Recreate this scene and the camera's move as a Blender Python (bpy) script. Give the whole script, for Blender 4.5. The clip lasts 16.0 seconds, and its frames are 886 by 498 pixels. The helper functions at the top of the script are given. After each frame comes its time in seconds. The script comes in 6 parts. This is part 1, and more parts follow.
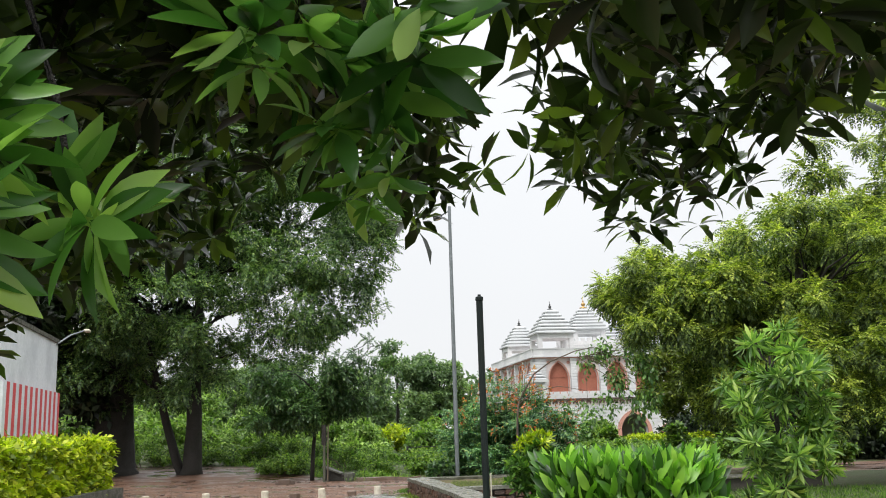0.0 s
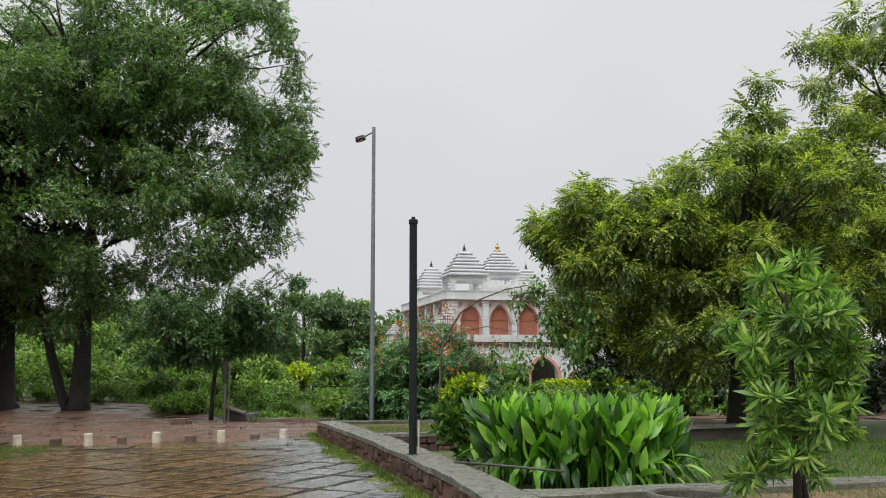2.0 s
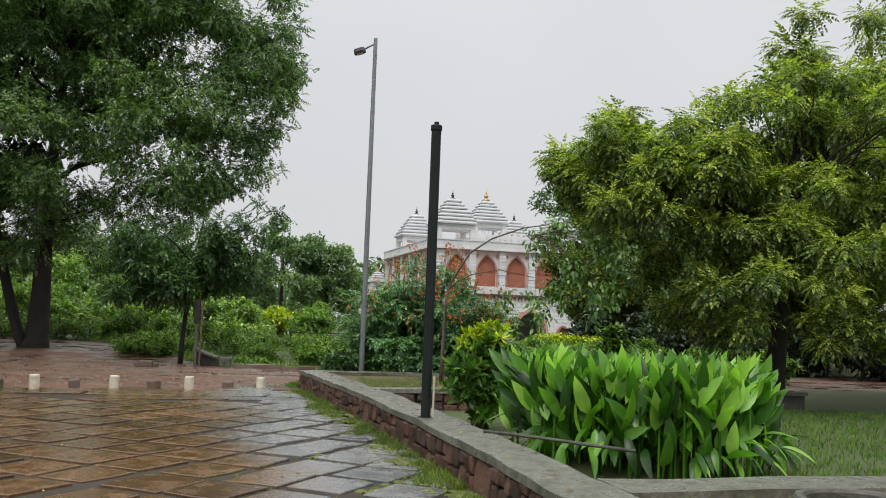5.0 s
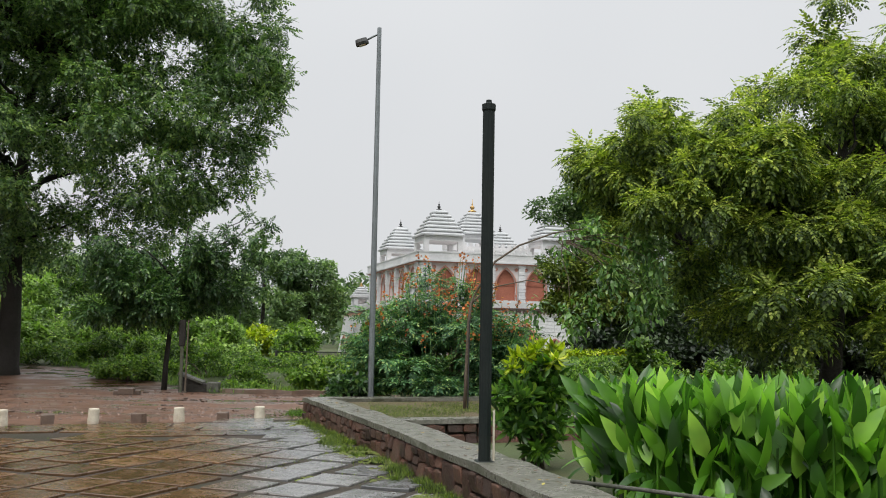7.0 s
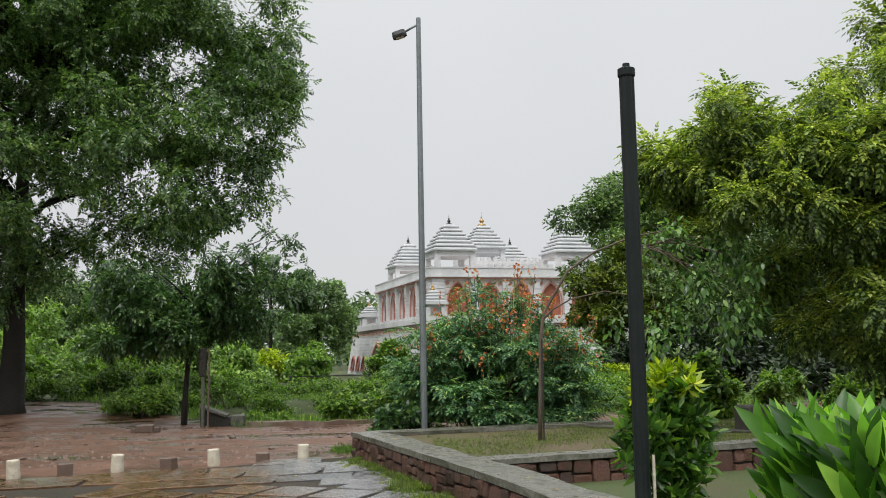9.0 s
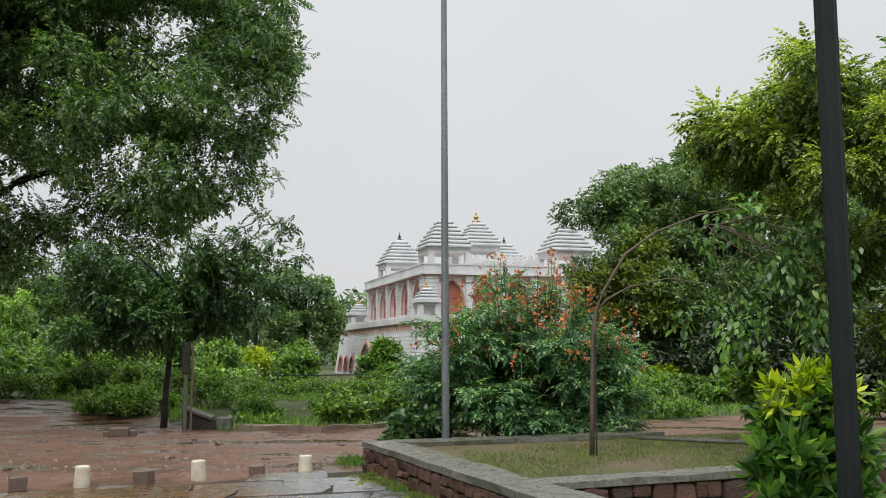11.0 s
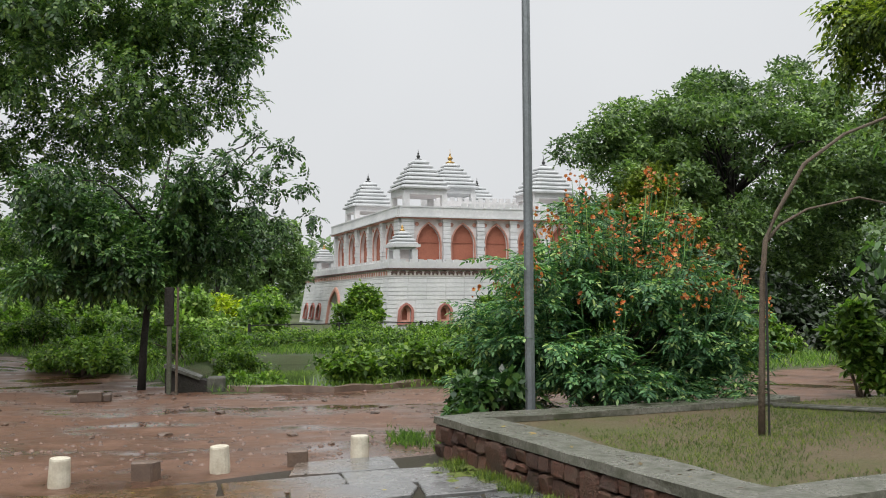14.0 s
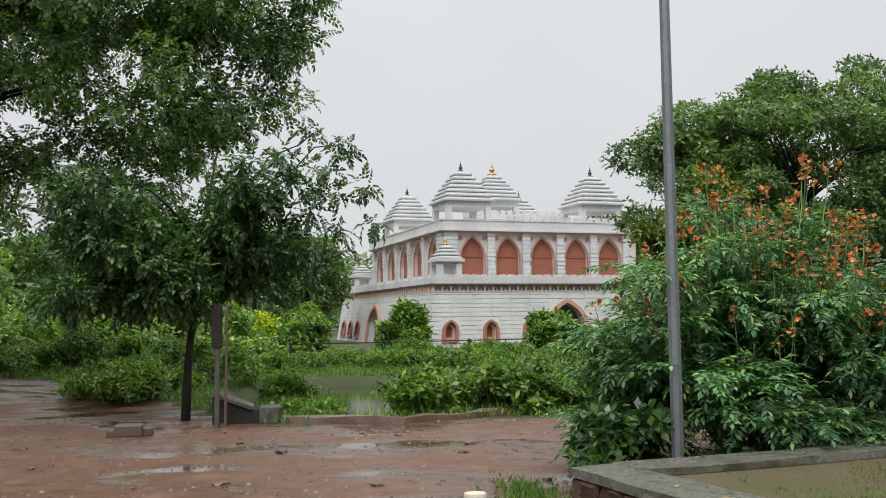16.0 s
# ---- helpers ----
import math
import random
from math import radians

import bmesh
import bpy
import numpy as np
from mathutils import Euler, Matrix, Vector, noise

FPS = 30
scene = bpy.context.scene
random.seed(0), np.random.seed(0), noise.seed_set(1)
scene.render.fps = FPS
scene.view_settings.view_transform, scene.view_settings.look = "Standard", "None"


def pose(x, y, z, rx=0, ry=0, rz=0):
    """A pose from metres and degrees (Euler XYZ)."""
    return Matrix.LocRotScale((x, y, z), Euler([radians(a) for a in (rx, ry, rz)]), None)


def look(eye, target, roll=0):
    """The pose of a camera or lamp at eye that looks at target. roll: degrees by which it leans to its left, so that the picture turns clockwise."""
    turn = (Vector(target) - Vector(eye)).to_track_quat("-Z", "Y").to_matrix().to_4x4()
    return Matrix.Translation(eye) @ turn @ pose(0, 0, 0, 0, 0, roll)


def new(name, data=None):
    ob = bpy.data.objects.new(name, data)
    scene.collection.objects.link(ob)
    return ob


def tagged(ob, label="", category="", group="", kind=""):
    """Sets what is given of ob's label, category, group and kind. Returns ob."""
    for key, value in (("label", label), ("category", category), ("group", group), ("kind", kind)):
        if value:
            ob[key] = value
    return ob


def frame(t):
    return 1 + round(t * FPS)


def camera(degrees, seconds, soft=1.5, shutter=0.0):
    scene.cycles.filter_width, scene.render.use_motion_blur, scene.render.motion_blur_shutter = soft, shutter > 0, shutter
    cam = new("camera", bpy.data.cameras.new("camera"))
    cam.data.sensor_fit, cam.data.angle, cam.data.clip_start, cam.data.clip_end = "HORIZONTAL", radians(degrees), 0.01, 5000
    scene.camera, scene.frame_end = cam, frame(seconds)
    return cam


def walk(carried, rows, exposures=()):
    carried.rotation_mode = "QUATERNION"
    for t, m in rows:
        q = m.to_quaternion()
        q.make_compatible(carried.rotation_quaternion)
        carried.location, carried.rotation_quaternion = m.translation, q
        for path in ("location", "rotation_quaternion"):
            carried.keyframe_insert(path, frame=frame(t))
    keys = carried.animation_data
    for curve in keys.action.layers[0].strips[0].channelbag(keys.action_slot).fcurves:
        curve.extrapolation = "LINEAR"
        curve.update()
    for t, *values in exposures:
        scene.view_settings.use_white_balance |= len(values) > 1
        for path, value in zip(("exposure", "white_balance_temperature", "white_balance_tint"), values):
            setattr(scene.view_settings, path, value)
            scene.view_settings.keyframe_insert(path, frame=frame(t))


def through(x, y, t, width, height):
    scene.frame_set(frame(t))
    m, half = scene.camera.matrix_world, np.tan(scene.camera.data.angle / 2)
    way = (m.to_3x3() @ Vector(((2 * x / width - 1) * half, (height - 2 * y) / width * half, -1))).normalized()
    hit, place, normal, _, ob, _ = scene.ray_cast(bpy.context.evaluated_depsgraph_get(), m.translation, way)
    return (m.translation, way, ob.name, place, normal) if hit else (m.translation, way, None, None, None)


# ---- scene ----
cam = camera(51.0, 16.0, soft=1.0)
PATH = [
    (0, (1.301, -2.069, 1.676), (1.199, -0.108, 2.054), -1.7),
    (0.5, (1.228, -1.595, 1.661), (1.126, 0.379, 1.961), -0.9),
    (1, (1.129, -1.046, 1.669), (1.078, 0.938, 1.919), -0.3),
    (1.5, (1.0, -0.36, 1.685), (1.001, 1.626, 1.924), 0.4),
    (2, (0.88, 0.156, 1.684), (0.971, 2.138, 1.937), -0.1),
    (2.5, (0.791, 0.797, 1.668), (0.891, 2.781, 1.896), -0.7),
    (3, (0.668, 1.207, 1.583), (0.823, 3.2, 1.629), 0.9),
    (3.5, (0.648, 1.645, 1.589), (0.8, 3.64, 1.595), 1.8),
    (4, (0.612, 2.078, 1.59), (0.763, 4.071, 1.663), 2.0),
    (4.5, (0.532, 2.549, 1.57), (0.666, 4.54, 1.701), 2.3),
    (7, (-0.228, 5.119, 1.619), (-0.038, 7.101, 1.803), 1.0),
    (7.5, (-0.475, 5.631, 1.647), (-0.285, 7.611, 1.855), 1.0),
    (8, (-0.761, 6.056, 1.647), (-0.573, 8.038, 1.841), 0.7),
    (8.5, (-0.941, 6.612, 1.686), (-0.787, 8.595, 1.902), 0.2),
    (9, (-1.113, 7.136, 1.709), (-0.915, 9.114, 1.929), -1.0),
    (11.5, (-1.723, 10.171, 1.635), (-1.466, 12.142, 1.858), 0.4),
    (12, (-1.988, 10.738, 1.651), (-1.694, 12.705, 1.862), 0.7),
    (12.5, (-2.213, 11.388, 1.624), (-1.892, 13.356, 1.787), 0.2),
    (13, (-2.37, 11.932, 1.618), (-2.033, 13.9, 1.743), -0.3),
    (13.5, (-2.559, 12.529, 1.629), (-2.214, 14.496, 1.736), -0.7),
    (14, (-2.7, 13.126, 1.633), (-2.362, 15.094, 1.743), -0.4),
    (14.5, (-2.886, 13.687, 1.647), (-2.534, 15.652, 1.778), -0.5),
    (15, (-2.979, 14.229, 1.668), (-2.671, 16.2, 1.821), -0.1),
    (15.5, (-3.102, 14.846, 1.66), (-2.8, 16.817, 1.822), -0.6),
    (16, (-3.21, 15.37, 1.657), (-2.935, 17.346, 1.803), -0.7),
]
walk(cam, [(t, look(eye, target, roll)) for t, eye, target, roll in PATH],
     [(0.0, 0.4), (0.5, 0.3), (1.0, 0.15), (1.5, 0.03), (2.2, -0.04), (3.5, 0.07), (4.5, -0.02), (8.0, 0.04), (9.2, 0.0), (12.0, 0.03), (13.3, 0.08), (16.0, 0.03)])

# ---- world, sun, sky ----
SUN_EL, SUN_ROT = radians(58), radians(200)
world = bpy.data.worlds.new("overcast")
scene.world = world
world.use_nodes = True
wn, wl = world.node_tree.nodes, world.node_tree.links
wn.clear()
w_out = wn.new("ShaderNodeOutputWorld")
w_bg = wn.new("ShaderNodeBackground")
w_sky = wn.new("ShaderNodeTexSky")
w_sky.sky_type, w_sky.sun_disc = "NISHITA", False
w_sky.sun_elevation, w_sky.sun_rotation = SUN_EL, SUN_ROT
w_sky.dust_density, w_sky.air_density = 6.0, 1.0
w_co = wn.new("ShaderNodeTexCoord")
w_sep = wn.new("ShaderNodeSeparateXYZ")
w_ramp = wn.new("ShaderNodeValToRGB")
w_noise = wn.new("ShaderNodeTexNoise")
w_noise.inputs["Scale"].default_value, w_noise.inputs["Detail"].default_value = 1.6, 3.0
w_mul = wn.new("ShaderNodeMix")
w_mul.data_type, w_mul.blend_type = "RGBA", "MULTIPLY"
w_mul.inputs[0].default_value = 1.0
w_nr = wn.new("ShaderNodeValToRGB")
w_nr.color_ramp.elements[0].position, w_nr.color_ramp.elements[1].position = 0.3, 0.7
w_nr.color_ramp.elements[0].color, w_nr.color_ramp.elements[1].color = (0.94, 0.945, 0.955, 1), (1.03, 1.03, 1.03, 1)
e = w_ramp.color_ramp.elements
e[0].position, e[0].color = 0.0, (7.1, 7.2, 7.36, 1)
e[1].position, e[1].color = 0.12, (7.22, 7.34, 7.48, 1)
for p, c in ((0.42, (7.75, 7.9, 8.06, 1)), (0.62, (16.0, 16.3, 16.6, 1)), (1.0, (27.0, 27.4, 27.8, 1))):
    k = e.new(p)
    k.color = c
w_mix = wn.new("ShaderNodeMix")
w_mix.data_type = "RGBA"
w_mix.inputs[0].default_value = 0.94
wl.new(w_co.outputs["Generated"], w_sep.inputs[0])
wl.new(w_co.outputs["Generated"], w_noise.inputs["Vector"])
wl.new(w_sep.outputs["Z"], w_ramp.inputs[0])
wl.new(w_noise.outputs["Fac"], w_nr.inputs[0])
wl.new(w_ramp.outputs[0], w_mul.inputs["A"])
wl.new(w_nr.outputs[0], w_mul.inputs["B"])
wl.new(w_sky.outputs[0], w_mix.inputs["A"])
wl.new(w_mul.outputs["Result"], w_mix.inputs["B"])
wl.new(w_mix.outputs["Result"], w_bg.inputs["Color"])
w_bg.inputs["Strength"].default_value = 0.1
wl.new(w_bg.outputs[0], w_out.inputs["Surface"])
sun = new("sun", bpy.data.lights.new("sun", "SUN"))
sun.data.energy, sun.data.angle, sun.data.color = 1.5, radians(25), (1.0, 0.97, 0.93)
sun.matrix_world = look((-18, -30, 60), (0, 12, 0))


# ---- materials ----
def mat_base(name, rough=0.8, metal=0.0):
    m = bpy.data.materials.new(name)
    m.use_nodes = True
    b = m.node_tree.nodes["Principled BSDF"]
    b.inputs["Roughness"].default_value, b.inputs["Metallic"].default_value = rough, metal
    return m, m.node_tree.nodes, m.node_tree.links, b


def noise_node(n, l, scale, detail=5.0, rough=0.6, vec=None):
    t = n.new("ShaderNodeTexNoise")
    t.inputs["Scale"].default_value, t.inputs["Detail"].default_value, t.inputs["Roughness"].default_value = scale, detail, rough
    if vec is not None:
        l.new(vec, t.inputs["Vector"])
    return t


def ramp_node(n, l, fac, stops):
    r = n.new("ShaderNodeValToRGB")
    els = r.color_ramp.elements
    els[0].position, els[0].color = stops[0][0], (*stops[0][1], 1)
    els[1].position, els[1].color = stops[-1][0], (*stops[-1][1], 1)
    for p, c in stops[1:-1]:
        els.new(p).color = (*c, 1)
    l.new(fac, r.inputs[0])
    return r


def mix_node(n, l, a, b, fac, mode="MIX"):
    x = n.new("ShaderNodeMix")
    x.data_type, x.blend_type = "RGBA", mode
    for sock, v in ((x.inputs[0], fac), (x.inputs["A"], a), (x.inputs["B"], b)):
        if isinstance(v, (int, float)):
            sock.default_value = v
        elif isinstance(v, tuple):
            sock.default_value = (*v, 1)
        else:
            l.new(v, sock)
    return x.outputs["Result"]


def bump(n, l, b, height, strength, dist):
    k = n.new("ShaderNodeBump")
    k.inputs["Strength"].default_value, k.inputs["Distance"].default_value = strength, dist
    l.new(height, k.inputs["Height"])
    l.new(k.outputs[0], b.inputs["Normal"])


def surface(name, dark, light, stain, scale=3.0, fine=40.0, rough=(0.6, 0.9), bumps=0.4, dist=0.01, metal=0.0, vary=0.0, island=False, stain_amt=0.6):
    """A weathered surface: broad stains, fine grain, uneven gloss, relief, and a shift from piece to piece."""
    m, n, l, b = mat_base(name, rough[1], metal)
    geo = n.new("ShaderNodeNewGeometry")
    big = noise_node(n, l, scale, 6, 0.62, geo.outputs["Position"])
    small = noise_node(n, l, fine, 4, 0.7, geo.outputs["Position"])
    c1 = ramp_node(n, l, small.outputs["Fac"], [(0.3, dark), (0.7, light)])
    sfac = ramp_node(n, l, big.outputs["Fac"], [(0.42, (0, 0, 0)), (0.68, (stain_amt,) * 3)])
    col = mix_node(n, l, c1.outputs[0], stain, sfac.outputs[0])
    if vary:
        rnd = geo.outputs["Random Per Island"] if island else n.new("ShaderNodeObjectInfo").outputs["Random"]
        r = ramp_node(n, l, rnd, [(0.0, (1 - vary,) * 3), (1.0, (1 + vary, 1 + vary * 0.9, 1 + vary * 0.8))])
        col = mix_node(n, l, col, r.outputs[0], 1.0, "MULTIPLY")
    l.new(col, b.inputs["Base Color"])
    rr = ramp_node(n, l, big.outputs["Fac"], [(0.3, (rough[0],) * 3), (0.7, (rough[1],) * 3)])
    l.new(rr.outputs[0], b.inputs["Roughness"])
    bump(n, l, b, small.outputs["Fac"], bumps, dist)
    return m


def leaf_mat(name, dark, light, tip=None, through=0.35, rough=0.42, patch=0.35, tip_from=0.8):
    """Leaves: colour from leaf to leaf and from bough to bough, some light shining through."""
    m, n, l, b = mat_base(name, rough)
    geo = n.new("ShaderNodeNewGeometry")
    stops = [(0.0, tuple(0.45 * k for k in dark)), (0.3, dark), (0.78, light)]
    stops.append((1.0, tip or light))
    c = ramp_node(n, l, geo.outputs["Random Per Island"], stops)
    big = noise_node(n, l, patch, 3, 0.6, geo.outputs["Position"])
    shade = ramp_node(n, l, big.outputs["Fac"], [(0.3, (0.5, 0.55, 0.56)), (0.7, (1.3, 1.25, 1.02))])
    col = mix_node(n, l, c.outputs[0], shade.outputs[0], 1.0, "MULTIPLY")
    l.new(col, b.inputs["Base Color"])
    tr = n.new("ShaderNodeBsdfTranslucent")
    bright = mix_node(n, l, col, (1.2, 1.4, 0.65), 1.0, "MULTIPLY")
    l.new(bright, tr.inputs["Color"])
    mx = n.new("ShaderNodeMixShader")
    mx.inputs[0].default_value = through
    l.new(b.outputs[0], mx.inputs[1])
    l.new(tr.outputs[0], mx.inputs[2])
    l.new(mx.outputs[0], n["Material Output"].inputs["Surface"])
    return m


def wet_mud(name):
    m, n, l, b = mat_base(name)
    geo = n.new("ShaderNodeNewGeometry")
    mp = n.new("ShaderNodeMapping")
    mp.inputs["Scale"].default_value = (0.9, 1.5, 1.0)
    mp.inputs["Rotation"].default_value = (0, 0, radians(8))
    l.new(geo.outputs["Position"], mp.inputs["Vector"])
    big = noise_node(n, l, 0.55, 9, 0.62, mp.outputs[0])
    mid = noise_node(n, l, 2.6, 8, 0.72, geo.outputs["Position"])
    fine = noise_node(n, l, 28.0, 5, 0.75, geo.outputs["Position"])
    c = ramp_node(n, l, mid.outputs["Fac"], [(0.25, (0.075, 0.037, 0.02)), (0.5, (0.135, 0.07, 0.041)), (0.75, (0.19, 0.108, 0.07))])
    peb = ramp_node(n, l, fine.outputs["Fac"], [(0.36, (0.72, 0.70, 0.69)), (0.64, (1.16, 1.14, 1.12))])
    col = mix_node(n, l, c.outputs[0], peb.outputs[0], 1.0, "MULTIPLY")
    wet = ramp_node(n, l, big.outputs["Fac"], [(0.44, (0.0,) * 3), (0.62, (0.85,) * 3)])
    col = mix_node(n, l, col, (0.078, 0.041, 0.027), wet.outputs[0])
    l.new(col, b.inputs["Base Color"])
    r = ramp_node(n, l, big.outputs["Fac"], [(0.42, (0.75,) * 3), (0.53, (0.38,) * 3), (0.62, (0.1,) * 3)])
    l.new(r.outputs[0], b.inputs["Roughness"])
    h = mix_node(n, l, fine.outputs["Fac"], mid.outputs["Fac"], 0.5)
    dry = ramp_node(n, l, big.outputs["Fac"], [(0.44, (1.0,) * 3), (0.56, (0.06,) * 3)])
    h = mix_node(n, l, h, dry.outputs[0], 1.0, "MULTIPLY")
    bump(n, l, b, h, 0.3, 0.03)
    return m


def wet_slab(name):
    m, n, l, b = mat_base(name)
    geo = n.new("ShaderNodeNewGeometry")
    rnd = n.new("ShaderNodeObjectInfo").outputs["Random"]
    big = noise_node(n, l, 0.45, 4, 0.55, geo.outputs["Position"])
    mid = noise_node(n, l, 4.0, 6, 0.65, geo.outputs["Position"])
    fine = noise_node(n, l, 60.0, 4, 0.7, geo.outputs["Position"])
    grey = ramp_node(n, l, mid.outputs["Fac"], [(0.25, (0.08, 0.083, 0.085)), (0.75, (0.17, 0.172, 0.17))])
    brown = ramp_node(n, l, mid.outputs["Fac"], [(0.25, (0.068, 0.036, 0.016)), (0.75, (0.155, 0.088, 0.040))])
    sep = n.new("ShaderNodeSeparateXYZ")
    l.new(geo.outputs["Position"], sep.inputs[0])
    # red silt has washed over the slabs away from the low wall
    lin = n.new("ShaderNodeMath")
    lin.operation = "MULTIPLY_ADD"
    l.new(sep.outputs["Y"], lin.inputs[0])
    lin.inputs[1].default_value = 0.2
    l.new(sep.outputs["X"], lin.inputs[2])
    wob = n.new("ShaderNodeMath")
    wob.operation = "MULTIPLY_ADD"
    l.new(big.outputs["Fac"], wob.inputs[0])
    wob.inputs[1].default_value = 2.2
    l.new(lin.outputs[0], wob.inputs[2])
    ms = n.new("ShaderNodeMapRange")
    l.new(wob.outputs[0], ms.inputs[0])
    ms.inputs[1].default_value, ms.inputs[2].default_value = 2.6, 3.5
    ms.inputs[3].default_value, ms.inputs[4].default_value = 1.0, 0.0
    col = mix_node(n, l, grey.outputs[0], brown.outputs[0], ms.outputs[0])
    vr = ramp_node(n, l, rnd, [(0.0, (0.72, 0.72, 0.74)), (1.0, (1.28, 1.24, 1.2))])
    col = mix_node(n, l, col, vr.outputs[0], 1.0, "MULTIPLY")
    sp = ramp_node(n, l, fine.outputs["Fac"], [(0.4, (0.85,) * 3), (0.65, (1.12,) * 3)])
    col = mix_node(n, l, col, sp.outputs[0], 1.0, "MULTIPLY")
    l.new(col, b.inputs["Base Color"])
    r = ramp_node(n, l, mid.outputs["Fac"], [(0.3, (0.08,) * 3), (0.5, (0.22,) * 3), (0.72, (0.5,) * 3)])
    l.new(r.outputs[0], b.inputs["Roughness"])
    bump(n, l, b, mid.outputs["Fac"], 0.25, 0.02)
    return m


M_MUD = wet_mud("wet_red_mud")
M_SLAB = wet_slab("wet_stone_slab")
# soil colour taken darker to include shade from the overhanging neem
M_GRASS_SOIL = surface("grassy_soil", (0.03, 0.045, 0.012), (0.075, 0.105, 0.026), (0.075, 0.058, 0.03), 0.8, 30, (0.8, 0.95), 0.6, 0.03)
M_BED_SOIL = surface("sandy_soil", (0.105, 0.06, 0.03), (0.26, 0.155, 0.08), (0.06, 0.065, 0.02), 2.2, 20, (0.6, 0.95), 1.0, 0.04, stain_amt=0.85)
M_LAWN_SOIL = surface("thinly_grassed_soil", (0.075, 0.06, 0.028), (0.19, 0.135, 0.07), (0.085, 0.11, 0.026), 1.1, 30, (0.7, 0.95), 1.0, 0.05, stain_amt=0.8)
M_JOINT = surface("mossy_silt", (0.016, 0.011, 0.007), (0.052, 0.034, 0.019), (0.028, 0.026, 0.011), 0.9, 40, (0.65, 0.95), 0.8, 0.03, stain_amt=1.0)
M_COPING = surface("wet_cement_coping", (0.085, 0.083, 0.068), (0.22, 0.212, 0.178), (0.045, 0.05, 0.026), 4.5, 26, (0.1, 0.6), 0.7, 0.02, stain_amt=0.9)
M_STONE = surface("red_rubble_stone", (0.04, 0.018, 0.012), (0.135, 0.056, 0.036), (0.06, 0.05, 0.034), 7, 34, (0.35, 0.75), 1.0, 0.03, vary=0.55)
M_MORTAR = surface("dark_mortar", (0.032, 0.027, 0.022), (0.07, 0.06, 0.05), (0.035, 0.04, 0.02), 3, 40, (0.6, 0.9), 0.5, 0.01)
M_WHITE = surface("white_masonry_paint", (0.53, 0.53, 0.53), (0.64, 0.64, 0.64), (0.43, 0.44, 0.45), 0.5, 6, (0.6, 0.85), 0.3, 0.02, stain_amt=0.7)
M_ROOF = surface("pale_grey_roof_paint", (0.37, 0.38, 0.385), (0.48, 0.49, 0.495), (0.30, 0.32, 0.325), 0.8, 8, (0.6, 0.85), 0.3, 0.02)
M_PINK = surface("pink_stone_trim", (0.42, 0.20, 0.15), (0.55, 0.29, 0.22), (0.38, 0.2, 0.16), 1.5, 12, (0.6, 0.85), 0.3, 0.01)
M_BRICKRED = surface("brick_red_surround", (0.30, 0.115, 0.09), (0.40, 0.165, 0.13), (0.27, 0.12, 0.10), 1.5, 12, (0.6, 0.85), 0.3, 0.01)
M_PALEPINK = surface("pale_pink_plaster", (0.58, 0.53, 0.515), (0.68, 0.635, 0.62), (0.52, 0.45, 0.43), 1.5, 12, (0.6, 0.85), 0.3, 0.01)
M_TERRA = surface("terracotta_blind", (0.27, 0.088, 0.052), (0.36, 0.125, 0.075), (0.24, 0.085, 0.055), 1.2, 10, (0.6, 0.85), 0.2, 0.01)
M_BROWN = surface("dark_brown_trim", (0.06, 0.035, 0.03), (0.11, 0.06, 0.05), (0.08, 0.05, 0.04), 2, 12, (0.6, 0.85), 0.2, 0.01)
M_GOLD = surface("gilded_finial", (0.34, 0.21, 0.07), (0.48, 0.31, 0.11), (0.28, 0.17, 0.07), 3, 20, (0.3, 0.5), 0.2, 0.005, metal=0.7)
M_DARKMETAL = surface("dark_metal", (0.02, 0.022, 0.022), (0.04, 0.042, 0.042), (0.05, 0.045, 0.04), 4, 30, (0.35, 0.6), 0.15, 0.003, metal=0.4)
M_BLACKPOLE = surface("dark_green_black_paint", (0.006, 0.010, 0.010), (0.012, 0.018, 0.017), (0.02, 0.024, 0.02), 2, 30, (0.45, 0.7), 0.2, 0.003)
M_BLACKPOLE.node_tree.nodes["Principled BSDF"].inputs["Specular IOR Level"].default_value = 0.2
M_GALV = surface("galvanised_steel", (0.16, 0.18, 0.19), (0.24, 0.265, 0.275), (0.12, 0.13, 0.135), 2, 30, (0.4, 0.65), 0.15, 0.003, metal=0.5)
M_CONCRETE = surface("old_concrete", (0.06, 0.06, 0.05), (0.125, 0.122, 0.102), (0.04, 0.044, 0.026), 5, 30, (0.4, 0.9), 0.8, 0.02, stain_amt=0.9)
M_LID = surface("mossy_tan_concrete", (0.075, 0.066, 0.042), (0.155, 0.135, 0.09), (0.06, 0.062, 0.028), 5, 30, (0.5, 0.9), 0.8, 0.02, stain_amt=0.8)
M_BOLLARD = surface("cream_painted_concrete", (0.50, 0.465, 0.37), (0.64, 0.60, 0.49), (0.30, 0.24, 0.17), 9, 50, (0.5, 0.8), 0.3, 0.005)
M_BRICKBLK = surface("wet_brown_stone_block", (0.09, 0.06, 0.045), (0.16, 0.115, 0.085), (0.06, 0.045, 0.04), 6, 50, (0.3, 0.6), 0.6, 0.01, vary=0.25)
M_GRAVEL = surface("wet_gravel", (0.06, 0.04, 0.03), (0.2, 0.13, 0.10), (0.09, 0.06, 0.05), 8, 60, (0.3, 0.7), 0.4, 0.005, vary=0.5, island=True)
M_BARK = surface("dark_bark", (0.010, 0.008, 0.006), (0.028, 0.022, 0.018), (0.018, 0.02, 0.013), 2.5, 22, (0.7, 0.95), 0.9, 0.04)
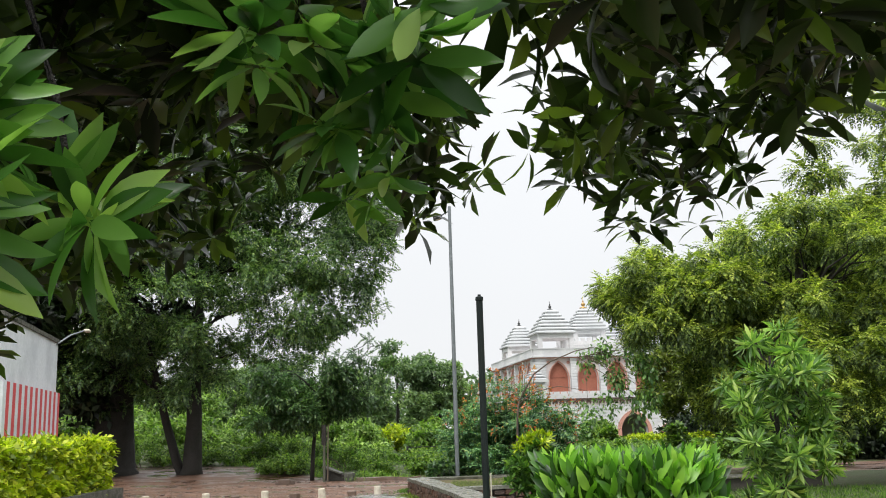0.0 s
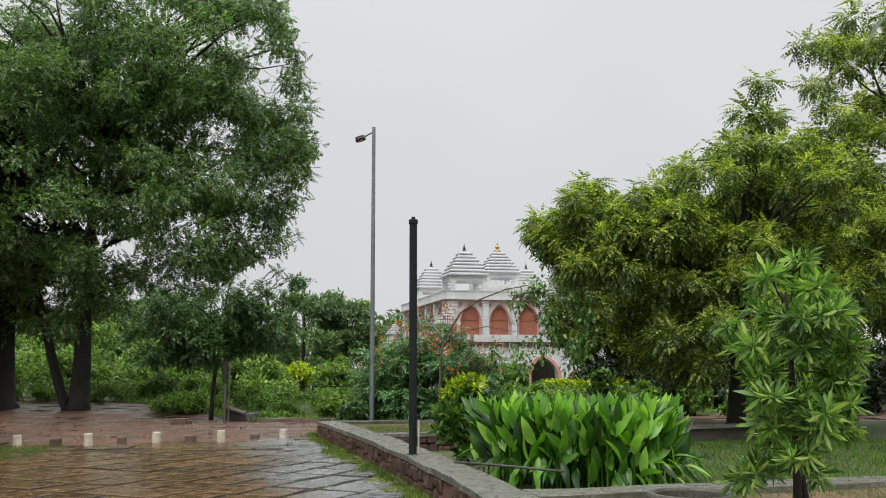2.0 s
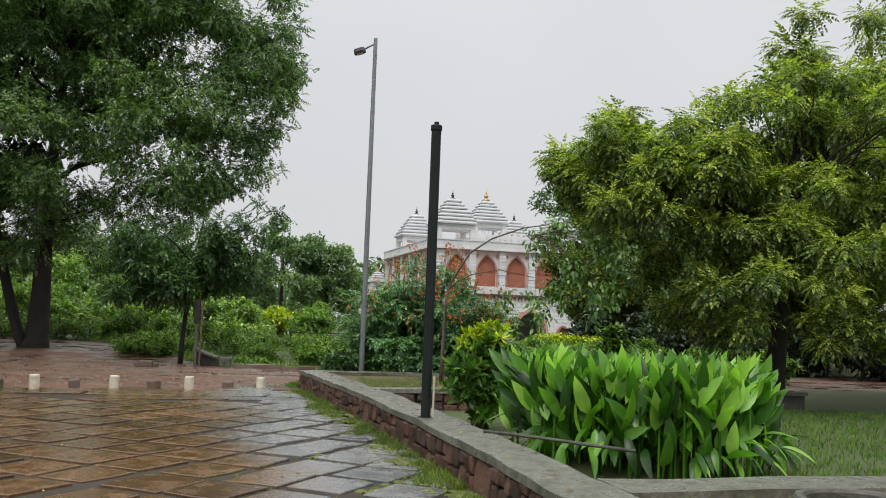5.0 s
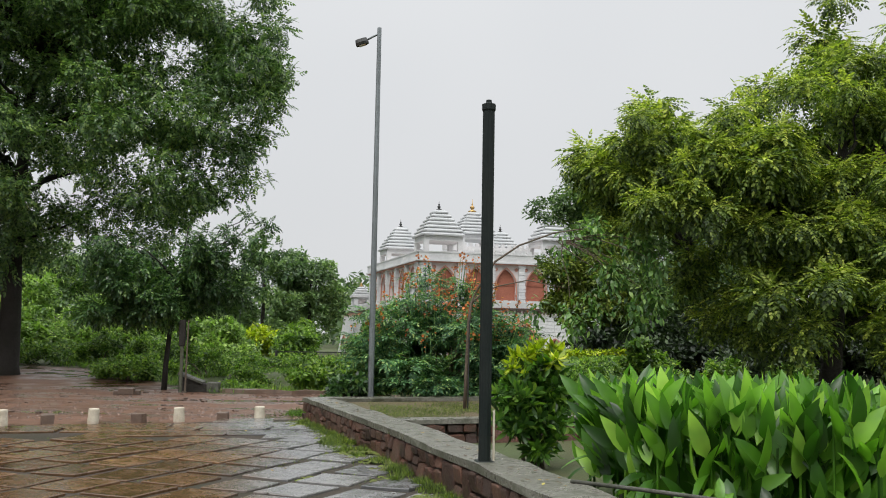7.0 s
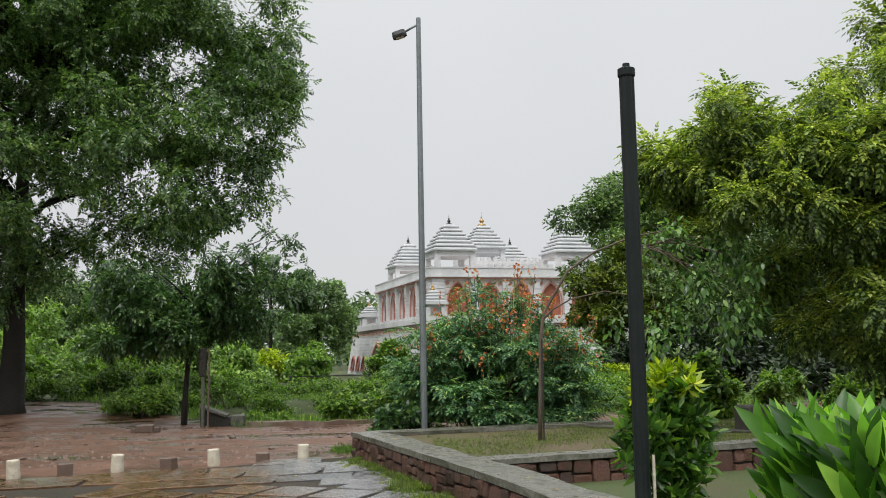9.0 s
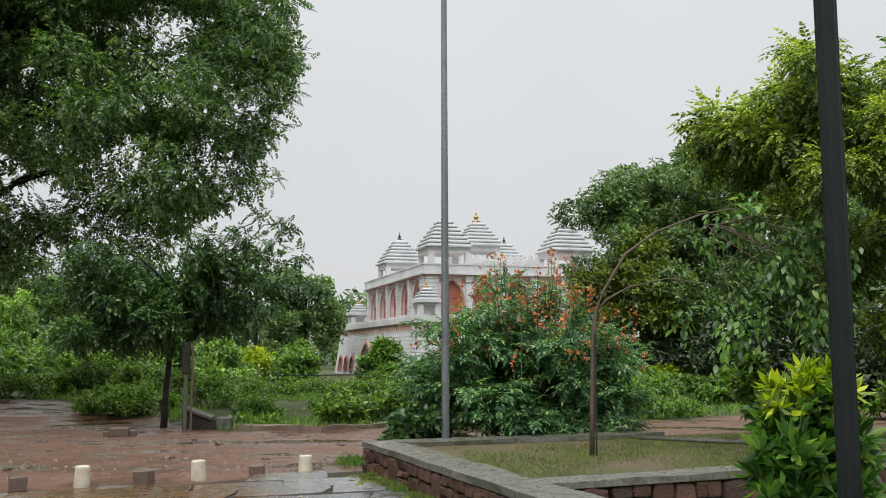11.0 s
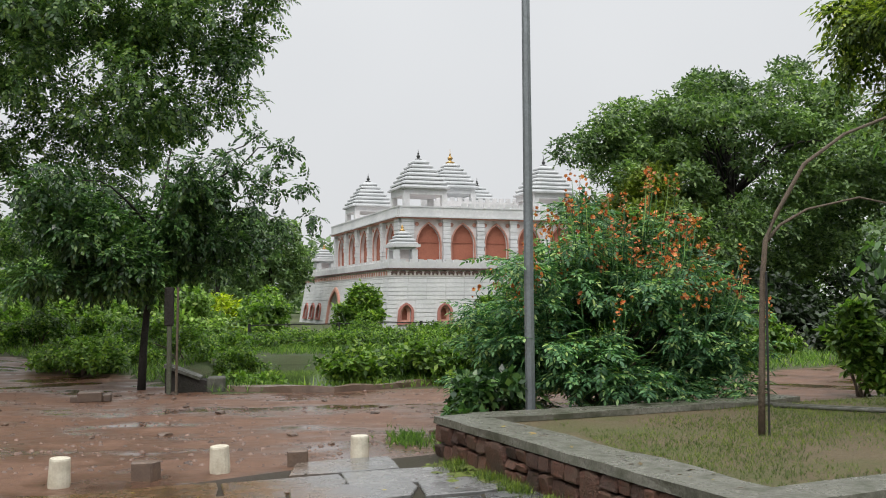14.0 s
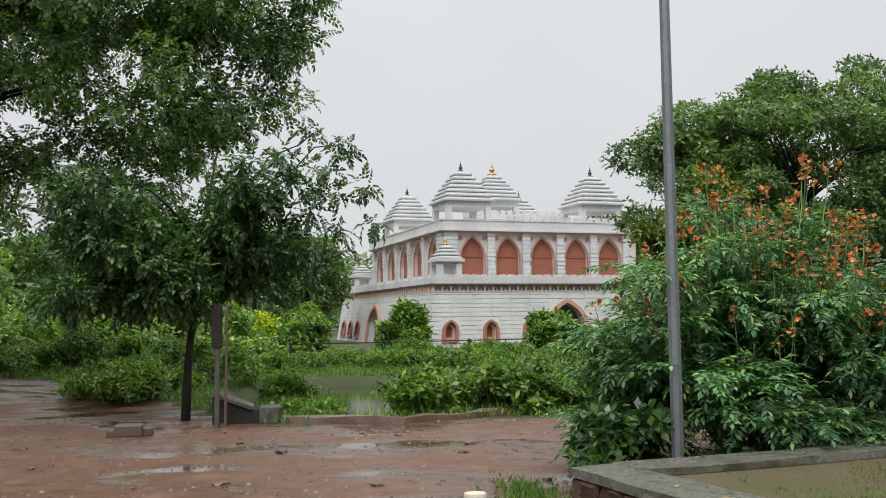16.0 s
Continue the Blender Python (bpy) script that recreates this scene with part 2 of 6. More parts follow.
M_BARK2 = surface("grey_brown_bark", (0.07, 0.05, 0.035), (0.14, 0.10, 0.07), (0.09, 0.085, 0.06), 3, 30, (0.7, 0.95), 0.8, 0.02)
M_RED = surface("red_wall_paint", (0.48, 0.045, 0.05), (0.6, 0.07, 0.075), (0.4, 0.05, 0.05), 1.5, 14, (0.6, 0.85), 0.3, 0.01)
M_HOUSE = surface("stained_whitewash", (0.52, 0.55, 0.58), (0.66, 0.69, 0.72), (0.36, 0.39, 0.42), 0.7, 12, (0.6, 0.85), 0.3, 0.01)
M_FARBRICK = surface("far_red_roof", (0.26, 0.12, 0.09), (0.36, 0.18, 0.13), (0.3, 0.2, 0.16), 0.7, 10, (0.7, 0.9), 0.3, 0.02)

L_MANGO = leaf_mat("mango_leaf", (0.032, 0.055, 0.014), (0.085, 0.15, 0.03), (0.25, 0.36, 0.055), 0.42, 0.28, 1.2)
# lighter copy of the mango leaf: light on the near sprays painted in
L_MANGO_LIT_YOUNG = leaf_mat("lit_young_mango_leaf", (0.08, 0.22, 0.05), (0.22, 0.44, 0.11), (0.42, 0.6, 0.2), 0.55, 0.25, 1.2)
L_NEEM = leaf_mat("neem_leaf", (0.055, 0.10, 0.022), (0.175, 0.255, 0.055), (0.29, 0.37, 0.085), 0.36, 0.68, 0.55)
# young leaf green, brightened so that the shoot tops look lit
L_NEEM_LIT_YOUNG = leaf_mat("lit_young_neem_leaf", (0.21, 0.295, 0.045), (0.42, 0.50, 0.085), (0.62, 0.66, 0.15), 0.38, 0.68, 0.55)
L_ACACIA = leaf_mat("feathery_leaf", (0.06, 0.128, 0.048), (0.168, 0.28, 0.10), (0.30, 0.41, 0.145), 0.42, 0.32, 0.4)
L_YOUNG = leaf_mat("dark_drooping_leaf", (0.036, 0.09, 0.034), (0.10, 0.20, 0.066), (0.18, 0.28, 0.10), 0.34, 0.3, 0.9)
# near-black leaf green that holds the deep shade of the trees
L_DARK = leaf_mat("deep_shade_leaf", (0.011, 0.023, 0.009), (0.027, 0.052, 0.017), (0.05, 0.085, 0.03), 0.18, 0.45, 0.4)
# far woods and wood edge: leaf greens paled to paint in distance haze
L_FAR = leaf_mat("hazed_far_wood_leaf", (0.08, 0.14, 0.07), (0.15, 0.23, 0.11), (0.21, 0.29, 0.14), 0.3, 0.6, 0.15)
L_WOOD = leaf_mat("hazed_wood_edge_leaf", (0.13, 0.22, 0.10), (0.24, 0.36, 0.17), (0.34, 0.45, 0.21), 0.38, 0.5, 0.3)
L_THICKET = leaf_mat("thicket_leaf", (0.14, 0.25, 0.06), (0.30, 0.46, 0.12), (0.44, 0.57, 0.18), 0.4, 0.45, 0.5)
# round tree: green lightened for haze as well
L_ROUND = leaf_mat("dense_round_tree_leaf", (0.085, 0.155, 0.062), (0.185, 0.29, 0.108), (0.27, 0.37, 0.145), 0.34, 0.5, 0.3)
L_CANNA = leaf_mat("canna_leaf", (0.045, 0.145, 0.016), (0.19, 0.43, 0.045), (0.38, 0.62, 0.11), 0.42, 0.33, 1.8)
L_SAPLING = leaf_mat("sapling_leaf", (0.07, 0.16, 0.05), (0.19, 0.34, 0.11), (0.36, 0.50, 0.18), 0.4, 0.3, 1.5)
L_PLUM = leaf_mat("whorled_leaf", (0.085, 0.19, 0.042), (0.25, 0.43, 0.095), (0.48, 0.6, 0.19), 0.38, 0.4, 2.0)
L_CROTON = leaf_mat("croton_leaf", (0.045, 0.12, 0.022), (0.12, 0.26, 0.04), (0.24, 0.38, 0.06), 0.36, 0.38, 2.0)
L_LIME = leaf_mat("lime_hedge_leaf", (0.26, 0.37, 0.015), (0.52, 0.60, 0.028), (0.7, 0.72, 0.07), 0.42, 0.45, 2.0)
L_BUSH = leaf_mat("bush_leaf", (0.08, 0.165, 0.03), (0.19, 0.33, 0.055), (0.34, 0.46, 0.09), 0.4, 0.45, 0.6)
L_PEACOCK = leaf_mat("peacock_flower_leaf", (0.055, 0.155, 0.075), (0.175, 0.35, 0.165), (0.40, 0.51, 0.2), 0.36, 0.62, 1.2)
L_FLOWER = leaf_mat("orange_petal", (0.55, 0.13, 0.05), (0.68, 0.24, 0.09), (0.82, 0.40, 0.16), 0.35, 0.5, 3.0)
L_DRY = leaf_mat("fallen_leaf", (0.09, 0.05, 0.02), (0.28, 0.19, 0.05), (0.5, 0.42, 0.1), 0.1, 0.6, 2.0)
M_MOSS = surface("moss", (0.06, 0.085, 0.012), (0.16, 0.21, 0.03), (0.09, 0.08, 0.03), 3, 70, (0.8, 0.95), 0.9, 0.02, vary=0.3, island=True)
L_OLIVE = leaf_mat("olive_leaf", (0.10, 0.14, 0.025), (0.2, 0.26, 0.045), (0.3, 0.36, 0.07), 0.34, 0.45, 0.6)
M_OLDWOOD = surface("wet_old_wood", (0.035, 0.036, 0.024), (0.10, 0.105, 0.07), (0.06, 0.07, 0.035), 4, 35, (0.5, 0.85), 0.6, 0.01)
L_GRASS = leaf_mat("grass_blade", (0.045, 0.11, 0.014), (0.12, 0.235, 0.028), (0.22, 0.33, 0.05), 0.35, 0.8, 1.0)
L_LAWN = leaf_mat("dry_lawn_blade", (0.07, 0.115, 0.02), (0.165, 0.225, 0.042), (0.31, 0.33, 0.09), 0.3, 0.55, 1.5)
L_MOSS = leaf_mat("joint_grass_blade", (0.06, 0.105, 0.013), (0.155, 0.235, 0.026), (0.29, 0.35, 0.055), 0.3, 0.55, 2.2)


def make_water():
    m, n, l, b = mat_base("pond_water", 0.06)
    geo = n.new("ShaderNodeNewGeometry")
    big = noise_node(n, l, 0.35, 5, 0.6, geo.outputs["Position"])
    c = ramp_node(n, l, big.outputs["Fac"], [(0.35, (0.035, 0.045, 0.025)), (0.6, (0.06, 0.085, 0.02)), (0.75, (0.10, 0.14, 0.025))])
    l.new(c.outputs[0], b.inputs["Base Color"])
    rip = noise_node(n, l, 9, 3, 0.5, geo.outputs["Position"])
    bump(n, l, b, rip.outputs["Fac"], 0.08, 0.02)
    return m


M_WATER = make_water()


# ---- builders ----
def thing(name, label, category, loc=(0, 0, 0), rz=0.0, group="", kind=""):
    ob = new(name)
    ob.empty_display_size = 0.2
    ob.matrix_basis = pose(*loc, 0, 0, rz)
    return tagged(ob, label, category, group, kind)


def mesh_of(bm, name, smooth=False):
    me = bpy.data.meshes.new(name)
    bmesh.ops.recalc_face_normals(bm, faces=bm.faces)
    bm.to_mesh(me)
    bm.free()
    if smooth:
        for p in me.polygons:
            p.use_smooth = True
    return me


def part(name, bm, material, parent=None, label="", smooth=False, at=None, kind=""):
    me = mesh_of(bm, name, smooth) if isinstance(bm, bmesh.types.BMesh) else bm
    if not me.materials:
        me.materials.append(material)
    ob = new(name, me)
    if parent is not None:
        ob.parent = parent
    if at is not None:
        ob.matrix_basis = at
    return tagged(ob, label, kind=kind)


def box(bm, x0, x1, y0, y1, z0, z1, bev=0.0):
    before = set(bm.verts)
    m = Matrix.Translation(((x0 + x1) / 2, (y0 + y1) / 2, (z0 + z1) / 2)) @ Matrix.Diagonal((x1 - x0, y1 - y0, z1 - z0, 1))
    r = bmesh.ops.create_cube(bm, size=1.0, matrix=m)
    if bev:
        es = list({ed for v in r["verts"] for ed in v.link_edges})
        bmesh.ops.bevel(bm, geom=es, offset=bev, segments=1, affect="EDGES")
    return bm


def ring_stack(bm, rings, close=True):
    """Joins rings of equal count (lists of points) by quads; caps both ends."""
    vs = [[bm.verts.new(p) for p in r] for r in rings]
    n = len(vs[0])
    for a, b in zip(vs, vs[1:]):
        for i in range(n):
            bm.faces.new((a[i], a[(i + 1) % n], b[(i + 1) % n], b[i]))
    if close:
        bm.faces.new(list(reversed(vs[0])))
        bm.faces.new(vs[-1])
    return bm


def lathe(bm, profile, sides=16, x=0.0, y=0.0):
    return ring_stack(bm, [[(x + r * math.cos(2 * math.pi * i / sides), y + r * math.sin(2 * math.pi * i / sides), z) for i in range(sides)] for r, z in profile])


def tube(bm, pts, radii, sides=7):
    """A tapered tube along points."""
    rings = []
    pts = [Vector(p) for p in pts]
    for i, p in enumerate(pts):
        d = (pts[min(i + 1, len(pts) - 1)] - pts[max(i - 1, 0)]).normalized()
        a = d.orthogonal().normalized() if abs(d.z) > 0.95 else d.cross(Vector((0, 0, 1))).normalized()
        if abs(d.z) > 0.95:
            a = (Vector((1, 0, 0)) - d * d.x).normalized()
        c = d.cross(a)
        rings.append([p + (a * math.cos(2 * math.pi * k / sides) + c * math.sin(2 * math.pi * k / sides)) * radii[i] for k in range(sides)])
    return ring_stack(bm, rings)


def limb_points(a, b, rng, steps=6, sag=0.06):
    a, b = Vector(a), Vector(b)
    n = (b - a).length
    off = [Vector((rng.uniform(-1, 1), rng.uniform(-1, 1), rng.uniform(-0.6, 0.6))) * n * sag for _ in range(steps + 1)]
    out = []
    for i in range(steps + 1):
        t = i / steps
        p = a.lerp(b, t) + Vector((0, 0, math.sin(t * math.pi) * n * 0.10))
        if 0 < i < steps:
            p += off[i]
        out.append(p)
    return out


# leaf templates: points and quads
def t_blade(length, width, segs=1, curl=0.0, fold=0.15, broad=0.45):
    """A folded leaf along +y with its face to +z."""
    v, f = [], []
    for i in range(segs + 1):
        t = i / segs if segs > 1 else None
        if t is None:
            continue
        w = width * 0.5 * (math.sin(math.pi * t ** (math.log(0.5) / math.log(broad))) ** 0.75 if 0 < t < 1 else 0.03)
        y, z = length * t, -curl * length * t * t
        v += [(-w, y, z + fold * w), (0, y, z), (w, y, z + fold * w)]
    if segs == 1:
        v = [(0, 0, 0), (-width / 2, length * broad, fold * width * 0.5), (0, length, -curl * length), (width / 2, length * broad, fold * width * 0.5)]
        return np.array(v), np.array([(0, 3, 2, 1)])
    for i in range(segs):
        a = 3 * i
        f += [(a, a + 1, a + 4, a + 3), (a + 1, a + 2, a + 5, a + 4)]
    return np.array(v, float), np.array(f)


def t_join(items):
    vs, fs, k = [], [], 0
    for v, f in items:
        vs.append(v)
        fs.append(f + k)
        k += len(v)
    return np.vstack(vs), np.vstack(fs)


def t_move(t, m):
    v, f = t
    mm = np.array(m)
    return v @ mm[:3, :3].T + mm[:3, 3], f


def t_pinnate(length, pairs, leaf, width, droop=0.25, spread=62, seed=1):
    """A feathery leaf: pairs of leaflets along a drooping rib."""
    rng = random.Random(seed)
    out = []
    for i in range(pairs):
        t = (i + 0.6) / pairs
        y, z = length * t, -droop * length * t * t
        s = math.sin(math.pi * (0.15 + 0.75 * t)) * 0.5 + 0.5
        for sg in (-1, 1):
            m = pose(0, y, z, -8 - 40 * droop * t + rng.uniform(-14, 14), rng.uniform(-20, 20), -sg * (spread - 25 * t + rng.uniform(-8, 8)))
            out.append(t_move(t_blade(leaf * s, width * s, 1, 0.1), m))
    out.append(t_move(t_blade(leaf, width, 1, 0.1), pose(0, length, -droop * length, -30, 0, 0)))
    return t_join(out)


def t_whorl(count, length, width, segs, tilt=(-25, 35), curl=0.2, seed=1, broad=0.5):
    """A rosette of leaves round +y, as at a twig's end."""
    rng = random.Random(seed)
    out = []
    for i in range(count):
        a = 360 * i / count * 2.4 + rng.uniform(-15, 15)
        el = rng.uniform(*tilt)
        s = rng.uniform(0.75, 1.1)
        m = Matrix.Rotation(radians(a), 4, "Y") @ Matrix.Rotation(radians(90 - el), 4, "X") @ Matrix.Translation((0, 0.01, 0))
        out.append(t_move(t_blade(length * s, width * s, segs, curl, 0.25, broad), m))
    return t_join(out)


def frames_for(axis, up, rng):
    """Turns that lay +y on axis and +z near up, for arrays of directions."""
    y = axis / np.linalg.norm(axis, axis=1, keepdims=True)
    x = np.cross(y, up)
    n = np.linalg.norm(x, axis=1, keepdims=True)
    x = np.where(n < 1e-3, np.array([1.0, 0, 0]), x / np.maximum(n, 1e-3))
    z = np.cross(x, y)
    return np.stack([x, y, z], -1)


def scatter(name, template, places, turns, sizes):
    """One mesh of many copies of a leaf template."""
    v, f = template
    n, k = len(places), len(v)
    pts = np.einsum("nij,kj->nki", turns, v) * np.asarray(sizes)[:, None, None] + places[:, None, :]
    faces = (f[None] + (np.arange(n) * k)[:, None, None]).reshape(-1, 4)
    me = bpy.data.meshes.new(name)
    me.vertices.add(n * k)
    me.vertices.foreach_set("co", pts.astype(np.float32).ravel())
    me.loops.add(faces.size)
    me.loops.foreach_set("vertex_index", faces.astype(np.int32).ravel())
    me.polygons.add(len(faces))
    me.polygons.foreach_set("loop_start", np.arange(0, faces.size, 4, dtype=np.int32))
    me.update(calc_edges=True)
    me.validate()
    return me


def in_clumps(rng, clumps, per, shell=0.55, out=1.0, droop=0.4, wild=0.5, ragged=0.22):
    """Places, axes and upward faces of leaves in and on ellipsoid clumps (centre, radii)."""
    c = np.array([a for a, r in clumps])
    r = np.array([r for a, r in clumps])
    vol = (r[:, 0] * r[:, 1] * r[:, 2]) ** (2 / 3)
    num = np.maximum((per * vol / vol.mean()).astype(int), 6)
    idx = np.repeat(np.arange(len(c)), num)
    d = rng.normal(size=(len(idx), 3))
    d /= np.linalg.norm(d, axis=1, keepdims=True)
    rad = shell + (1 - shell) * rng.random(len(idx)) ** 0.7
    edge = 1 + ragged * rng.normal(size=len(idx))
    p = c[idx] + d * r[idx] * (rad * np.clip(edge, 0.5, 1.5))[:, None]
    axis = d * out + rng.normal(size=d.shape) * wild
    axis[:, 2] -= droop
    up = d * 0.6 + np.array([0, 0, 1.0]) + rng.normal(size=d.shape) * 0.35
    return p, axis, up


def crown(name, rng, clumps, per, template, size=(0.8, 1.2), **kw):
    p, axis, up = in_clumps(rng, clumps, per, **kw)
    return scatter(name, template, p, frames_for(axis, up, rng), rng.uniform(*size, len(p)))


def dome_clumps(seed, count, centre, radii, size, flat=0.62, lower=-0.35, inner=0.55, keep=None):
    """Clump centres over a crown's outside, with some inside it."""
    rng = random.Random(seed)
    out = []
    tries = 0
    while len(out) < count and tries < count * 60:
        tries += 1
        z = rng.uniform(lower, 1.0)
        a = rng.uniform(0, 2 * math.pi)
        rr = math.sqrt(max(0, 1 - z * z))
        k = rng.uniform(inner, 1.0) * (1 + 0.16 * noise.noise(Vector((math.cos(a) * rr * 2 + seed, math.sin(a) * rr * 2, z * 2))) * 2)
        c = (centre[0] + math.cos(a) * rr * radii[0] * k, centre[1] + math.sin(a) * rr * radii[1] * k, centre[2] + z * radii[2] * k)
        if keep and not keep(c):
            continue
        s = size * rng.uniform(0.65, 1.35)
        out.append((c, (s, s, s * flat)))
    return out


def tree(name, label, base, trunk_pts, trunk_r, forks, clumps, leaves, leaf_material, bark, seed, limb_r=0.12, every=1):
    """A tapered trunk with limbs that reach the clumps, and a crown of leaves. Places in metres from the base."""
    rng = random.Random(seed)
    t = thing(name, label, "tree", base)
    bm = bmesh.new()
    for pts, rad in zip(trunk_pts, trunk_r):
        tube(bm, pts, rad, 11)
    for i, (c, r) in enumerate(clumps):
        if i % every:
            continue
        f = min(forks, key=lambda q: (Vector(q) - Vector(c)).length + 2.0 * max(0, q[2] - c[2]))
        rise = c[2] - f[2]
        if rise < 0.3 or math.hypot(c[0] - f[0], c[1] - f[1]) > 2.6 * rise:
            continue
        pts = limb_points(f, c, rng)
        k = limb_r * (0.6 + 0.5 * min(1, (Vector(f) - Vector(c)).length / 6))
        tube(bm, pts, [max(k * (1 - 0.88 * j / (len(pts) - 1)), 0.012) for j in range(len(pts))], 6)
    part("trunk", bm, bark, t, smooth=True)
    part("crown", leaves, leaf_material, t)
    return t


# ---- ground, pond, paving ----
WALL = [(-1.10, 22.95), (0.21, 17.6), (0.99, 13.95), (1.5, 11.14), (1.95, 8.2), (2.35, 6.2), (3.1, 2.5), (3.9, -2.0), (4.7, -7.0)]
COPE = 0.41


def wall_x(y):
    for (x0, y0), (x1, y1) in zip(WALL, WALL[1:]):
        if y1 <= y <= y0:
            return x0 + (x1 - x0) * (y - y0) / (y1 - y0)
    return WALL[0][0] if y > WALL[0][1] else WALL[-1][0]


def planter_x(y):
    """The paving's far side: the foot of the hedge planter."""
    return -9.9 - 0.27 * (y - 24.0) if y < 16.0 else -7.74 - 0.045 * (y - 16.0)


POND = (-2.45, 36.9, 2.5, 5.0)


def pond_depth(x, y):
    d = math.hypot((x - POND[0]) / POND[2], (y - POND[1]) / POND[3]) + 0.12 * noise.noise(Vector((x * 0.5, y * 0.5, 3)))
    return -0.95 * max(0.0, min(1.0, (1.08 - d) / 0.3))


def ground_z(x, y):
    z = pond_depth(x, y)
    if y > 20:
        z += 0.03 * noise.noise(Vector((x * 0.35, y * 0.35, 0)))
    if y > 33 and x < -5:
        z += 0.35 * min(1, (y - 33) / 10) * min(1, (-5 - x) / 5)
    return z


def is_mud(x, y):
    w = 0.8 * noise.noise(Vector((x * 0.5, y * 0.5, 7)))
    if y < 19:
        return planter_x(y) < x < wall_x(y) + 1
    if x > 1.5:
        lo, hi = 25.2 + 0.32 * (x - 1.5), 30.5 + 0.35 * (x - 1.5)
        return lo + w * 0.4 < y < hi + w
    if x < -4.0:
        return y < 31.5 + (-4.0 - x) * 1.45 + w if x > -9.5 else y < 39.6 + (-9.5 - x) * 0.6 + w
    return y < 30.6 + w * 0.5


def axis_steps(a, b, fine0, fine1, step, grow=1.28):
    out = [fine0 + step * i for i in range(int((fine1 - fine0) / step) + 1)]
    s, v = step, out[-1]
    while v < b:
        s *= grow
        v += s
        out.append(v)
    s, v = step, out[0]
    while v > a:
        s *= grow
        v -= s
        out.insert(0, v)
    return out


def build_ground():
    xs, ys = axis_steps(-900, 900, -22, 14, 0.4), axis_steps(-300, 1500, 19, 52, 0.4)
    nx = len(xs)
    verts = [(x, y, ground_z(x, y) - 0.035) for y in ys for x in xs]
    faces = [(j * nx + i, j * nx + i + 1, (j + 1) * nx + i + 1, (j + 1) * nx + i) for j in range(len(ys) - 1) for i in range(nx - 1)]
    me = bpy.data.meshes.new("ground")
    me.from_pydata(verts, [], faces)
    for p in me.polygons:
        c = p.center
        p.material_index = 0 if is_mud(c.x, c.y) else 1
        p.use_smooth = True
    me.materials.append(M_MUD)
    me.materials.append(M_GRASS_SOIL)
    return tagged(new("ground", me), "wet red earth track with grassy banks", "ground", kind="structure")


ground = build_ground()
bm = bmesh.new()
lathe(bm, [(POND[2] * 1.08, -0.34), (POND[2] * 1.08, -0.27), (0.05, -0.265)], 48)
for v in bm.verts:
    v.co.y *= POND[3] / POND[2]
tagged(part("water", bm, M_WATER, at=pose(POND[0], POND[1], 0)), "still green pond water beside the track", "water", kind="structure")

# paved court under the slabs
bm = bmesh.new()
edge = [(planter_x(y) - 0.1, y) for y in (-6, 5, 12, 19.6)] + [(-4.6, 21.4), (-3.5, 21.9), (-2.4, 22.5), (-1.0, 23.05)] + [(wall_x(y) + 0.1, y) for y in (22.9, 17.6, 13.9, 11.1, 8.2, 6.2, 2.5, -2, -6)]
vs = [bm.verts.new((x, y, -0.006)) for x, y in edge]
lo = [bm.verts.new((x, y, -0.3)) for x, y in edge]
bm.faces.new(vs)
for i in range(len(vs)):
    bm.faces.new((vs[i], vs[i - 1], lo[i - 1], lo[i]))
pavement = tagged(part("pavement", bm, M_JOINT), "wet uneven stone slab paving with grassy joints", "paving", kind="structure")


# ---- the low stone wall, kerb and beds ----
def offset_line(line, d):
    out = []
    for i, (x, y) in enumerate(line):
        a, b = line[max(i - 1, 0)], line[min(i + 1, len(line) - 1)]
        t = Vector((b[0] - a[0], b[1] - a[1])).normalized()
        out.append((x - t.y * d, y + t.x * d))
    return out


def ribbon(bm, a, b, z0, z1, sub=0.5, rough=0.006, seed=0):
    """A long slab between two plan lines, with slightly uneven faces."""
    rng = random.Random(seed)
    pa, pb = [], []
    for (p, q), (r, s) in zip(zip(a, a[1:]), zip(b, b[1:])):
        n = max(1, int(math.dist(p, q) / sub))
        for i in range(n):
            t = i / n
            pa.append((p[0] + (q[0] - p[0]) * t, p[1] + (q[1] - p[1]) * t))
            pb.append((r[0] + (s[0] - r[0]) * t, r[1] + (s[1] - r[1]) * t))
    pa.append(a[-1])
    pb.append(b[-1])
    rings = []
    for p, q in zip(pa, pb):
        j = [rng.uniform(-rough, rough) for _ in range(4)]
        rings.append([(p[0] + j[0], p[1] + j[1], z0), (q[0], q[1], z0), (q[0] + j[2], q[1], z1 + j[1]), (p[0] + j[3], p[1] + j[2], z1 + j[0])])
    return ring_stack(bm, rings)


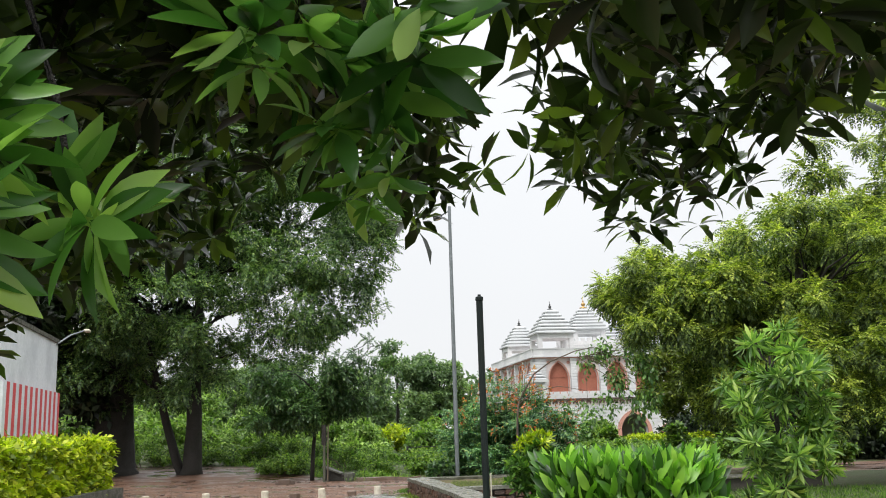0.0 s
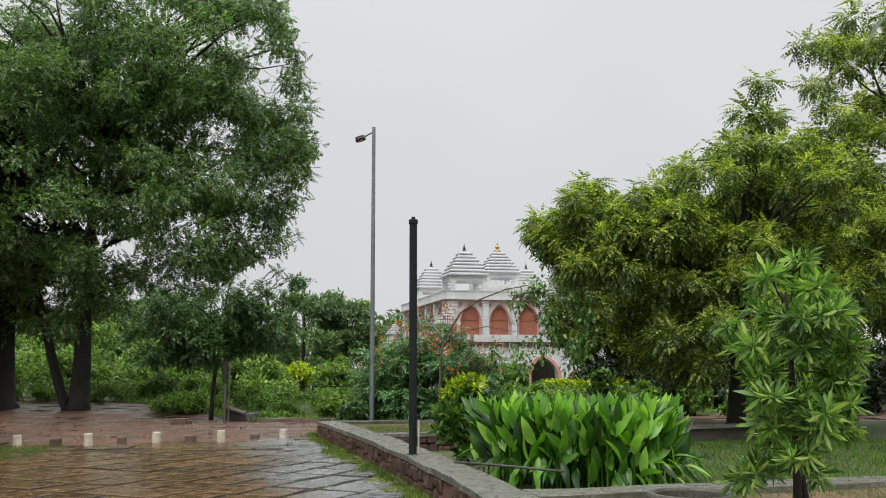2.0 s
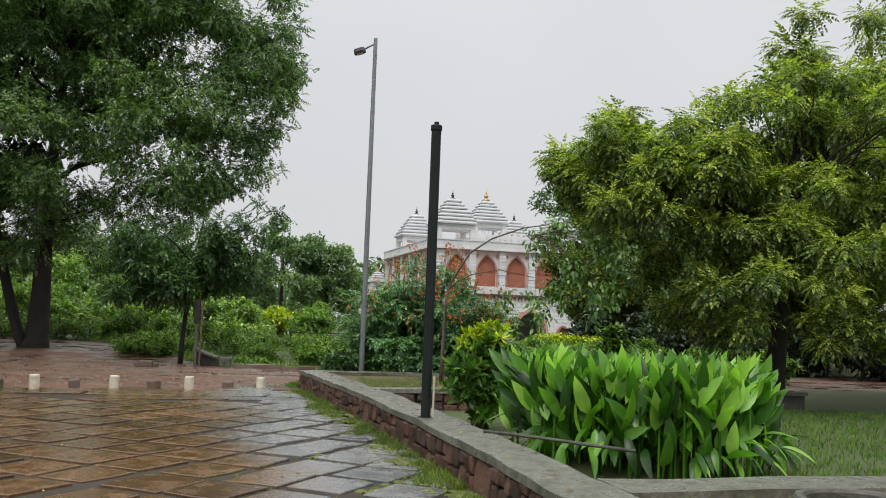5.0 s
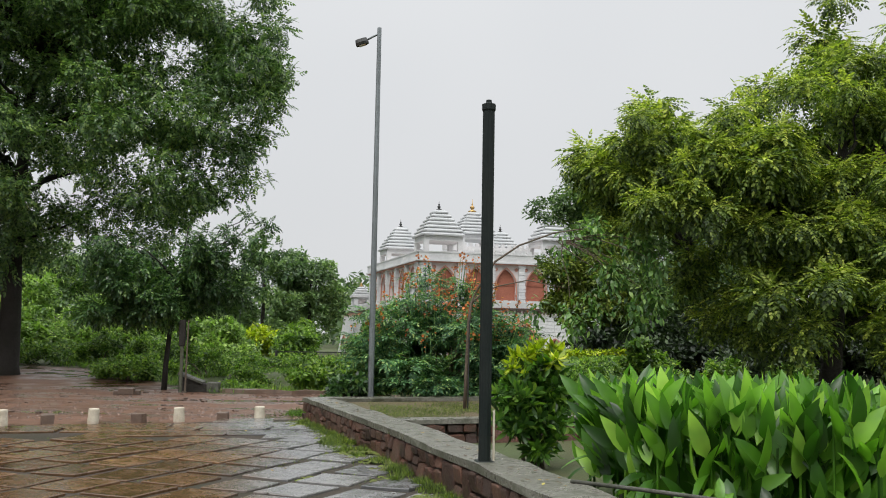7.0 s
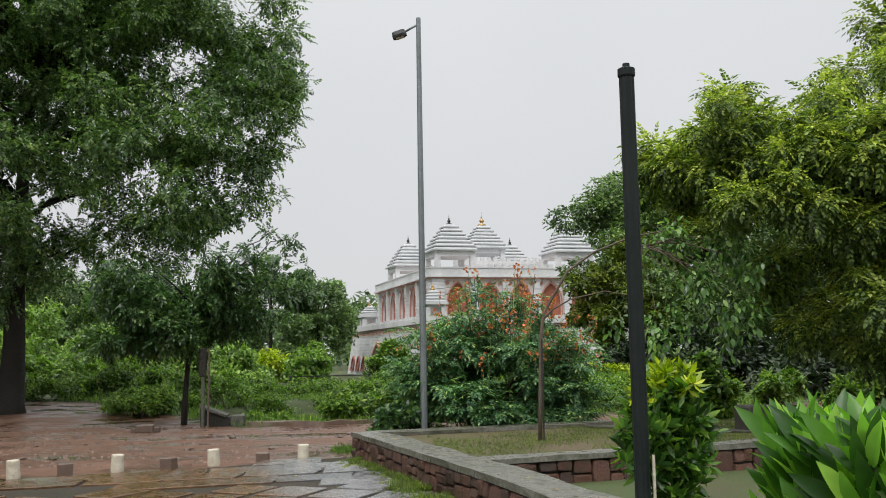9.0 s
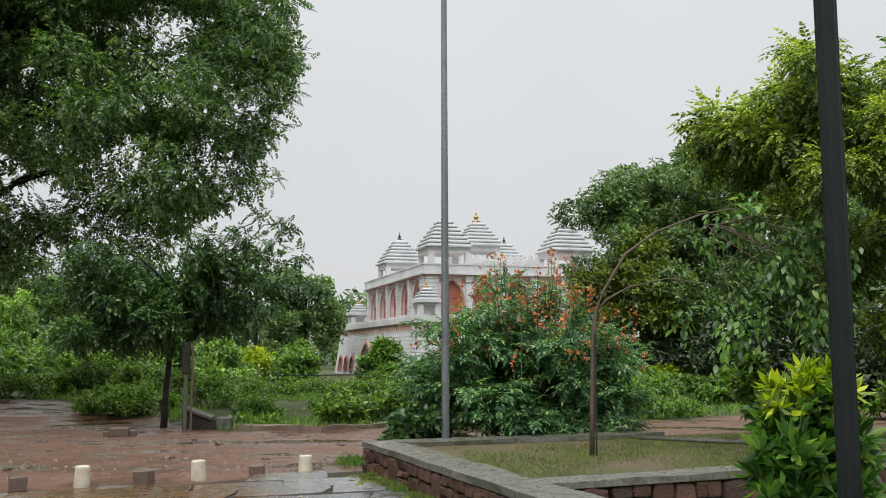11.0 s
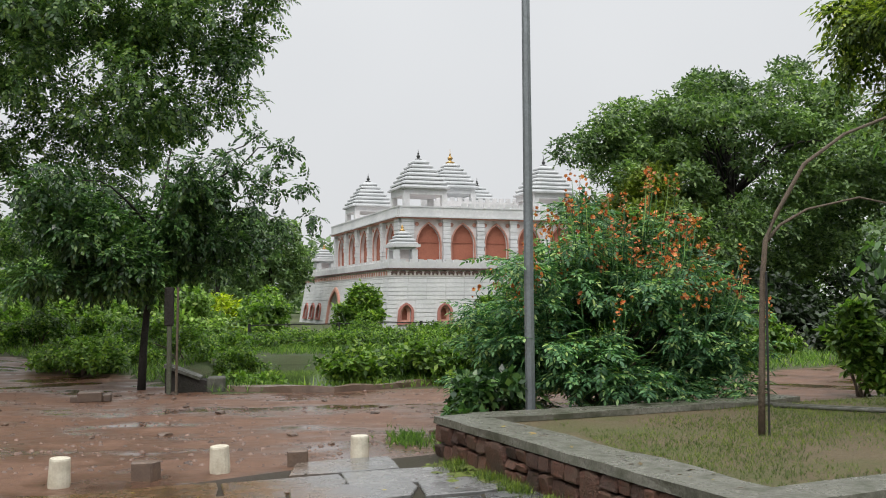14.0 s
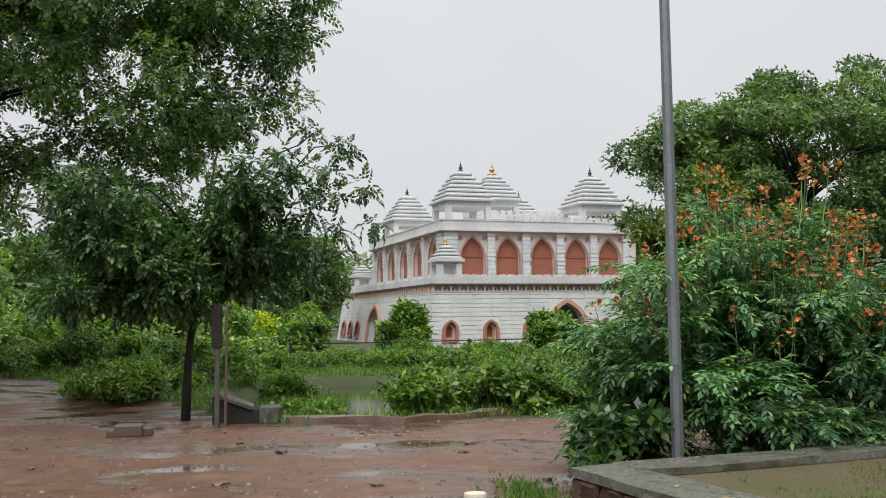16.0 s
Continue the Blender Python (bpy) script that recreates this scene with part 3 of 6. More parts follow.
def rubble_face(parent, a, b, z0, z1, seed, most=3, length=(0.2, 0.46), out=0.0, depth=0.10):
    """Rounded rough stones fitted together along a plan line from a to b, faces to the right of it."""
    rng = random.Random(seed)
    t = Vector((b[0] - a[0], b[1] - a[1], 0))
    total = t.length
    t.normalize()
    nrm = Vector((t.y, -t.x, 0))

    def stone(u0, u1, w0, w1):
        cu, cz = (u0 + u1) / 2, (w0 + w1) / 2
        hu, hz = (u1 - u0) / 2 - 0.004, (w1 - w0) / 2 - 0.004
        proud = out + rng.uniform(0.008, 0.034)
        lean = rng.uniform(-0.02, 0.02)
        rim = []
        for x, z in ((-1, -1), (0, -1), (1, -1), (1, 0), (1, 1), (0, 1), (-1, 1), (-1, 0)):
            k = 0.86 if x and z else 0.97
            rim.append((x * k * rng.uniform(0.9, 1.06) + rng.uniform(-0.1, 0.1) * (x == 0), z * k * rng.uniform(0.9, 1.06) + rng.uniform(-0.1, 0.1) * (z == 0)))
        bmx = bmesh.new()
        rows = []
        for k, d in ((1.0, -depth), (1.0, -0.002), (0.93, proud * 0.8), (0.72, proud)):
            rows.append([(a[0] + t.x * (cu + x * hu * k) + nrm.x * (d + lean * z), a[1] + t.y * (cu + x * hu * k) + nrm.y * (d + lean * z), cz + z * hz * k) for x, z in rim])
        ring_stack(bmx, rows)
        part("stone", bmx, M_STONE, parent, smooth=False)

    s = 0.0
    while s < total - 0.06:
        e = min(s + rng.uniform(*length), total)
        if total - e < 0.12:
            e = total
        n = rng.choice((1, 2, 2, 3)) if most > 2 else rng.choice((1, 2))
        cuts = [z0] + sorted(z0 + (z1 - z0) * (k + rng.uniform(-0.25, 0.25)) / n for k in range(1, n)) + [z1]
        for w0, w1 in zip(cuts, cuts[1:]):
            if e - s > 0.30 and w1 - w0 < 0.24:
                m = s + (e - s) * rng.uniform(0.38, 0.62)
                stone(s, m + 0.01, w0, w1)
                stone(m - 0.01, e, w0, w1)
            else:
                stone(s - 0.01, e + 0.01, w0, w1)
        s = e


low_wall = thing("low_wall", "low red rubble stone wall with a wet cement coping", "wall", kind="structure")
bm = bmesh.new()
ribbon(bm, offset_line(WALL, 0.06), offset_line(WALL, 0.44), -0.2, COPE - 0.07)
part("core", bm, M_MORTAR, low_wall)
bm = bmesh.new()
ribbon(bm, offset_line(WALL, -0.025), offset_line(WALL, 0.50), COPE - 0.075, COPE, 0.45, 0.012, 3)
part("coping", bm, M_COPING, low_wall)
line = WALL[:7]
for i, (p, q) in enumerate(zip(line, line[1:])):
    rubble_face(low_wall, p, q, -0.02, COPE - 0.075, 20 + i)

cross_wall = thing("cross_wall", "red rubble stone cross wall with a cement coping", "wall", kind="structure")
CW = [(0.42, 18.40), (2.45, 18.95), (5.0, 19.7), (9.0, 21.0)]
bm = bmesh.new()
ribbon(bm, offset_line(CW, 0.05), offset_line(CW, 0.34), -0.2, COPE - 0.07)
part("core", bm, M_MORTAR, cross_wall)
bm = bmesh.new()
ribbon(bm, offset_line(CW, -0.03), offset_line(CW, 0.36), COPE - 0.065, COPE + 0.004, 0.45, 0.01, 4)
part("coping", bm, M_COPING, cross_wall)
for i, (p, q) in enumerate(zip(CW[:3], CW[1:3])):
    rubble_face(cross_wall, p, q, 0.0, COPE - 0.065, 60 + i, 2, (0.22, 0.5))

north_wall = thing("end_wall", "short rubble stone end wall with a wet cement coping", "wall", kind="structure")
NW = [(-0.62, 22.70), (0.6, 22.95), (2.6, 23.45), (3.6, 23.8)]
bm = bmesh.new()
ribbon(bm, NW, offset_line(NW, 0.42), COPE - 0.07, COPE - 0.006, 0.45, 0.01, 6)
part("coping", bm, M_COPING, north_wall)
bm = bmesh.new()
ribbon(bm, offset_line(NW, 0.05), offset_line(NW, 0.36), -0.2, COPE - 0.07)
part("core", bm, M_MORTAR, north_wall)
rubble_face(north_wall, (0.6, 23.37), (-0.98, 23.06), -0.02, COPE - 0.075, 71)

bed_kerb = thing("bed_kerb", "broad wet cement kerb between planting beds", "kerb", kind="structure")
BK = [(2.28, 9.62), (5.0, 10.25), (9.5, 11.3)]
bm = bmesh.new()
ribbon(bm, BK, offset_line(BK, 0.50), -0.2, COPE - 0.004, 0.5, 0.01, 8)
part("coping", bm, M_COPING, bed_kerb)


def bed(name, label, pts, z, mat):
    bm = bmesh.new()
    top = [bm.verts.new((x, y, z)) for x, y in pts]
    low = [bm.verts.new((x, y, -0.3)) for x, y in pts]
    f = bm.faces.new(top)
    for i in range(len(top)):
        bm.faces.new((top[i], top[i - 1], low[i - 1], low[i]))
    return tagged(part(name, bm, mat), label, "soil", kind="structure")


def inner_edge(y0, y1, n=6):
    return [(wall_x(y0 + (y1 - y0) * i / n) + 0.4, y0 + (y1 - y0) * i / n) for i in range(n + 1)]


bed("south_bed", "sandy soil bed with thin grass", inner_edge(-7, 9.8) + [(5, 10.4), (9.5, 11.4), (30, 14), (30, -7)], 0.34, M_BED_SOIL)
bed("middle_bed", "damp soil under the canna plants, coloured darker for shade", inner_edge(9.8, 18.6) + [(2.45, 19.05), (5, 19.8), (9, 21.1), (26, 24), (26, 14), (9.5, 11.5), (5, 10.4)], 0.06, M_GRASS_SOIL)
bed("north_bed", "raised lawn of thin grass on sandy soil", inner_edge(18.6, 22.8) + [(0.6, 23.05), (2.6, 23.6), (3.6, 23.9), (6.0, 24.4), (9.0, 24.8), (9, 21.1), (5, 19.85), (2.45, 19.1)], 0.335, M_LAWN_SOIL)


# ---- tall things by the wall ----
def build_post():
    t = thing("black_post", "tall black painted steel post on the low wall", "post", (1.07, 14.12, COPE - 0.004))
    bm = bmesh.new()
    s = 0.052
    prof = []
    for i in range(24):
        a = 2 * math.pi * i / 24
        k = 1.0 if i % 2 else 0.93
        prof.append((s * 1.15 * k * math.cos(a), s * 1.15 * k * math.sin(a)))
    ring_stack(bm, [[(x, y, 0.0) for x, y in prof], [(x, y, 3.46) for x, y in prof]])
    part("shaft", bm, M_BLACKPOLE, t)
    bm = bmesh.new()
    lathe(bm, [(0.064, 3.44), (0.069, 3.45), (0.069, 3.505), (0.05, 3.515), (0.03, 3.52), (0.028, 3.55), (0.01, 3.555)], 16)
    part("cap", bm, M_BLACKPOLE, t, smooth=False)
    bm = bmesh.new()
    box(bm, -0.09, 0.09, -0.09, 0.09, 0.0, 0.016, 0.004)
    part("base_plate", bm, M_BLACKPOLE, t)
    bm = bmesh.new()
    tube(bm, [(0.085, -0.02, 0.0), (0.085, -0.02, 0.5)], [0.012, 0.012], 8)
    part("conduit", bm, M_BOLLARD, t, "thin white conduit pipe")
    return t


build_post()


def build_lamp(loc, height, head, label, reach=0.62, r=(0.085, 0.05), group=""):
    t = thing("street_lamp", label, "street lamp", loc, group=group)
    bm = bmesh.new()
    lathe(bm, [(r[0], 0.0), (r[0] * 0.95, height * 0.3), (r[1] * 1.15, height * 0.7), (r[1], height)], 8)
    part("pole", bm, M_GALV, t)
    bm = bmesh.new()
    a = Vector((head[0], head[1], 0)).normalized()
    tube(bm, [(0, 0, height - 0.12), tuple(a * reach * 0.5 + Vector((0, 0, height - 0.18))), tuple(a * reach + Vector((0, 0, height - 0.25)))], [0.024, 0.022, 0.02], 8)
    part("arm", bm, M_GALV, t, smooth=True)
    bm = bmesh.new()
    w = [(-0.05, 0.0), (-0.12, 0.10), (-0.12, 0.36), (-0.07, 0.46), (0.07, 0.46), (0.12, 0.36), (0.12, 0.10), (0.05, 0.0)]
    w = [(x * 0.62, y * 0.58) for x, y in w]
    ring_stack(bm, [[(x * 0.8, y, -0.06) for x, y in w], [(x, y, -0.01) for x, y in w], [(x * 0.7, y * 0.9 + 0.02, 0.07) for x, y in w]])
    ang = math.degrees(math.atan2(-head[0], head[1]))
    h = part("lamp_head", bm, M_DARKMETAL, t, at=Matrix.Translation(a * (reach - 0.04) + Vector((0, 0, height - 0.25))) @ pose(0, 0, 0, -14, 0, ang))
    bm = bmesh.new()
    box(bm, -0.045, 0.045, 0.06, 0.21, -0.075, -0.058, 0.004)
    part("lens", bm, M_BOLLARD, h)
    return t


build_lamp((0.17, 23.825, -0.03), 7.93, (-1.0, 0.35), "tall grey tapered steel street lamp, unlit", 0.28, (0.062, 0.043))
build_lamp((-7.2, 78.0, -0.2), 7.6, (-1.0, 0.2), "distant grey steel street lamp, unlit", 0.4, (0.09, 0.06))


# ---- bollards and blocks along the paving's edge ----
def build_bollards():
    bm = bmesh.new()
    lathe(bm, [(0.098, -0.05), (0.100, 0.02), (0.095, 0.12), (0.094, 0.205), (0.088, 0.222), (0.05, 0.226)], 16)
    me = mesh_of(bm, "bollard", False)
    me.materials.append(M_BOLLARD)
    rng = random.Random(3)
    for k in range(-1, 5):
        x, y = -1.91 + (k - 4) * 1.40, 22.97 + (k - 4) * 0.41
        ob = new("bollard", me)
        ob.matrix_basis = pose(x, y, 0.0, rng.uniform(-3, 3), rng.uniform(-3, 3), rng.uniform(0, 360))
        tagged(ob, "short round cream-painted concrete bollard at the paving edge", "bollard", "bollards along the paving")
        if k < 4:
            bx, by = x + 0.72 + rng.uniform(-0.05, 0.05), y + 0.2
            b2 = bmesh.new()
            box(b2, -0.105, 0.105, -0.095, 0.095, -0.05, 0.135, 0.012)
            for v in b2.verts:
                v.co += Vector((rng.uniform(-1, 1), rng.uniform(-1, 1), rng.uniform(-1, 1))) * 0.008
            tagged(part("stone_block", b2, M_BRICKBLK, at=pose(bx, by, 0.0, 0, 0, rng.uniform(-25, 25))), "wet dark brown square stone block", "block", "stone blocks along the paving")


build_bollards()


# ---- the palace beyond the pond ----
PAL = pose(3.30, 66.26, 0, 0, 0, 10.72)
W_F, W_S = 16.1, 22.6
U0, U1, V0, V1 = 1.65, 14.45, 2.9, 19.5


def arch_curve(uc, w, zs, zspring, zap, n=7):
    """Points of a pointed arch from its left foot to its right foot."""
    left = [(uc - w / 2, zs)]
    for i in range(n + 1):
        t = i / n
        left.append((uc - w / 2 * (1 - t ** 1.75), zspring + (zap - zspring) * (t + 0.1 * math.sin(math.pi * t))))
    return left + [(2 * uc - x, z) for x, z in reversed(left[:-1])]


def panel(bm, u0, u1, z0, z1, d0, d1, arch=None, to=lambda u, d, z: (u, d, z)):
    """A wall panel from u0 to u1 and depth d0 to d1, with an arched opening right through."""
    def quad(a, b, c, d):
        bm.faces.new([bm.verts.new(to(*p)) for p in (a, b, c, d)])

    if arch is None:
        for d in (d0, d1):
            quad((u0, d, z0), (u1, d, z0), (u1, d, z1), (u0, d, z1))
    else:
        pts, zs = arch, arch[0][1]
        for d in (d0, d1):
            quad((u0, d, z0), (pts[0][0], d, z0), (pts[0][0], d, z1), (u0, d, z1))
            quad((pts[-1][0], d, z0), (u1, d, z0), (u1, d, z1), (pts[-1][0], d, z1))
            if zs > z0 + 1e-4:
                quad((pts[0][0], d, z0), (pts[-1][0], d, z0), (pts[-1][0], d, zs), (pts[0][0], d, zs))
            for (x0, a0), (x1, a1) in zip(pts, pts[1:]):
                if x1 - x0 > 1e-6:
                    quad((x0, d, a0), (x1, d, a1), (x1, d, z1), (x0, d, z1))
        for (x0, a0), (x1, a1) in zip(pts, pts[1:]):
            quad((x0, d0, a0), (x1, d0, a1), (x1, d1, a1), (x0, d1, a0))
        if zs > z0 + 1e-4:
            quad((pts[0][0], d0, zs), (pts[-1][0], d0, zs), (pts[-1][0], d1, zs), (pts[0][0], d1, zs))
    for (a, b) in (((u0, z0), (u1, z0)), ((u0, z1), (u1, z1))):
        quad((a[0], d0, a[1]), (b[0], d0, b[1]), (b[0], d1, b[1]), (a[0], d1, a[1]))
    for u in (u0, u1):
        quad((u, d0, z0), (u, d1, z0), (u, d1, z1), (u, d0, z1))


def arch_trim(bm, outer, inner, d0, d1, to):
    """A raised border between two arch curves."""
    n = len(outer)
    vs = [[bm.verts.new(to(p[0], d, p[1])) for p in c] for c, d in ((outer, d0), (outer, d1), (inner, d1), (inner, d0))]
    for a, b in zip(vs, vs[1:] + vs[:1]):
        for i in range(n - 1):
            bm.faces.new((a[i], a[i + 1], b[i + 1], b[i]))


def front(u, d, z):
    return (u, d, z)


def side(u, d, z):
    return (d, u, z)


def batter(z):
    """How far the lower walls lean out at a height."""
    return 0.13 * max(0.0, 3.42 - z)


def low_front(u, d, z):
    k = batter(z)
    return (u - k * (1 - 2 * u / W_F), d - k, z)


def low_side(u, d, z):
    k = batter(z)
    return (d - k, u - k * (1 - 2 * u / W_S), z)


def courses(bm, u0, u1, z0, z1, step, to, skip, rng, d=-0.02):
    """Rough-faced stone courses proud of the wall, broken at the openings."""
    z = z0
    while z < z1 - 0.05:
        h = min(step, z1 - z) - 0.016
        cuts = [(u0, u1)]
        for a, b, lo, hi in skip:
            if z + h > lo and z < hi:
                cuts = [c for p, q in cuts for c in ((p, min(q, a)), (max(p, b), q)) if c[1] - c[0] > 0.05]
        for p, q in cuts:
            n = max(1, int((q - p) / 1.1))
            for i in range(n):
                a, b = p + (q - p) * i / n + 0.012, p + (q - p) * (i + 1) / n - 0.012
                o = d - rng.uniform(0, 0.015)
                k = 0.014
                ring_stack(bm, [[to(*v) for v in ((a, 0.02, z), (b, 0.02, z), (b, 0.02, z + h), (a, 0.02, z + h))],
                                [to(*v) for v in ((a + k, o, z + k), (b - k, o, z + k), (b - k, o, z + h - k), (a + k, o, z + h - k))]])
        z += step


def stepped_roof(bm, half, z0, z1, tiers=6, x=0.0, y=0.0):
    """A square roof of overhanging, shrinking tiers."""
    rings = []
    for i in range(tiers):
        t = i / tiers
        s = half * (1 - 0.80 * t ** 1.15) + 0.05
        s2 = half * (1 - 0.80 * ((i + 0.85) / tiers) ** 1.15) - 0.07
        za, h = z0 + (z1 - z0) * t, (z1 - z0) / tiers
        for q, z in ((s, za), (s, za + h * 0.34), (s2, za + h * 0.98)):
            rings.append([(x + a * q, y + b * q, z) for a, b in ((-1, -0.88), (-0.88, -1), (0.88, -1), (1, -0.88), (1, 0.88), (0.88, 1), (-0.88, 1), (-1, 0.88))])
    return ring_stack(bm, rings)


def pavilion(parent, u, v, z0, zcol, ztop, half, col, tiers=7, gold=False, name="pavilion"):
    bm = bmesh.new()
    stepped_roof(bm, half, zcol + 0.16, ztop, tiers)
    p = part(name, bm, M_ROOF, parent, at=pose(u, v, 0))
    bm = bmesh.new()
    box(bm, -col - 0.16, col + 0.16, -col - 0.16, col + 0.16, zcol - 0.22, zcol + 0.16)
    part("beam", bm, M_WHITE, p)
    for a in (-1, 1):
        for b in (-1, 1):
            bm = bmesh.new()
            s = 0.1 * half + 0.02
            box(bm, a * col - s, a * col + s, b * col - s, b * col + s, z0, zcol - 0.2)
            box(bm, a * col - s * 1.2, a * col + s * 1.2, b * col - s * 1.2, b * col + s * 1.2, z0, z0 + 0.16)
            part("column", bm, M_WHITE, p)
    bm = bmesh.new()
    k = half / 2.0
    f = 1.55 if gold else 1.0
    g = 1.3 * k * f
    lathe(bm, [(0.26 * k * f, ztop - 0.04), (0.28 * k * f, ztop + 0.05 * g), (0.08 * k, ztop + 0.12 * g), (0.16 * k * f, ztop + 0.21 * g), (0.15 * k * f, ztop + 0.27 * g), (0.05 * k, ztop + 0.34 * g), (0.10 * k, ztop + 0.40 * g), (0.03 * k, ztop + 0.46 * g), (0.012, ztop + 0.66 * g)], 10)
    part("finial", bm, M_GOLD if gold else M_DARKMETAL, p, "gilded finial" if gold else "dark metal finial", smooth=True)
    return p


def build_palace():
    t = thing("palace", "white two-storey palace with pointed arches and stepped roof pavilions", "building")
    t.matrix_basis = PAL
    rng = random.Random(17)
    zb, zw = -0.6, 3.42
    # lower storey
    wins_f = [(1.13 + 2.31 * i, 0.62) for i in range(3)] + [(W_F - 1.13 - 2.31 * i, 0.62) for i in range(3)]
    wins_s = [(W_S - 1.9 - 2.15 * i, 0.9) for i in range(3)] + [(1.9 + 2.15 * i, 0.9) for i in range(3)]
    for nm, to, flat, span, wins, gate in (("front_wall", low_front, front, W_F, wins_f, (8.05, 1.95, 2.4)), ("side_wall", low_side, side, W_S, wins_s, (12.1, 2.6, 2.35))):
        bm = bmesh.new()
        stops = sorted([(c, w, 0.42, 0.95, 1.38) for c, w in wins] + [(gate[0], gate[1], zb, 1.15, gate[2])])
        u = 0.0
        skip = []
        for c, w, zs, zsp, za in stops:
            nxt = c + w / 2 + 0.25
            panel(bm, u, nxt, zb, zw, 0.0, 0.5, arch_curve(c, w, zs, zsp, za), to)
            u = nxt
            skip.append((c - w / 2 - 0.2, c + w / 2 + 0.2, zs - 0.15, za + 0.2))
        panel(bm, u, span, zb, zw, 0.0, 0.5, None, to)
        wl_ = part(nm, bm, M_WHITE, t)
        bm = bmesh.new()
        courses(bm, 0.0, span, -0.05, 3.02, 0.245, to, skip, rng)
        part("stone_coursing", bm, M_WHITE, wl_, kind="stuff")
        for c, w, zs, zsp, za in stops:
            big = zs < 0
            k = 0.26 if big else 0.14
            bm = bmesh.new()
            arch_trim(bm, arch_curve(c, w + 2 * k, zs - (0 if big else 0.14), zsp + 0.02, za + k * 0.9), arch_curve(c, w, zs, zsp, za), -0.12, 0.06, to)
            if not big:
                o = [to(a, d, z) for a, d, z in ((c - w / 2 - k, -0.14, zs - 0.16), (c + w / 2 + k, -0.14, zs - 0.16), (c + w / 2 + k, -0.14, zs), (c - w / 2 - k, -0.14, zs))]
                i = [to(a, d, z) for a, d, z in ((c - w / 2 - k, 0.06, zs - 0.16), (c + w / 2 + k, 0.06, zs - 0.16), (c + w / 2 + k, 0.06, zs), (c - w / 2 - k, 0.06, zs))]
                ring_stack(bm, [o, i])
            f = part("gate_surround" if big else "window_frame", bm, M_PINK if big else M_BRICKRED, t, "pink stone surround" if big else "brick-red window surround")
            if not big:
                bm = bmesh.new()
                panel(bm, c - w / 2 - 0.02, c + w / 2 + 0.02, zs - 0.02, za, 0.16, 0.22, arch_curve(c, w * 0.5, zs + 0.1, zsp - 0.05, za - 0.2), to)
                part("inner_frame", bm, M_PINK, f)
                bm = bmesh.new()
                panel(bm, c - w / 2, c + w / 2, zs, za, 0.34, 0.38, None, to)
                part("shutter", bm, M_TERRA, f, "terracotta shutter")
        # frieze
        to = flat
        bm = bmesh.new()
        panel(bm, -0.05, span, 3.02, 3.40, -0.09, 0.1, None, to)
        part("frieze", bm, M_PALEPINK, t)
        bm = bmesh.new()
        panel(bm, -0.16, span, 3.40, 3.50, -0.2, 0.1, None, to)
        part("cornice_band", bm, M_BROWN, t, "dark brown cornice band")
        n = int(span / 0.5)
        b2 = bmesh.new()
        if to is front:
            ring_stack(b2, [[front(a * 1.05, d, z) for a, z in ((-0.17, -0.11), (-0.10, -0.11), (-0.08, 0.0), (0.06, 0.0), (0.08, -0.11), (0.15, -0.11), (0.19, 0.06), (0.12, 0.13), (-0.1, 0.13), (-0.19, 0.05))] for d in (-0.15, -0.08)])
        else:
            ring_stack(b2, [[side(a, d, z) for a, z in ((-0.08, -0.13), (0.08, -0.13), (0.12, 0.1), (-0.12, 0.1))] for d in (-0.13, -0.08)])
        me = mesh_of(b2, "frieze_ornament")
        me.materials.append(M_BROWN if to is front else M_PINK)
        for i in range(n):
            at = pose((i + 0.5) * span / n, 0, 3.22) if to is front else pose(0, (i + 0.5) * span / n, 3.22)
            part("frieze_ornament", me, None, t, at=at)
        # parapet with merlons
        bm = bmesh.new()
        panel(bm, 0.002, span, 3.50, 3.86, -0.08, 0.16, None, to)
        k = int(span / 0.55)
        for i in range(k):
            a = (i + 0.2) * span / k
            panel(bm, a, a + 0.3, 3.86, 4.02, -0.05, 0.13, None, to)
        part("parapet", bm, M_WHITE, t)
    bm = bmesh.new()
    panel(bm, 0.0, W_F, zb, zw + 0.1, W_S - 0.4, W_S, None, front)
    panel(bm, 0.5, W_S, zb, zw + 0.1, W_F - 0.4, W_F - 0.002, None, side)
    part("rear_wall", bm, M_WHITE, t)
    bm = bmesh.new()
    box(bm, 0.1, W_F - 0.1, 0.1, W_S - 0.1, 3.44, 3.56)
    part("terrace_floor", bm, M_ROOF, t)
    bm = bmesh.new()
    box(bm, 0.55, W_F - 0.45, 2.6, W_S - 0.6, zb, 3.4)
    part("inner_block", bm, M_PALEPINK, t)
    # corner turrets on the terrace
    for u, v in ((1.15, 1.15), (1.15, W_S - 1.3), (W_F - 1.15, 1.15)):
        bm = bmesh.new()
        box(bm, -0.95, 0.95, -0.95, 0.95, 3.5, 3.75)
        tp = part("turret", bm, M_WHITE, t, at=pose(u, v, 0))
        bm = bmesh.new()
        box(bm, -0.62, 0.62, -0.62, 0.62, 4.62, 4.76)
        box(bm, -0.85, 0.85, -0.85, 0.85, 4.76, 4.92)
        part("turret_cornice", bm, M_WHITE, tp)
        for a in (-1, 1):
            for b in (-1, 1):
                bm = bmesh.new()
                box(bm, a * 0.55 - 0.17, a * 0.55 + 0.17, b * 0.55 - 0.17, b * 0.55 + 0.17, 3.75, 4.62)
                part("turret_post", bm, M_WHITE, tp)
        bm = bmesh.new()
        box(bm, -0.3, 0.3, -0.3, 0.3, 3.75, 4.62)
        part("turret_core", bm, M_PALEPINK, tp)
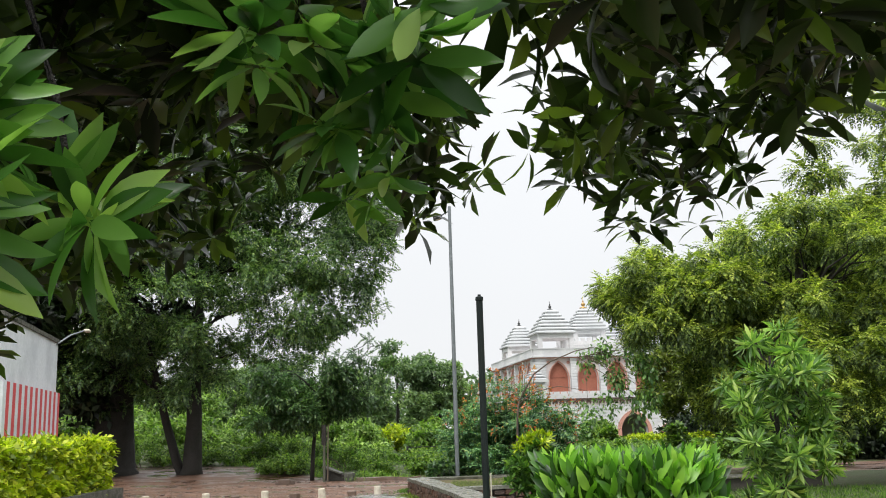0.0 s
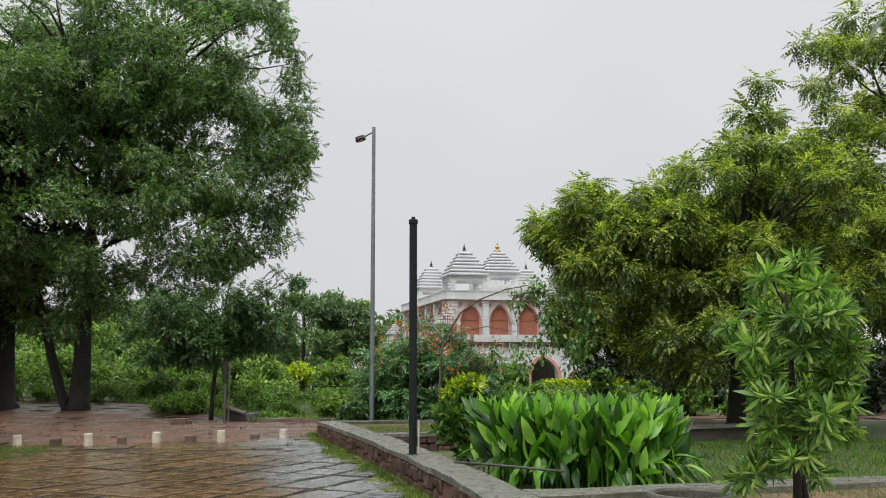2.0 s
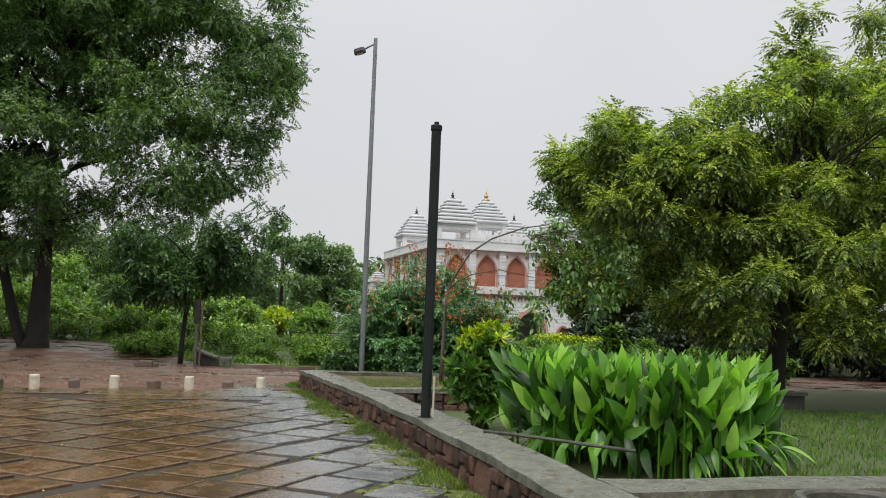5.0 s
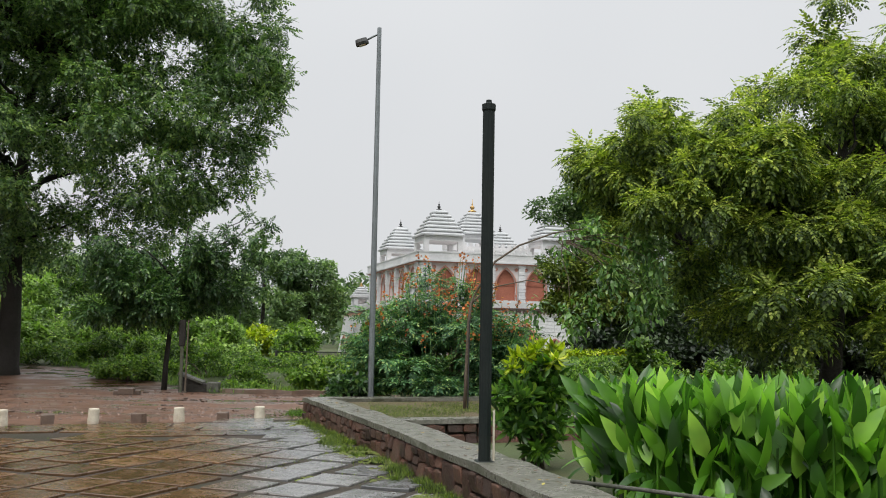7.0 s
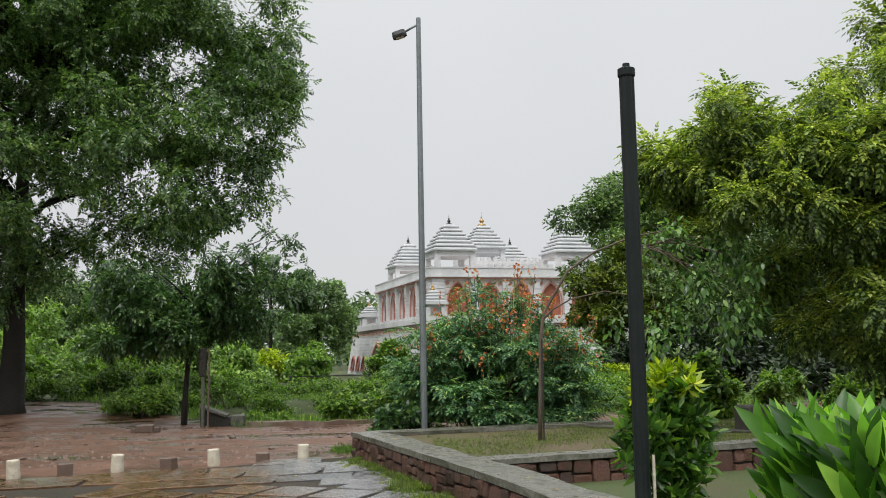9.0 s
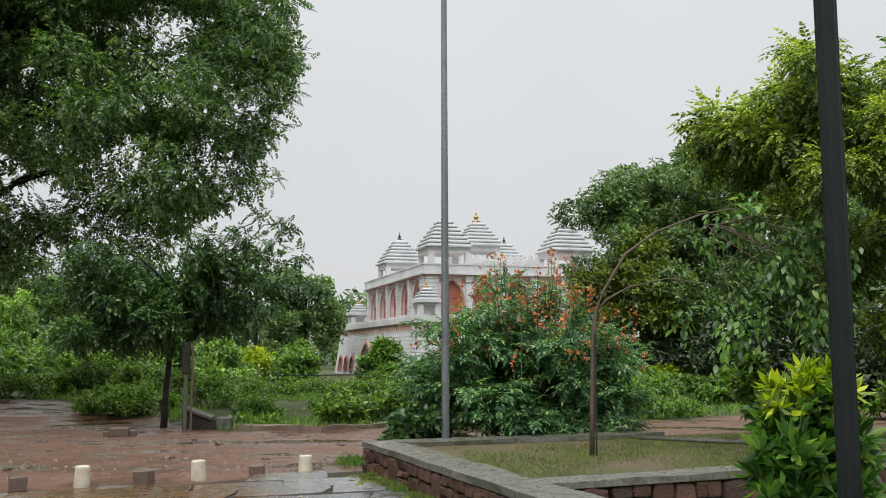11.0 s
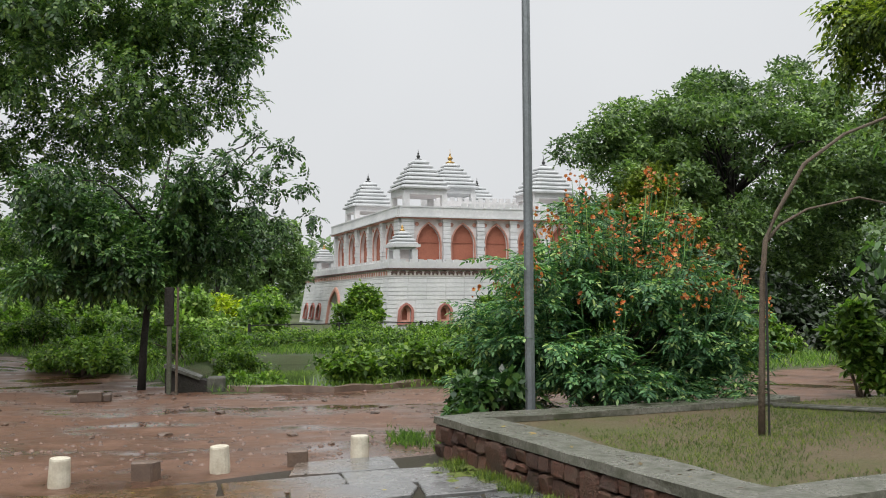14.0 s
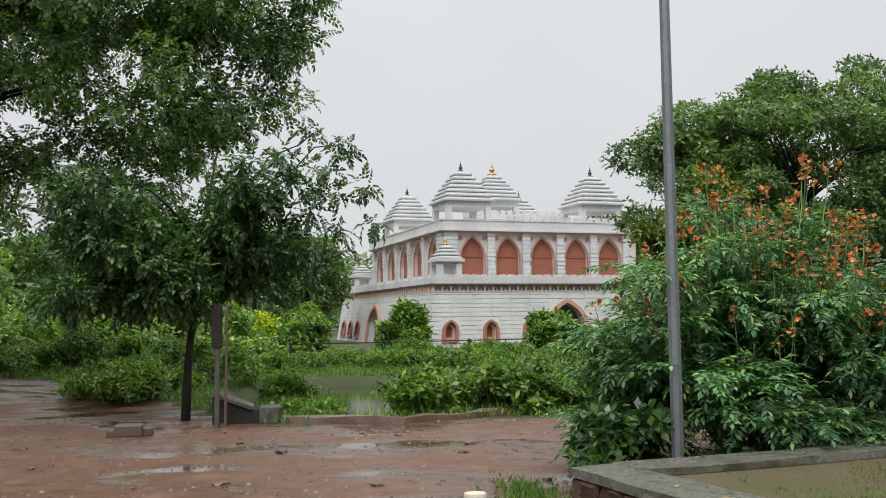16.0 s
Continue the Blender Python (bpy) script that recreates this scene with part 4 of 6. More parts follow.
        bm = bmesh.new()
        stepped_roof(bm, 0.72, 4.92, 5.75, 4)
        part("turret_roof", bm, M_ROOF, tp)
        bm = bmesh.new()
        lathe(bm, [(0.16, 5.72), (0.18, 5.8), (0.06, 5.86), (0.1, 5.95), (0.02, 6.1)], 8)
        part("turret_finial", bm, M_GOLD, tp, "small gilded finial", smooth=True)
    # upper storey
    for nm, to, a0, a1, off, n, w in (("upper_front_wall", front, U0, U1, V0, 5, 1.5), ("upper_side_wall", side, V0, V1, U0, 5, 1.75)):
        pitch = (a1 - a0 - 0.9) / n if to is side else 2.28
        start = a0 + 0.45 + pitch / 2 if to is side else a0 + 1.78
        sh = (lambda o, tt: (lambda u, d, z: tt(u, d + o, z)))(off, to)
        bm = bmesh.new()
        u = a0
        for i in range(n):
            c = start + pitch * i
            nxt = c + pitch / 2 if i < n - 1 else a1
            panel(bm, u, nxt, 3.5, 6.72, 0.0, 0.4, arch_curve(c, w, 4.12, 5.15, 6.38), sh)
            u = nxt
        part(nm, bm, M_PALEPINK, t)
        for i in range(n):
            c = start + pitch * i
            bm = bmesh.new()
            arch_trim(bm, arch_curve(c, w + 0.15, 4.12, 5.17, 6.48), arch_curve(c, w, 4.12, 5.15, 6.38), -0.07, 0.03, sh)
            ar = part("arch_border", bm, M_PINK, t, "pink pointed arch border")
            bm = bmesh.new()
            panel(bm, c - w / 2 - 0.01, c + w / 2 + 0.01, 4.0, 6.5, 0.2, 0.26, None, sh)
            panel(bm, c - w / 2 + 0.1, c + w / 2 - 0.1, 5.2, 5.25, 0.15, 0.21, None, sh)
            part("blind", bm, M_TERRA, ar, "terracotta rolled-down blind")
            bm = bmesh.new()
            panel(bm, c - w / 2 - 0.1, c + w / 2 + 0.1, 3.75, 4.1, -0.1, -0.02, None, sh)
            part("balustrade", bm, M_WHITE, ar)
            for j in range(3):
                bm = bmesh.new()
                q = c + (j - 1) * w * 0.36
                panel(bm, q - 0.03, q + 0.03, 3.72, 4.16, -0.13, -0.09, None, sh)
                part("baluster", bm, M_PINK, ar)
            for sg in (-1, 1):
                bm = bmesh.new()
                ring_stack(bm, [[sh(c + sg * (w / 2 + 0.02) + 0.13 * k * math.cos(2 * math.pi * q / 10), d, 6.33 + 0.13 * k * math.sin(2 * math.pi * q / 10)) for q in range(10)] for k, d in ((1, 0.01), (1, -0.05), (0.5, -0.03))])
                part("medallion", bm, M_PINK, ar)
        for i in range(n + 1):
            c = start + pitch * (i - 0.5)
            if i == 0:
                c = a0 + 0.35
            bm = bmesh.new()
            z = 3.5
            rings = []
            while z < 6.6:
                cw = 0.25 if i else 0.42
                k = rng.uniform(-0.02, 0.02)
                for q, d, za in ((cw - k, -0.22 + k, z + 0.01), (cw - k, -0.22 + k, z + 0.2), (cw - 0.03, -0.19, z + 0.21), (cw - 0.03, -0.19, z + 0.24)):
                    rings.append([sh(c - q, d, za), sh(c + q, d, za), sh(c + q, 0.02, za), sh(c - q, 0.02, za)])
                z += 0.245
            ring_stack(bm, rings)
            part("pilaster", bm, M_WHITE, t)
        bm = bmesh.new()
        panel(bm, a0 - 0.3, a1 + 0.3, 6.72, 6.82, -0.42, 0.3, None, sh)
        panel(bm, a0 - 0.2, a1 + 0.2, 6.82, 7.34, -0.3, -0.05, None, sh)
        panel(bm, a0 - 0.26, a1 + 0.26, 7.34, 7.42, -0.34, -0.01, None, sh)
        part("upper_parapet", bm, M_WHITE, t)
        bm = bmesh.new()
        panel(bm, a0 - 0.24, a1 + 0.24, 6.64, 6.72, -0.3, 0.3, None, sh)
        part("upper_band", bm, M_PINK, t)
    bm = bmesh.new()
    box(bm, U0 + 0.4, U1, V0 + 0.4, V1, 3.5, 6.7)
    box(bm, U0 - 0.1, U1 + 0.1, V0 - 0.1, V1 + 0.1, 6.70, 6.86)
    part("upper_block", bm, M_PALEPINK, t)
    bm = bmesh.new()
    box(bm, 4.6, U1 - 3.0, 7.6, 15.0, 6.86, 7.95)
    for i in range(14):
        box(bm, 4.6 + i * 0.52, 4.6 + i * 0.52 + 0.3, 7.56, 7.74, 8.35, 8.62)
    box(bm, 4.6, 11.8, 7.55, 7.75, 8.0, 8.35)
    for i in range(15):
        box(bm, U0 + 3.9 + i * 0.5, U0 + 3.9 + i * 0.5 + 0.3, V0 - 0.28, V0 - 0.08, 7.42, 7.66)
    part("roof_block", bm, M_WHITE, t)
    z0 = 6.86
    pavilion(t, 3.57, 5.2, z0, 8.5, 10.66, 1.6, 1.26)
    pavilion(t, 3.57, 17.0, z0, 8.5, 10.66, 1.6, 1.26)
    pavilion(t, 12.55, 5.2, z0, 8.5, 10.66, 1.6, 1.26)
    pavilion(t, 12.55, 17.0, z0, 8.5, 10.66, 1.6, 1.26)
    pavilion(t, 8.1, 11.3, z0 + 1.05, 9.4, 11.5, 1.6, 1.22, gold=True, name="centre_pavilion")
    return t


build_palace()


# ---- plants ----
R = np.random.default_rng(11)
T_NEEM = t_pinnate(0.32, 5, 0.088, 0.05, 0.3, 62, 2)
T_FEATHER = t_pinnate(0.32, 4, 0.12, 0.068, 0.2, 62, 3)
T_DROOP = t_pinnate(0.30, 4, 0.13, 0.066, 0.35, 58, 4)
T_PEACOCK = t_pinnate(0.32, 6, 0.115, 0.045, 0.16, 66, 5)
T_TUFT = t_join([t_move(t_blade(0.34, 0.17, 1, 0.1), pose(0, 0, 0, a, b, c)) for a, b, c in ((10, 20, 0), (-15, -30, 120), (25, 10, 240))])
T_SMALLTUFT = t_join([t_move(t_blade(0.12, 0.066, 1, 0.1), pose(0, 0, 0, a, b, c)) for a, b, c in ((10, 20, 0), (-15, -30, 120), (25, 10, 240))])
T_MANGO = t_whorl(7, 0.15, 0.052, 3, (-35, 40), 0.3, 6, 0.56)
T_MANGO_NEAR = t_whorl(7, 0.155, 0.045, 6, (-20, 45), 0.25, 6)
T_BROADWHORL = t_whorl(9, 0.19, 0.062, 3, (-25, 55), 0.3, 9)
T_NARROW = t_whorl(13, 0.17, 0.035, 3, (-25, 50), 0.3, 8)
T_GRASSTUFT = t_join([t_move(t_blade(0.11 * k, 0.009, 1, 0.25, 0.1, 0.3), Matrix.Rotation(radians(a), 4, "Z") @ Matrix.Rotation(radians(e_), 4, "X")) for a, e_, k in ((0, 72, 1), (80, 60, 0.85), (165, 80, 1.1), (235, 58, 0.9), (300, 68, 1.0))])

# big feathery tree with two trunks
def tree_edge(z):
    """How far the big tree's crown reaches towards the open sky at a height."""
    zs = (3.0, 4.5, 5.5, 6.3, 7.0, 8.0, 9.2, 10.5, 13.0, 17.0)
    xs = (4.6, 5.4, 6.6, 7.3, 8.3, 8.6, 9.3, 9.5, 9.2, 8.0)
    return float(np.interp(z, zs, xs))


def in_edge(q):
    return q[0] < tree_edge(q[2]) - 0.75


rt = random.Random(8)
c = dome_clumps(21, 205, (-0.3, -0.5, 9.4), (8.1, 6.6, 8.0), 0.85, 0.5, -0.7, 0.5, in_edge)
c += dome_clumps(121, 120, (4.4, -0.5, 9.6), (4.6, 3.8, 4.4), 0.72, 0.45, -0.9, 0.5, in_edge)
c += dome_clumps(141, 62, (3.2, -0.5, 13.6), (4.6, 4.0, 4.8), 0.85, 0.5, -0.6, 0.5, in_edge)
c += dome_clumps(151, 60, (-3.5, -0.5, 13.4), (5.5, 4.6, 5.0), 0.95, 0.5, -0.6, 0.5)
c += [((tree_edge(q) - rt.uniform(0.7, 1.3), rt.uniform(-2, 1.5), q), (0.6, 0.6, 0.35)) for q in (rt.uniform(5.2, 16) for _ in range(50))]
c += [((rt.uniform(-5.5, 5.2), rt.uniform(-3.5, 3), rt.uniform(3.6, 6.4)), (0.8, 0.8, 0.45)) for _ in range(44)]
c += [((rt.uniform(-6.5, 1.2), rt.uniform(-3.5, 3), rt.uniform(2.9, 6.4)), (0.85, 0.85, 0.45)) for _ in range(38)]
me = crown("crown", R, c, 74, T_FEATHER, (0.8, 1.3), shell=0.25, droop=0.2, wild=1.0, ragged=0.16)
tree("twin_trunk_tree", "large feathery dark green tree with two dark trunks", (-11.6, 36.5, -0.05),
     [[(0.25, 0, -0.1), (0.3, 0, 0.4), (0.35, 0, 2.2), (0.25, 0.2, 4.0), (0.3, 0.3, 6.5), (0.6, 0.2, 10.5), (0.8, 0.2, 15.0)], [(-0.1, 0, -0.1), (-0.3, 0, 0.5), (-0.85, 0, 2.3), (-1.3, -0.1, 4.2), (-2.0, -0.4, 7.0)]],
     [[0.58, 0.4, 0.32, 0.28, 0.2, 0.12, 0.05], [0.28, 0.2, 0.17, 0.14, 0.06]],
     [(0.3, 0, 2.8), (0.2, 0.2, 4.0), (0.3, 0.3, 6.0), (-1.3, 0, 3.6), (-1.8, -0.3, 6), (0.4, 0.3, 8), (0.6, 0.2, 10.5)], c, me, L_ACACIA, M_BARK, 5, 0.10, 3)

# old tree behind it, deep shade put into its leaf colour
c = dome_clumps(22, 110, (-2.2, 0, 8.8), (4.8, 5.5, 8.2), 1.3, 0.65, -0.95, 0.35)
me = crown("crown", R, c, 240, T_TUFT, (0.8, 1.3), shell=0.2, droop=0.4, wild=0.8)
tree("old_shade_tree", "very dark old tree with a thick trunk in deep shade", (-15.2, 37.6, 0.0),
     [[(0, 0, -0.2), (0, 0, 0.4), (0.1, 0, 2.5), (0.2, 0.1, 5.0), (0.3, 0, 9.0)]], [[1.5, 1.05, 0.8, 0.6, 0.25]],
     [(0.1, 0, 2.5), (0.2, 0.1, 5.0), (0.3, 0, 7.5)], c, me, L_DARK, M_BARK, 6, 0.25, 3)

# young tree by the pond's corner
ry = random.Random(23)
ends = [(2.55, 0.0, 4.75), (3.1, 0.1, 3.45), (3.0, -0.3, 4.1), (2.0, 0.1, 4.95), (2.7, 0.4, 2.9), (1.7, -0.4, 4.4)]
ends += [(ry.uniform(-2.2, 1.3), ry.uniform(-1.7, 1.7), ry.uniform(2.1, 4.3)) for _ in range(26)]
c = []
for i, q in enumerate(ends):
    f = Vector((0.15, 0, 2.0))
    for t in (1.0, 0.86, 0.72, 0.58, 0.44):
        k = f.lerp(Vector(q), t) + Vector((ry.gauss(0, 0.13), ry.gauss(0, 0.13), ry.gauss(0, 0.08)))
        w = (0.30 if i < 6 else 0.46) * (1.2 - 0.45 * t)
        c.append((tuple(k), (w, w, w * 0.5)))
me = crown("crown", R, c, 50, T_DROOP, (0.65, 1.05), shell=0.15, droop=0.4, wild=0.8)
tree("young_tree", "young tree with dark drooping leaves by the pond", (-5.37, 31.68, -0.05),
     [[(0, 0, -0.05), (0.03, 0, 0.8), (0.1, 0, 1.7), (0.22, 0.05, 3.0), (0.5, 0, 4.6)]], [[0.085, 0.07, 0.06, 0.045, 0.015]],
     [(0.08, 0, 1.5), (0.15, 0, 2.2), (0.22, 0.05, 3.0)], c, me, L_YOUNG, M_BARK, 7, 0.04, 5)

# neem trees: drooping umbrellas of feathery leaves at the shoots' ends
def umbrellas(name, rng, caps, per, size, low, high, droop):
    """Feathery leaves that spread from the tips of shoots (centre, radii) like umbrellas."""
    c = np.array([a for a, r in caps])
    s = np.array([r[0] for a, r in caps])
    idx = np.repeat(np.arange(len(c)), per)
    n = len(idx)
    a = rng.uniform(0, 2 * np.pi, n)
    e = np.radians(rng.uniform(low, high, n))
    d = np.stack([np.cos(a) * np.cos(e), np.sin(a) * np.cos(e), np.sin(e)], 1)
    p = c[idx] + d * (s[idx] * rng.uniform(0.05, 0.55, n))[:, None] * np.array([1, 1, 0.7])
    ax = d + rng.normal(size=(n, 3)) * 0.3
    ax[:, 2] -= droop
    up = np.array([0, 0, 1.0]) + d * 0.35 + rng.normal(size=(n, 3)) * 0.2
    return scatter(name, T_NEEM, p, frames_for(ax, up, rng), rng.uniform(*size, n) * s[idx] * 2)


def neem(label, base, trunk, radii, forks, seed, lobes, cap, per):
    """Lobes: centre, radii and how many shoots."""
    c = []
    for i, (centre, spread, count) in enumerate(lobes):
        c += dome_clumps(seed + 37 * i, count, centre, spread, cap, 0.6, -0.75, 0.82)
        c += dome_clumps(seed + 37 * i + 11, count // 2, centre, [q * 0.66 for q in spread], cap * 1.1, 0.6, -0.7, 0.7)
    me = umbrellas("crown", R, c, per, (0.7, 1.0), -65, 30, 0.25)
    t = tree("neem_tree", label, base, [trunk], [radii], forks, c, me, L_NEEM, M_BARK, seed, 0.055, 3)
    # lighter colour only on the upper sides, where skylight would fall
    tips = umbrellas("young_leaves", R, c, int(per * 0.85), (0.6, 0.9), 5, 75, 0.6)
    part("young_leaves", tips, L_NEEM_LIT_YOUNG, t, "yellow-green young leaves at the shoot tips, coloured as if lit from above")


neem("bushy neem tree with bright yellow-green leaf tips", (8.9, 22.3, 0.05), [(0, 0, -0.1), (0, 0, 0.5), (0.1, 0, 1.6), (0.3, 0, 3.2), (0.4, 0, 6.0)], [0.3, 0.22, 0.19, 0.15, 0.06],
     [(0.1, 0, 1.5), (0.25, 0, 2.8), (0.3, 0, 4.2)], 24,
     [((-2.5, 0.0, 4.5), (2.3, 2.3, 1.6), 60), ((0.9, 0.2, 4.8), (3.0, 3.0, 2.7), 84), ((0.1, -0.4, 2.5), (3.1, 3.0, 1.7), 58), ((-3.3, 0.2, 4.9), (1.4, 1.2, 0.7), 16)], 0.54, 54)
neem("taller neem tree with light green foliage", (15.6, 26.5, 0.0), [(0, 0, -0.1), (0, 0, 0.5), (0.1, 0, 2.6), (0.3, 0, 5.2), (0.2, 0, 10.0)], [0.4, 0.28, 0.24, 0.18, 0.06],
     [(0.1, 0, 2.5), (0.25, 0, 4.8), (0.3, 0, 6.2), (0.2, 0, 8.5)], 25, [((0.5, 0.0, 7.0), (5.0, 4.5, 5.6), 135), ((-1.5, -1.0, 3.6), (3.6, 3.0, 2.0), 30)], 0.74, 44)

# round dense tree right of the palace
c = dome_clumps(26, 200, (0.7, 0, 6.8), (7.6, 5.6, 5.2), 1.1, 0.62, -0.9, 0.6)
me = crown("crown", R, c, 230, T_TUFT, (0.48, 0.78), shell=0.55, droop=0.3, wild=0.7, ragged=0.12)
tree("round_tree", "dense round dark green tree beside the palace", (16.4, 51.0, -0.1),
     [[(0, 0, -0.1), (0, 0, 0.5), (0.1, 0, 2.6), (0.3, 0, 5.2), (0.2, 0, 8.5)]], [[0.55, 0.4, 0.34, 0.25, 0.08]],
     [(0.1, 0, 2.2), (0.25, 0, 4.2), (0.3, 0, 6.2)], c, me, L_ROUND, M_BARK, 10, 0.08, 3)


c = dome_clumps(27, 60, (0, 0, 4.2), (2.6, 2.4, 3.0), 0.7, 0.7, -0.9, 0.6)
me = crown("crown", R, c, 160, T_TUFT, (0.55, 0.85), shell=0.45, droop=0.3, wild=0.7)
tree("olive_tree", "small yellow-olive tree between palace and round tree", (11.7, 49.0, -0.1),
     [[(0, 0, -0.1), (0, 0, 0.5), (0.1, 0, 1.8), (0.2, 0, 3.6), (0.2, 0, 5.5)]], [[0.25, 0.18, 0.15, 0.1, 0.04]],
     [(0.1, 0, 1.6), (0.2, 0, 3.2)], c, me, L_OLIVE, M_BARK, 13, 0.06, 3)


# far woods that close the view
def far_woods():
    rng = random.Random(31)
    cl = []
    for i in range(700):
        a = radians(rng.uniform(-75, 75))
        d = rng.uniform(105, 150)
        x, y = d * math.sin(a), d * math.cos(a)
        h = 11 + 3.5 * noise.noise(Vector((x * 0.04, y * 0.04, 0))) + rng.uniform(-2, 1.5)
        h += 3 if x > 30 else -3.0
        z = h * rng.uniform(0.0, 1.0)
        s = rng.uniform(1.8, 3.4)
        cl.append(((x, y, z), (s, s, s * 0.7)))
    me = crown("far_wood", R, cl, 40, (T_TUFT[0] * 2.6, T_TUFT[1]), (0.7, 1.3), shell=0.4, droop=0.3, wild=0.8)
    me.materials.append(L_FAR)
    tagged(new("far_woods", me), "belt of hazy green trees beyond the palace", "woods", kind="stuff")


far_woods()


# the near edge of the woods, beside the palace
def wood_edge():
    rng = random.Random(35)
    x = -2.9
    i = 0
    while x > -46:
        r = rng.uniform(2.4, 3.6) if i else 2.3
        h = rng.uniform(7.0, 8.2) + (0.9 if x < -12 else 1.3 if x > -8 else 0)
        y = 78 + rng.uniform(-1.5, 3.0) - (3.0 if x < -14 else 0)
        cl = dome_clumps(500 + i, 40, (0, 0, h * 0.5), (r, r * 0.8, h * 0.46), 0.85, 0.65, -0.95, 0.55)
        me = crown("crown", R, cl, 80, T_TUFT, (0.8, 1.2), shell=0.4, droop=0.3, wild=0.7)
        tree("wood_tree", "dense mid-green tree at the edge of the woods", (x - r * 0.35, y, -0.2), [[(0, 0, -0.1), (0.05, 0, 1.2), (0.1, 0, h * 0.7)]], [[0.24, 0.18, 0.06]],
             [(0.05, 0, 1.2), (0.1, 0, h * 0.5)], cl, me, L_WOOD, M_BARK, 500 + i, 0.07, 6)
        x -= r * 1.35
        i += 1


wood_edge()


def bush(name, label, loc, radii, size, count, per, template, mat, seed, stems=5, group="", flat=0.7, sz=(0.7, 1.2), lower=-0.2, droop=0.3, wild=0.7, level=False, extra=()):
    """A shrub: several stems from the ground and a crown of leaf clumps."""
    t = thing(name, label, "shrub", loc, group=group)
    cl = dome_clumps(seed, count, (0, 0, radii[2] * 0.45), (radii[0], radii[1], radii[2] * 0.6), size, flat, lower - 0.35, 0.4) + list(extra)
    rng = random.Random(seed)
    bm = bmesh.new()
    for i in range(stems):
        cc = rng.choice(cl)[0]
        pts = limb_points((rng.uniform(-0.12, 0.12), rng.uniform(-0.12, 0.12), -0.1), cc, rng, 5)
        tube(bm, pts, [0.03, 0.026, 0.022, 0.018, 0.012, 0.006], 5)
    part("stem", bm, M_BARK2, t, smooth=True, kind="stuff")
    q, ax, up = in_clumps(R, cl, per, shell=0.25, droop=droop, wild=wild)
    if level:
        # leaves held flat, in layers
        ax[:, 2] = ax[:, 2] * 0.35 + 0.05
        up = np.array([0, 0, 1.0]) + R.normal(size=up.shape) * 0.18
    m2 = scatter("leaves", template, q, frames_for(ax, up, R), R.uniform(*sz, len(q)))
    part("foliage", m2, mat, t)
    return t, cl


# low bushes on the banks of the pond and along the track
def banks():
    rng = random.Random(41)
    spots = []
    for i in range(12):
        spots.append((-20 + i * 1.45, 41.5 + rng.uniform(-0.8, 1.4) - max(0, i - 8) * 0.9, rng.uniform(1.0, 1.5), rng.uniform(0.7, 1.1)))
    for i in range(2, 9):
        spots.append((-3.0 + i * 1.0, 32.0 + rng.uniform(-0.2, 0.7) + max(0, i - 4) * 0.3, rng.uniform(0.6, 0.9), rng.uniform(0.4, 0.75)))
    for i in range(16):
        spots.append((-7.5 + i * 1.15, 46.0 + rng.uniform(-0.8, 2.6), rng.uniform(1.0, 1.5), rng.uniform(0.35, 0.6)))
    for i in range(9):
        spots.append((4.8 + i * 0.7, 35.5 + i * 0.9 + rng.uniform(-0.7, 0.7), rng.uniform(0.8, 1.2), rng.uniform(0.5, 0.8)))
    for i in range(7):
        spots.append((-7.2 + rng.uniform(-0.7, 0.7), 35 + i * 1.3, rng.uniform(0.7, 1.0), rng.uniform(0.45, 0.75)))
    for i in range(34):
        x, y = rng.uniform(-0.2, 9.5), rng.uniform(33.0, 52.0)
        spots.append((x, y, rng.uniform(0.7, 1.3), rng.uniform(0.3, 0.75)))
    for i, (x, y, r, h) in enumerate(spots):
        bush("bank_bush", "low leafy green bush on the grassy pond bank", (x, y, ground_z(x, y) - 0.02), (r, r, h), 0.36, 14, 105, T_SMALLTUFT, L_BUSH, 100 + i, 3, "bushes on the pond bank", 0.7, (0.6, 1.1))


banks()
bush("round_shrub", "clipped bright green round shrub before the palace", (1.0, 59.0, -0.3), (0.95, 0.95, 2.3), 0.45, 26, 120, T_TUFT, L_BUSH, 51, 5, "", 0.8, (0.6, 0.9))
bush("round_shrub", "bright green shrub at the palace gate", (7.6, 56.9, -0.3), (0.95, 0.95, 2.0), 0.45, 26, 120, T_TUFT, L_BUSH, 52, 5, "", 0.8, (0.6, 0.9))
for i, (x, y, h) in enumerate(((-8.5, 66, 2.4), (-6.3, 67, 2.0), (-4.4, 70, 2.6), (-10.5, 64, 2.2), (-3.6, 64, 1.8))):
    bush("garden_shrub", "yellow-green garden shrub beyond the pond", (x, y, -0.2), (1.5, 1.3, h), 0.6, 20, 110, T_TUFT, L_LIME if i % 2 else L_BUSH, 53 + i, 4, "garden shrubs beyond the pond", 0.7, (0.6, 1.0))

# peacock-flower shrub round the lamp post
rp = random.Random(19)
skirt = []
for i in range(46):
    a, d = rp.uniform(0, 2 * math.pi), rp.uniform(0.7, 1.08)
    skirt.append(((1.85 * d * math.cos(a), 1.4 * d * math.sin(a), rp.uniform(0.25, 1.2)), (0.36, 0.36, 0.12)))
shrub, cl = bush("peacock_flower_shrub", "spreading feathery shrub with orange peacock flowers", (1.68, 25.3, 0.0), (2.0, 1.5, 2.8), 0.36, 100, 44, T_PEACOCK, L_PEACOCK, 61, 24, "", 0.3, (0.65, 1.05), -0.3, level=True, extra=skirt)
tops = [q for q in cl if q[0][2] > 1.0]
fr = random.Random(4)
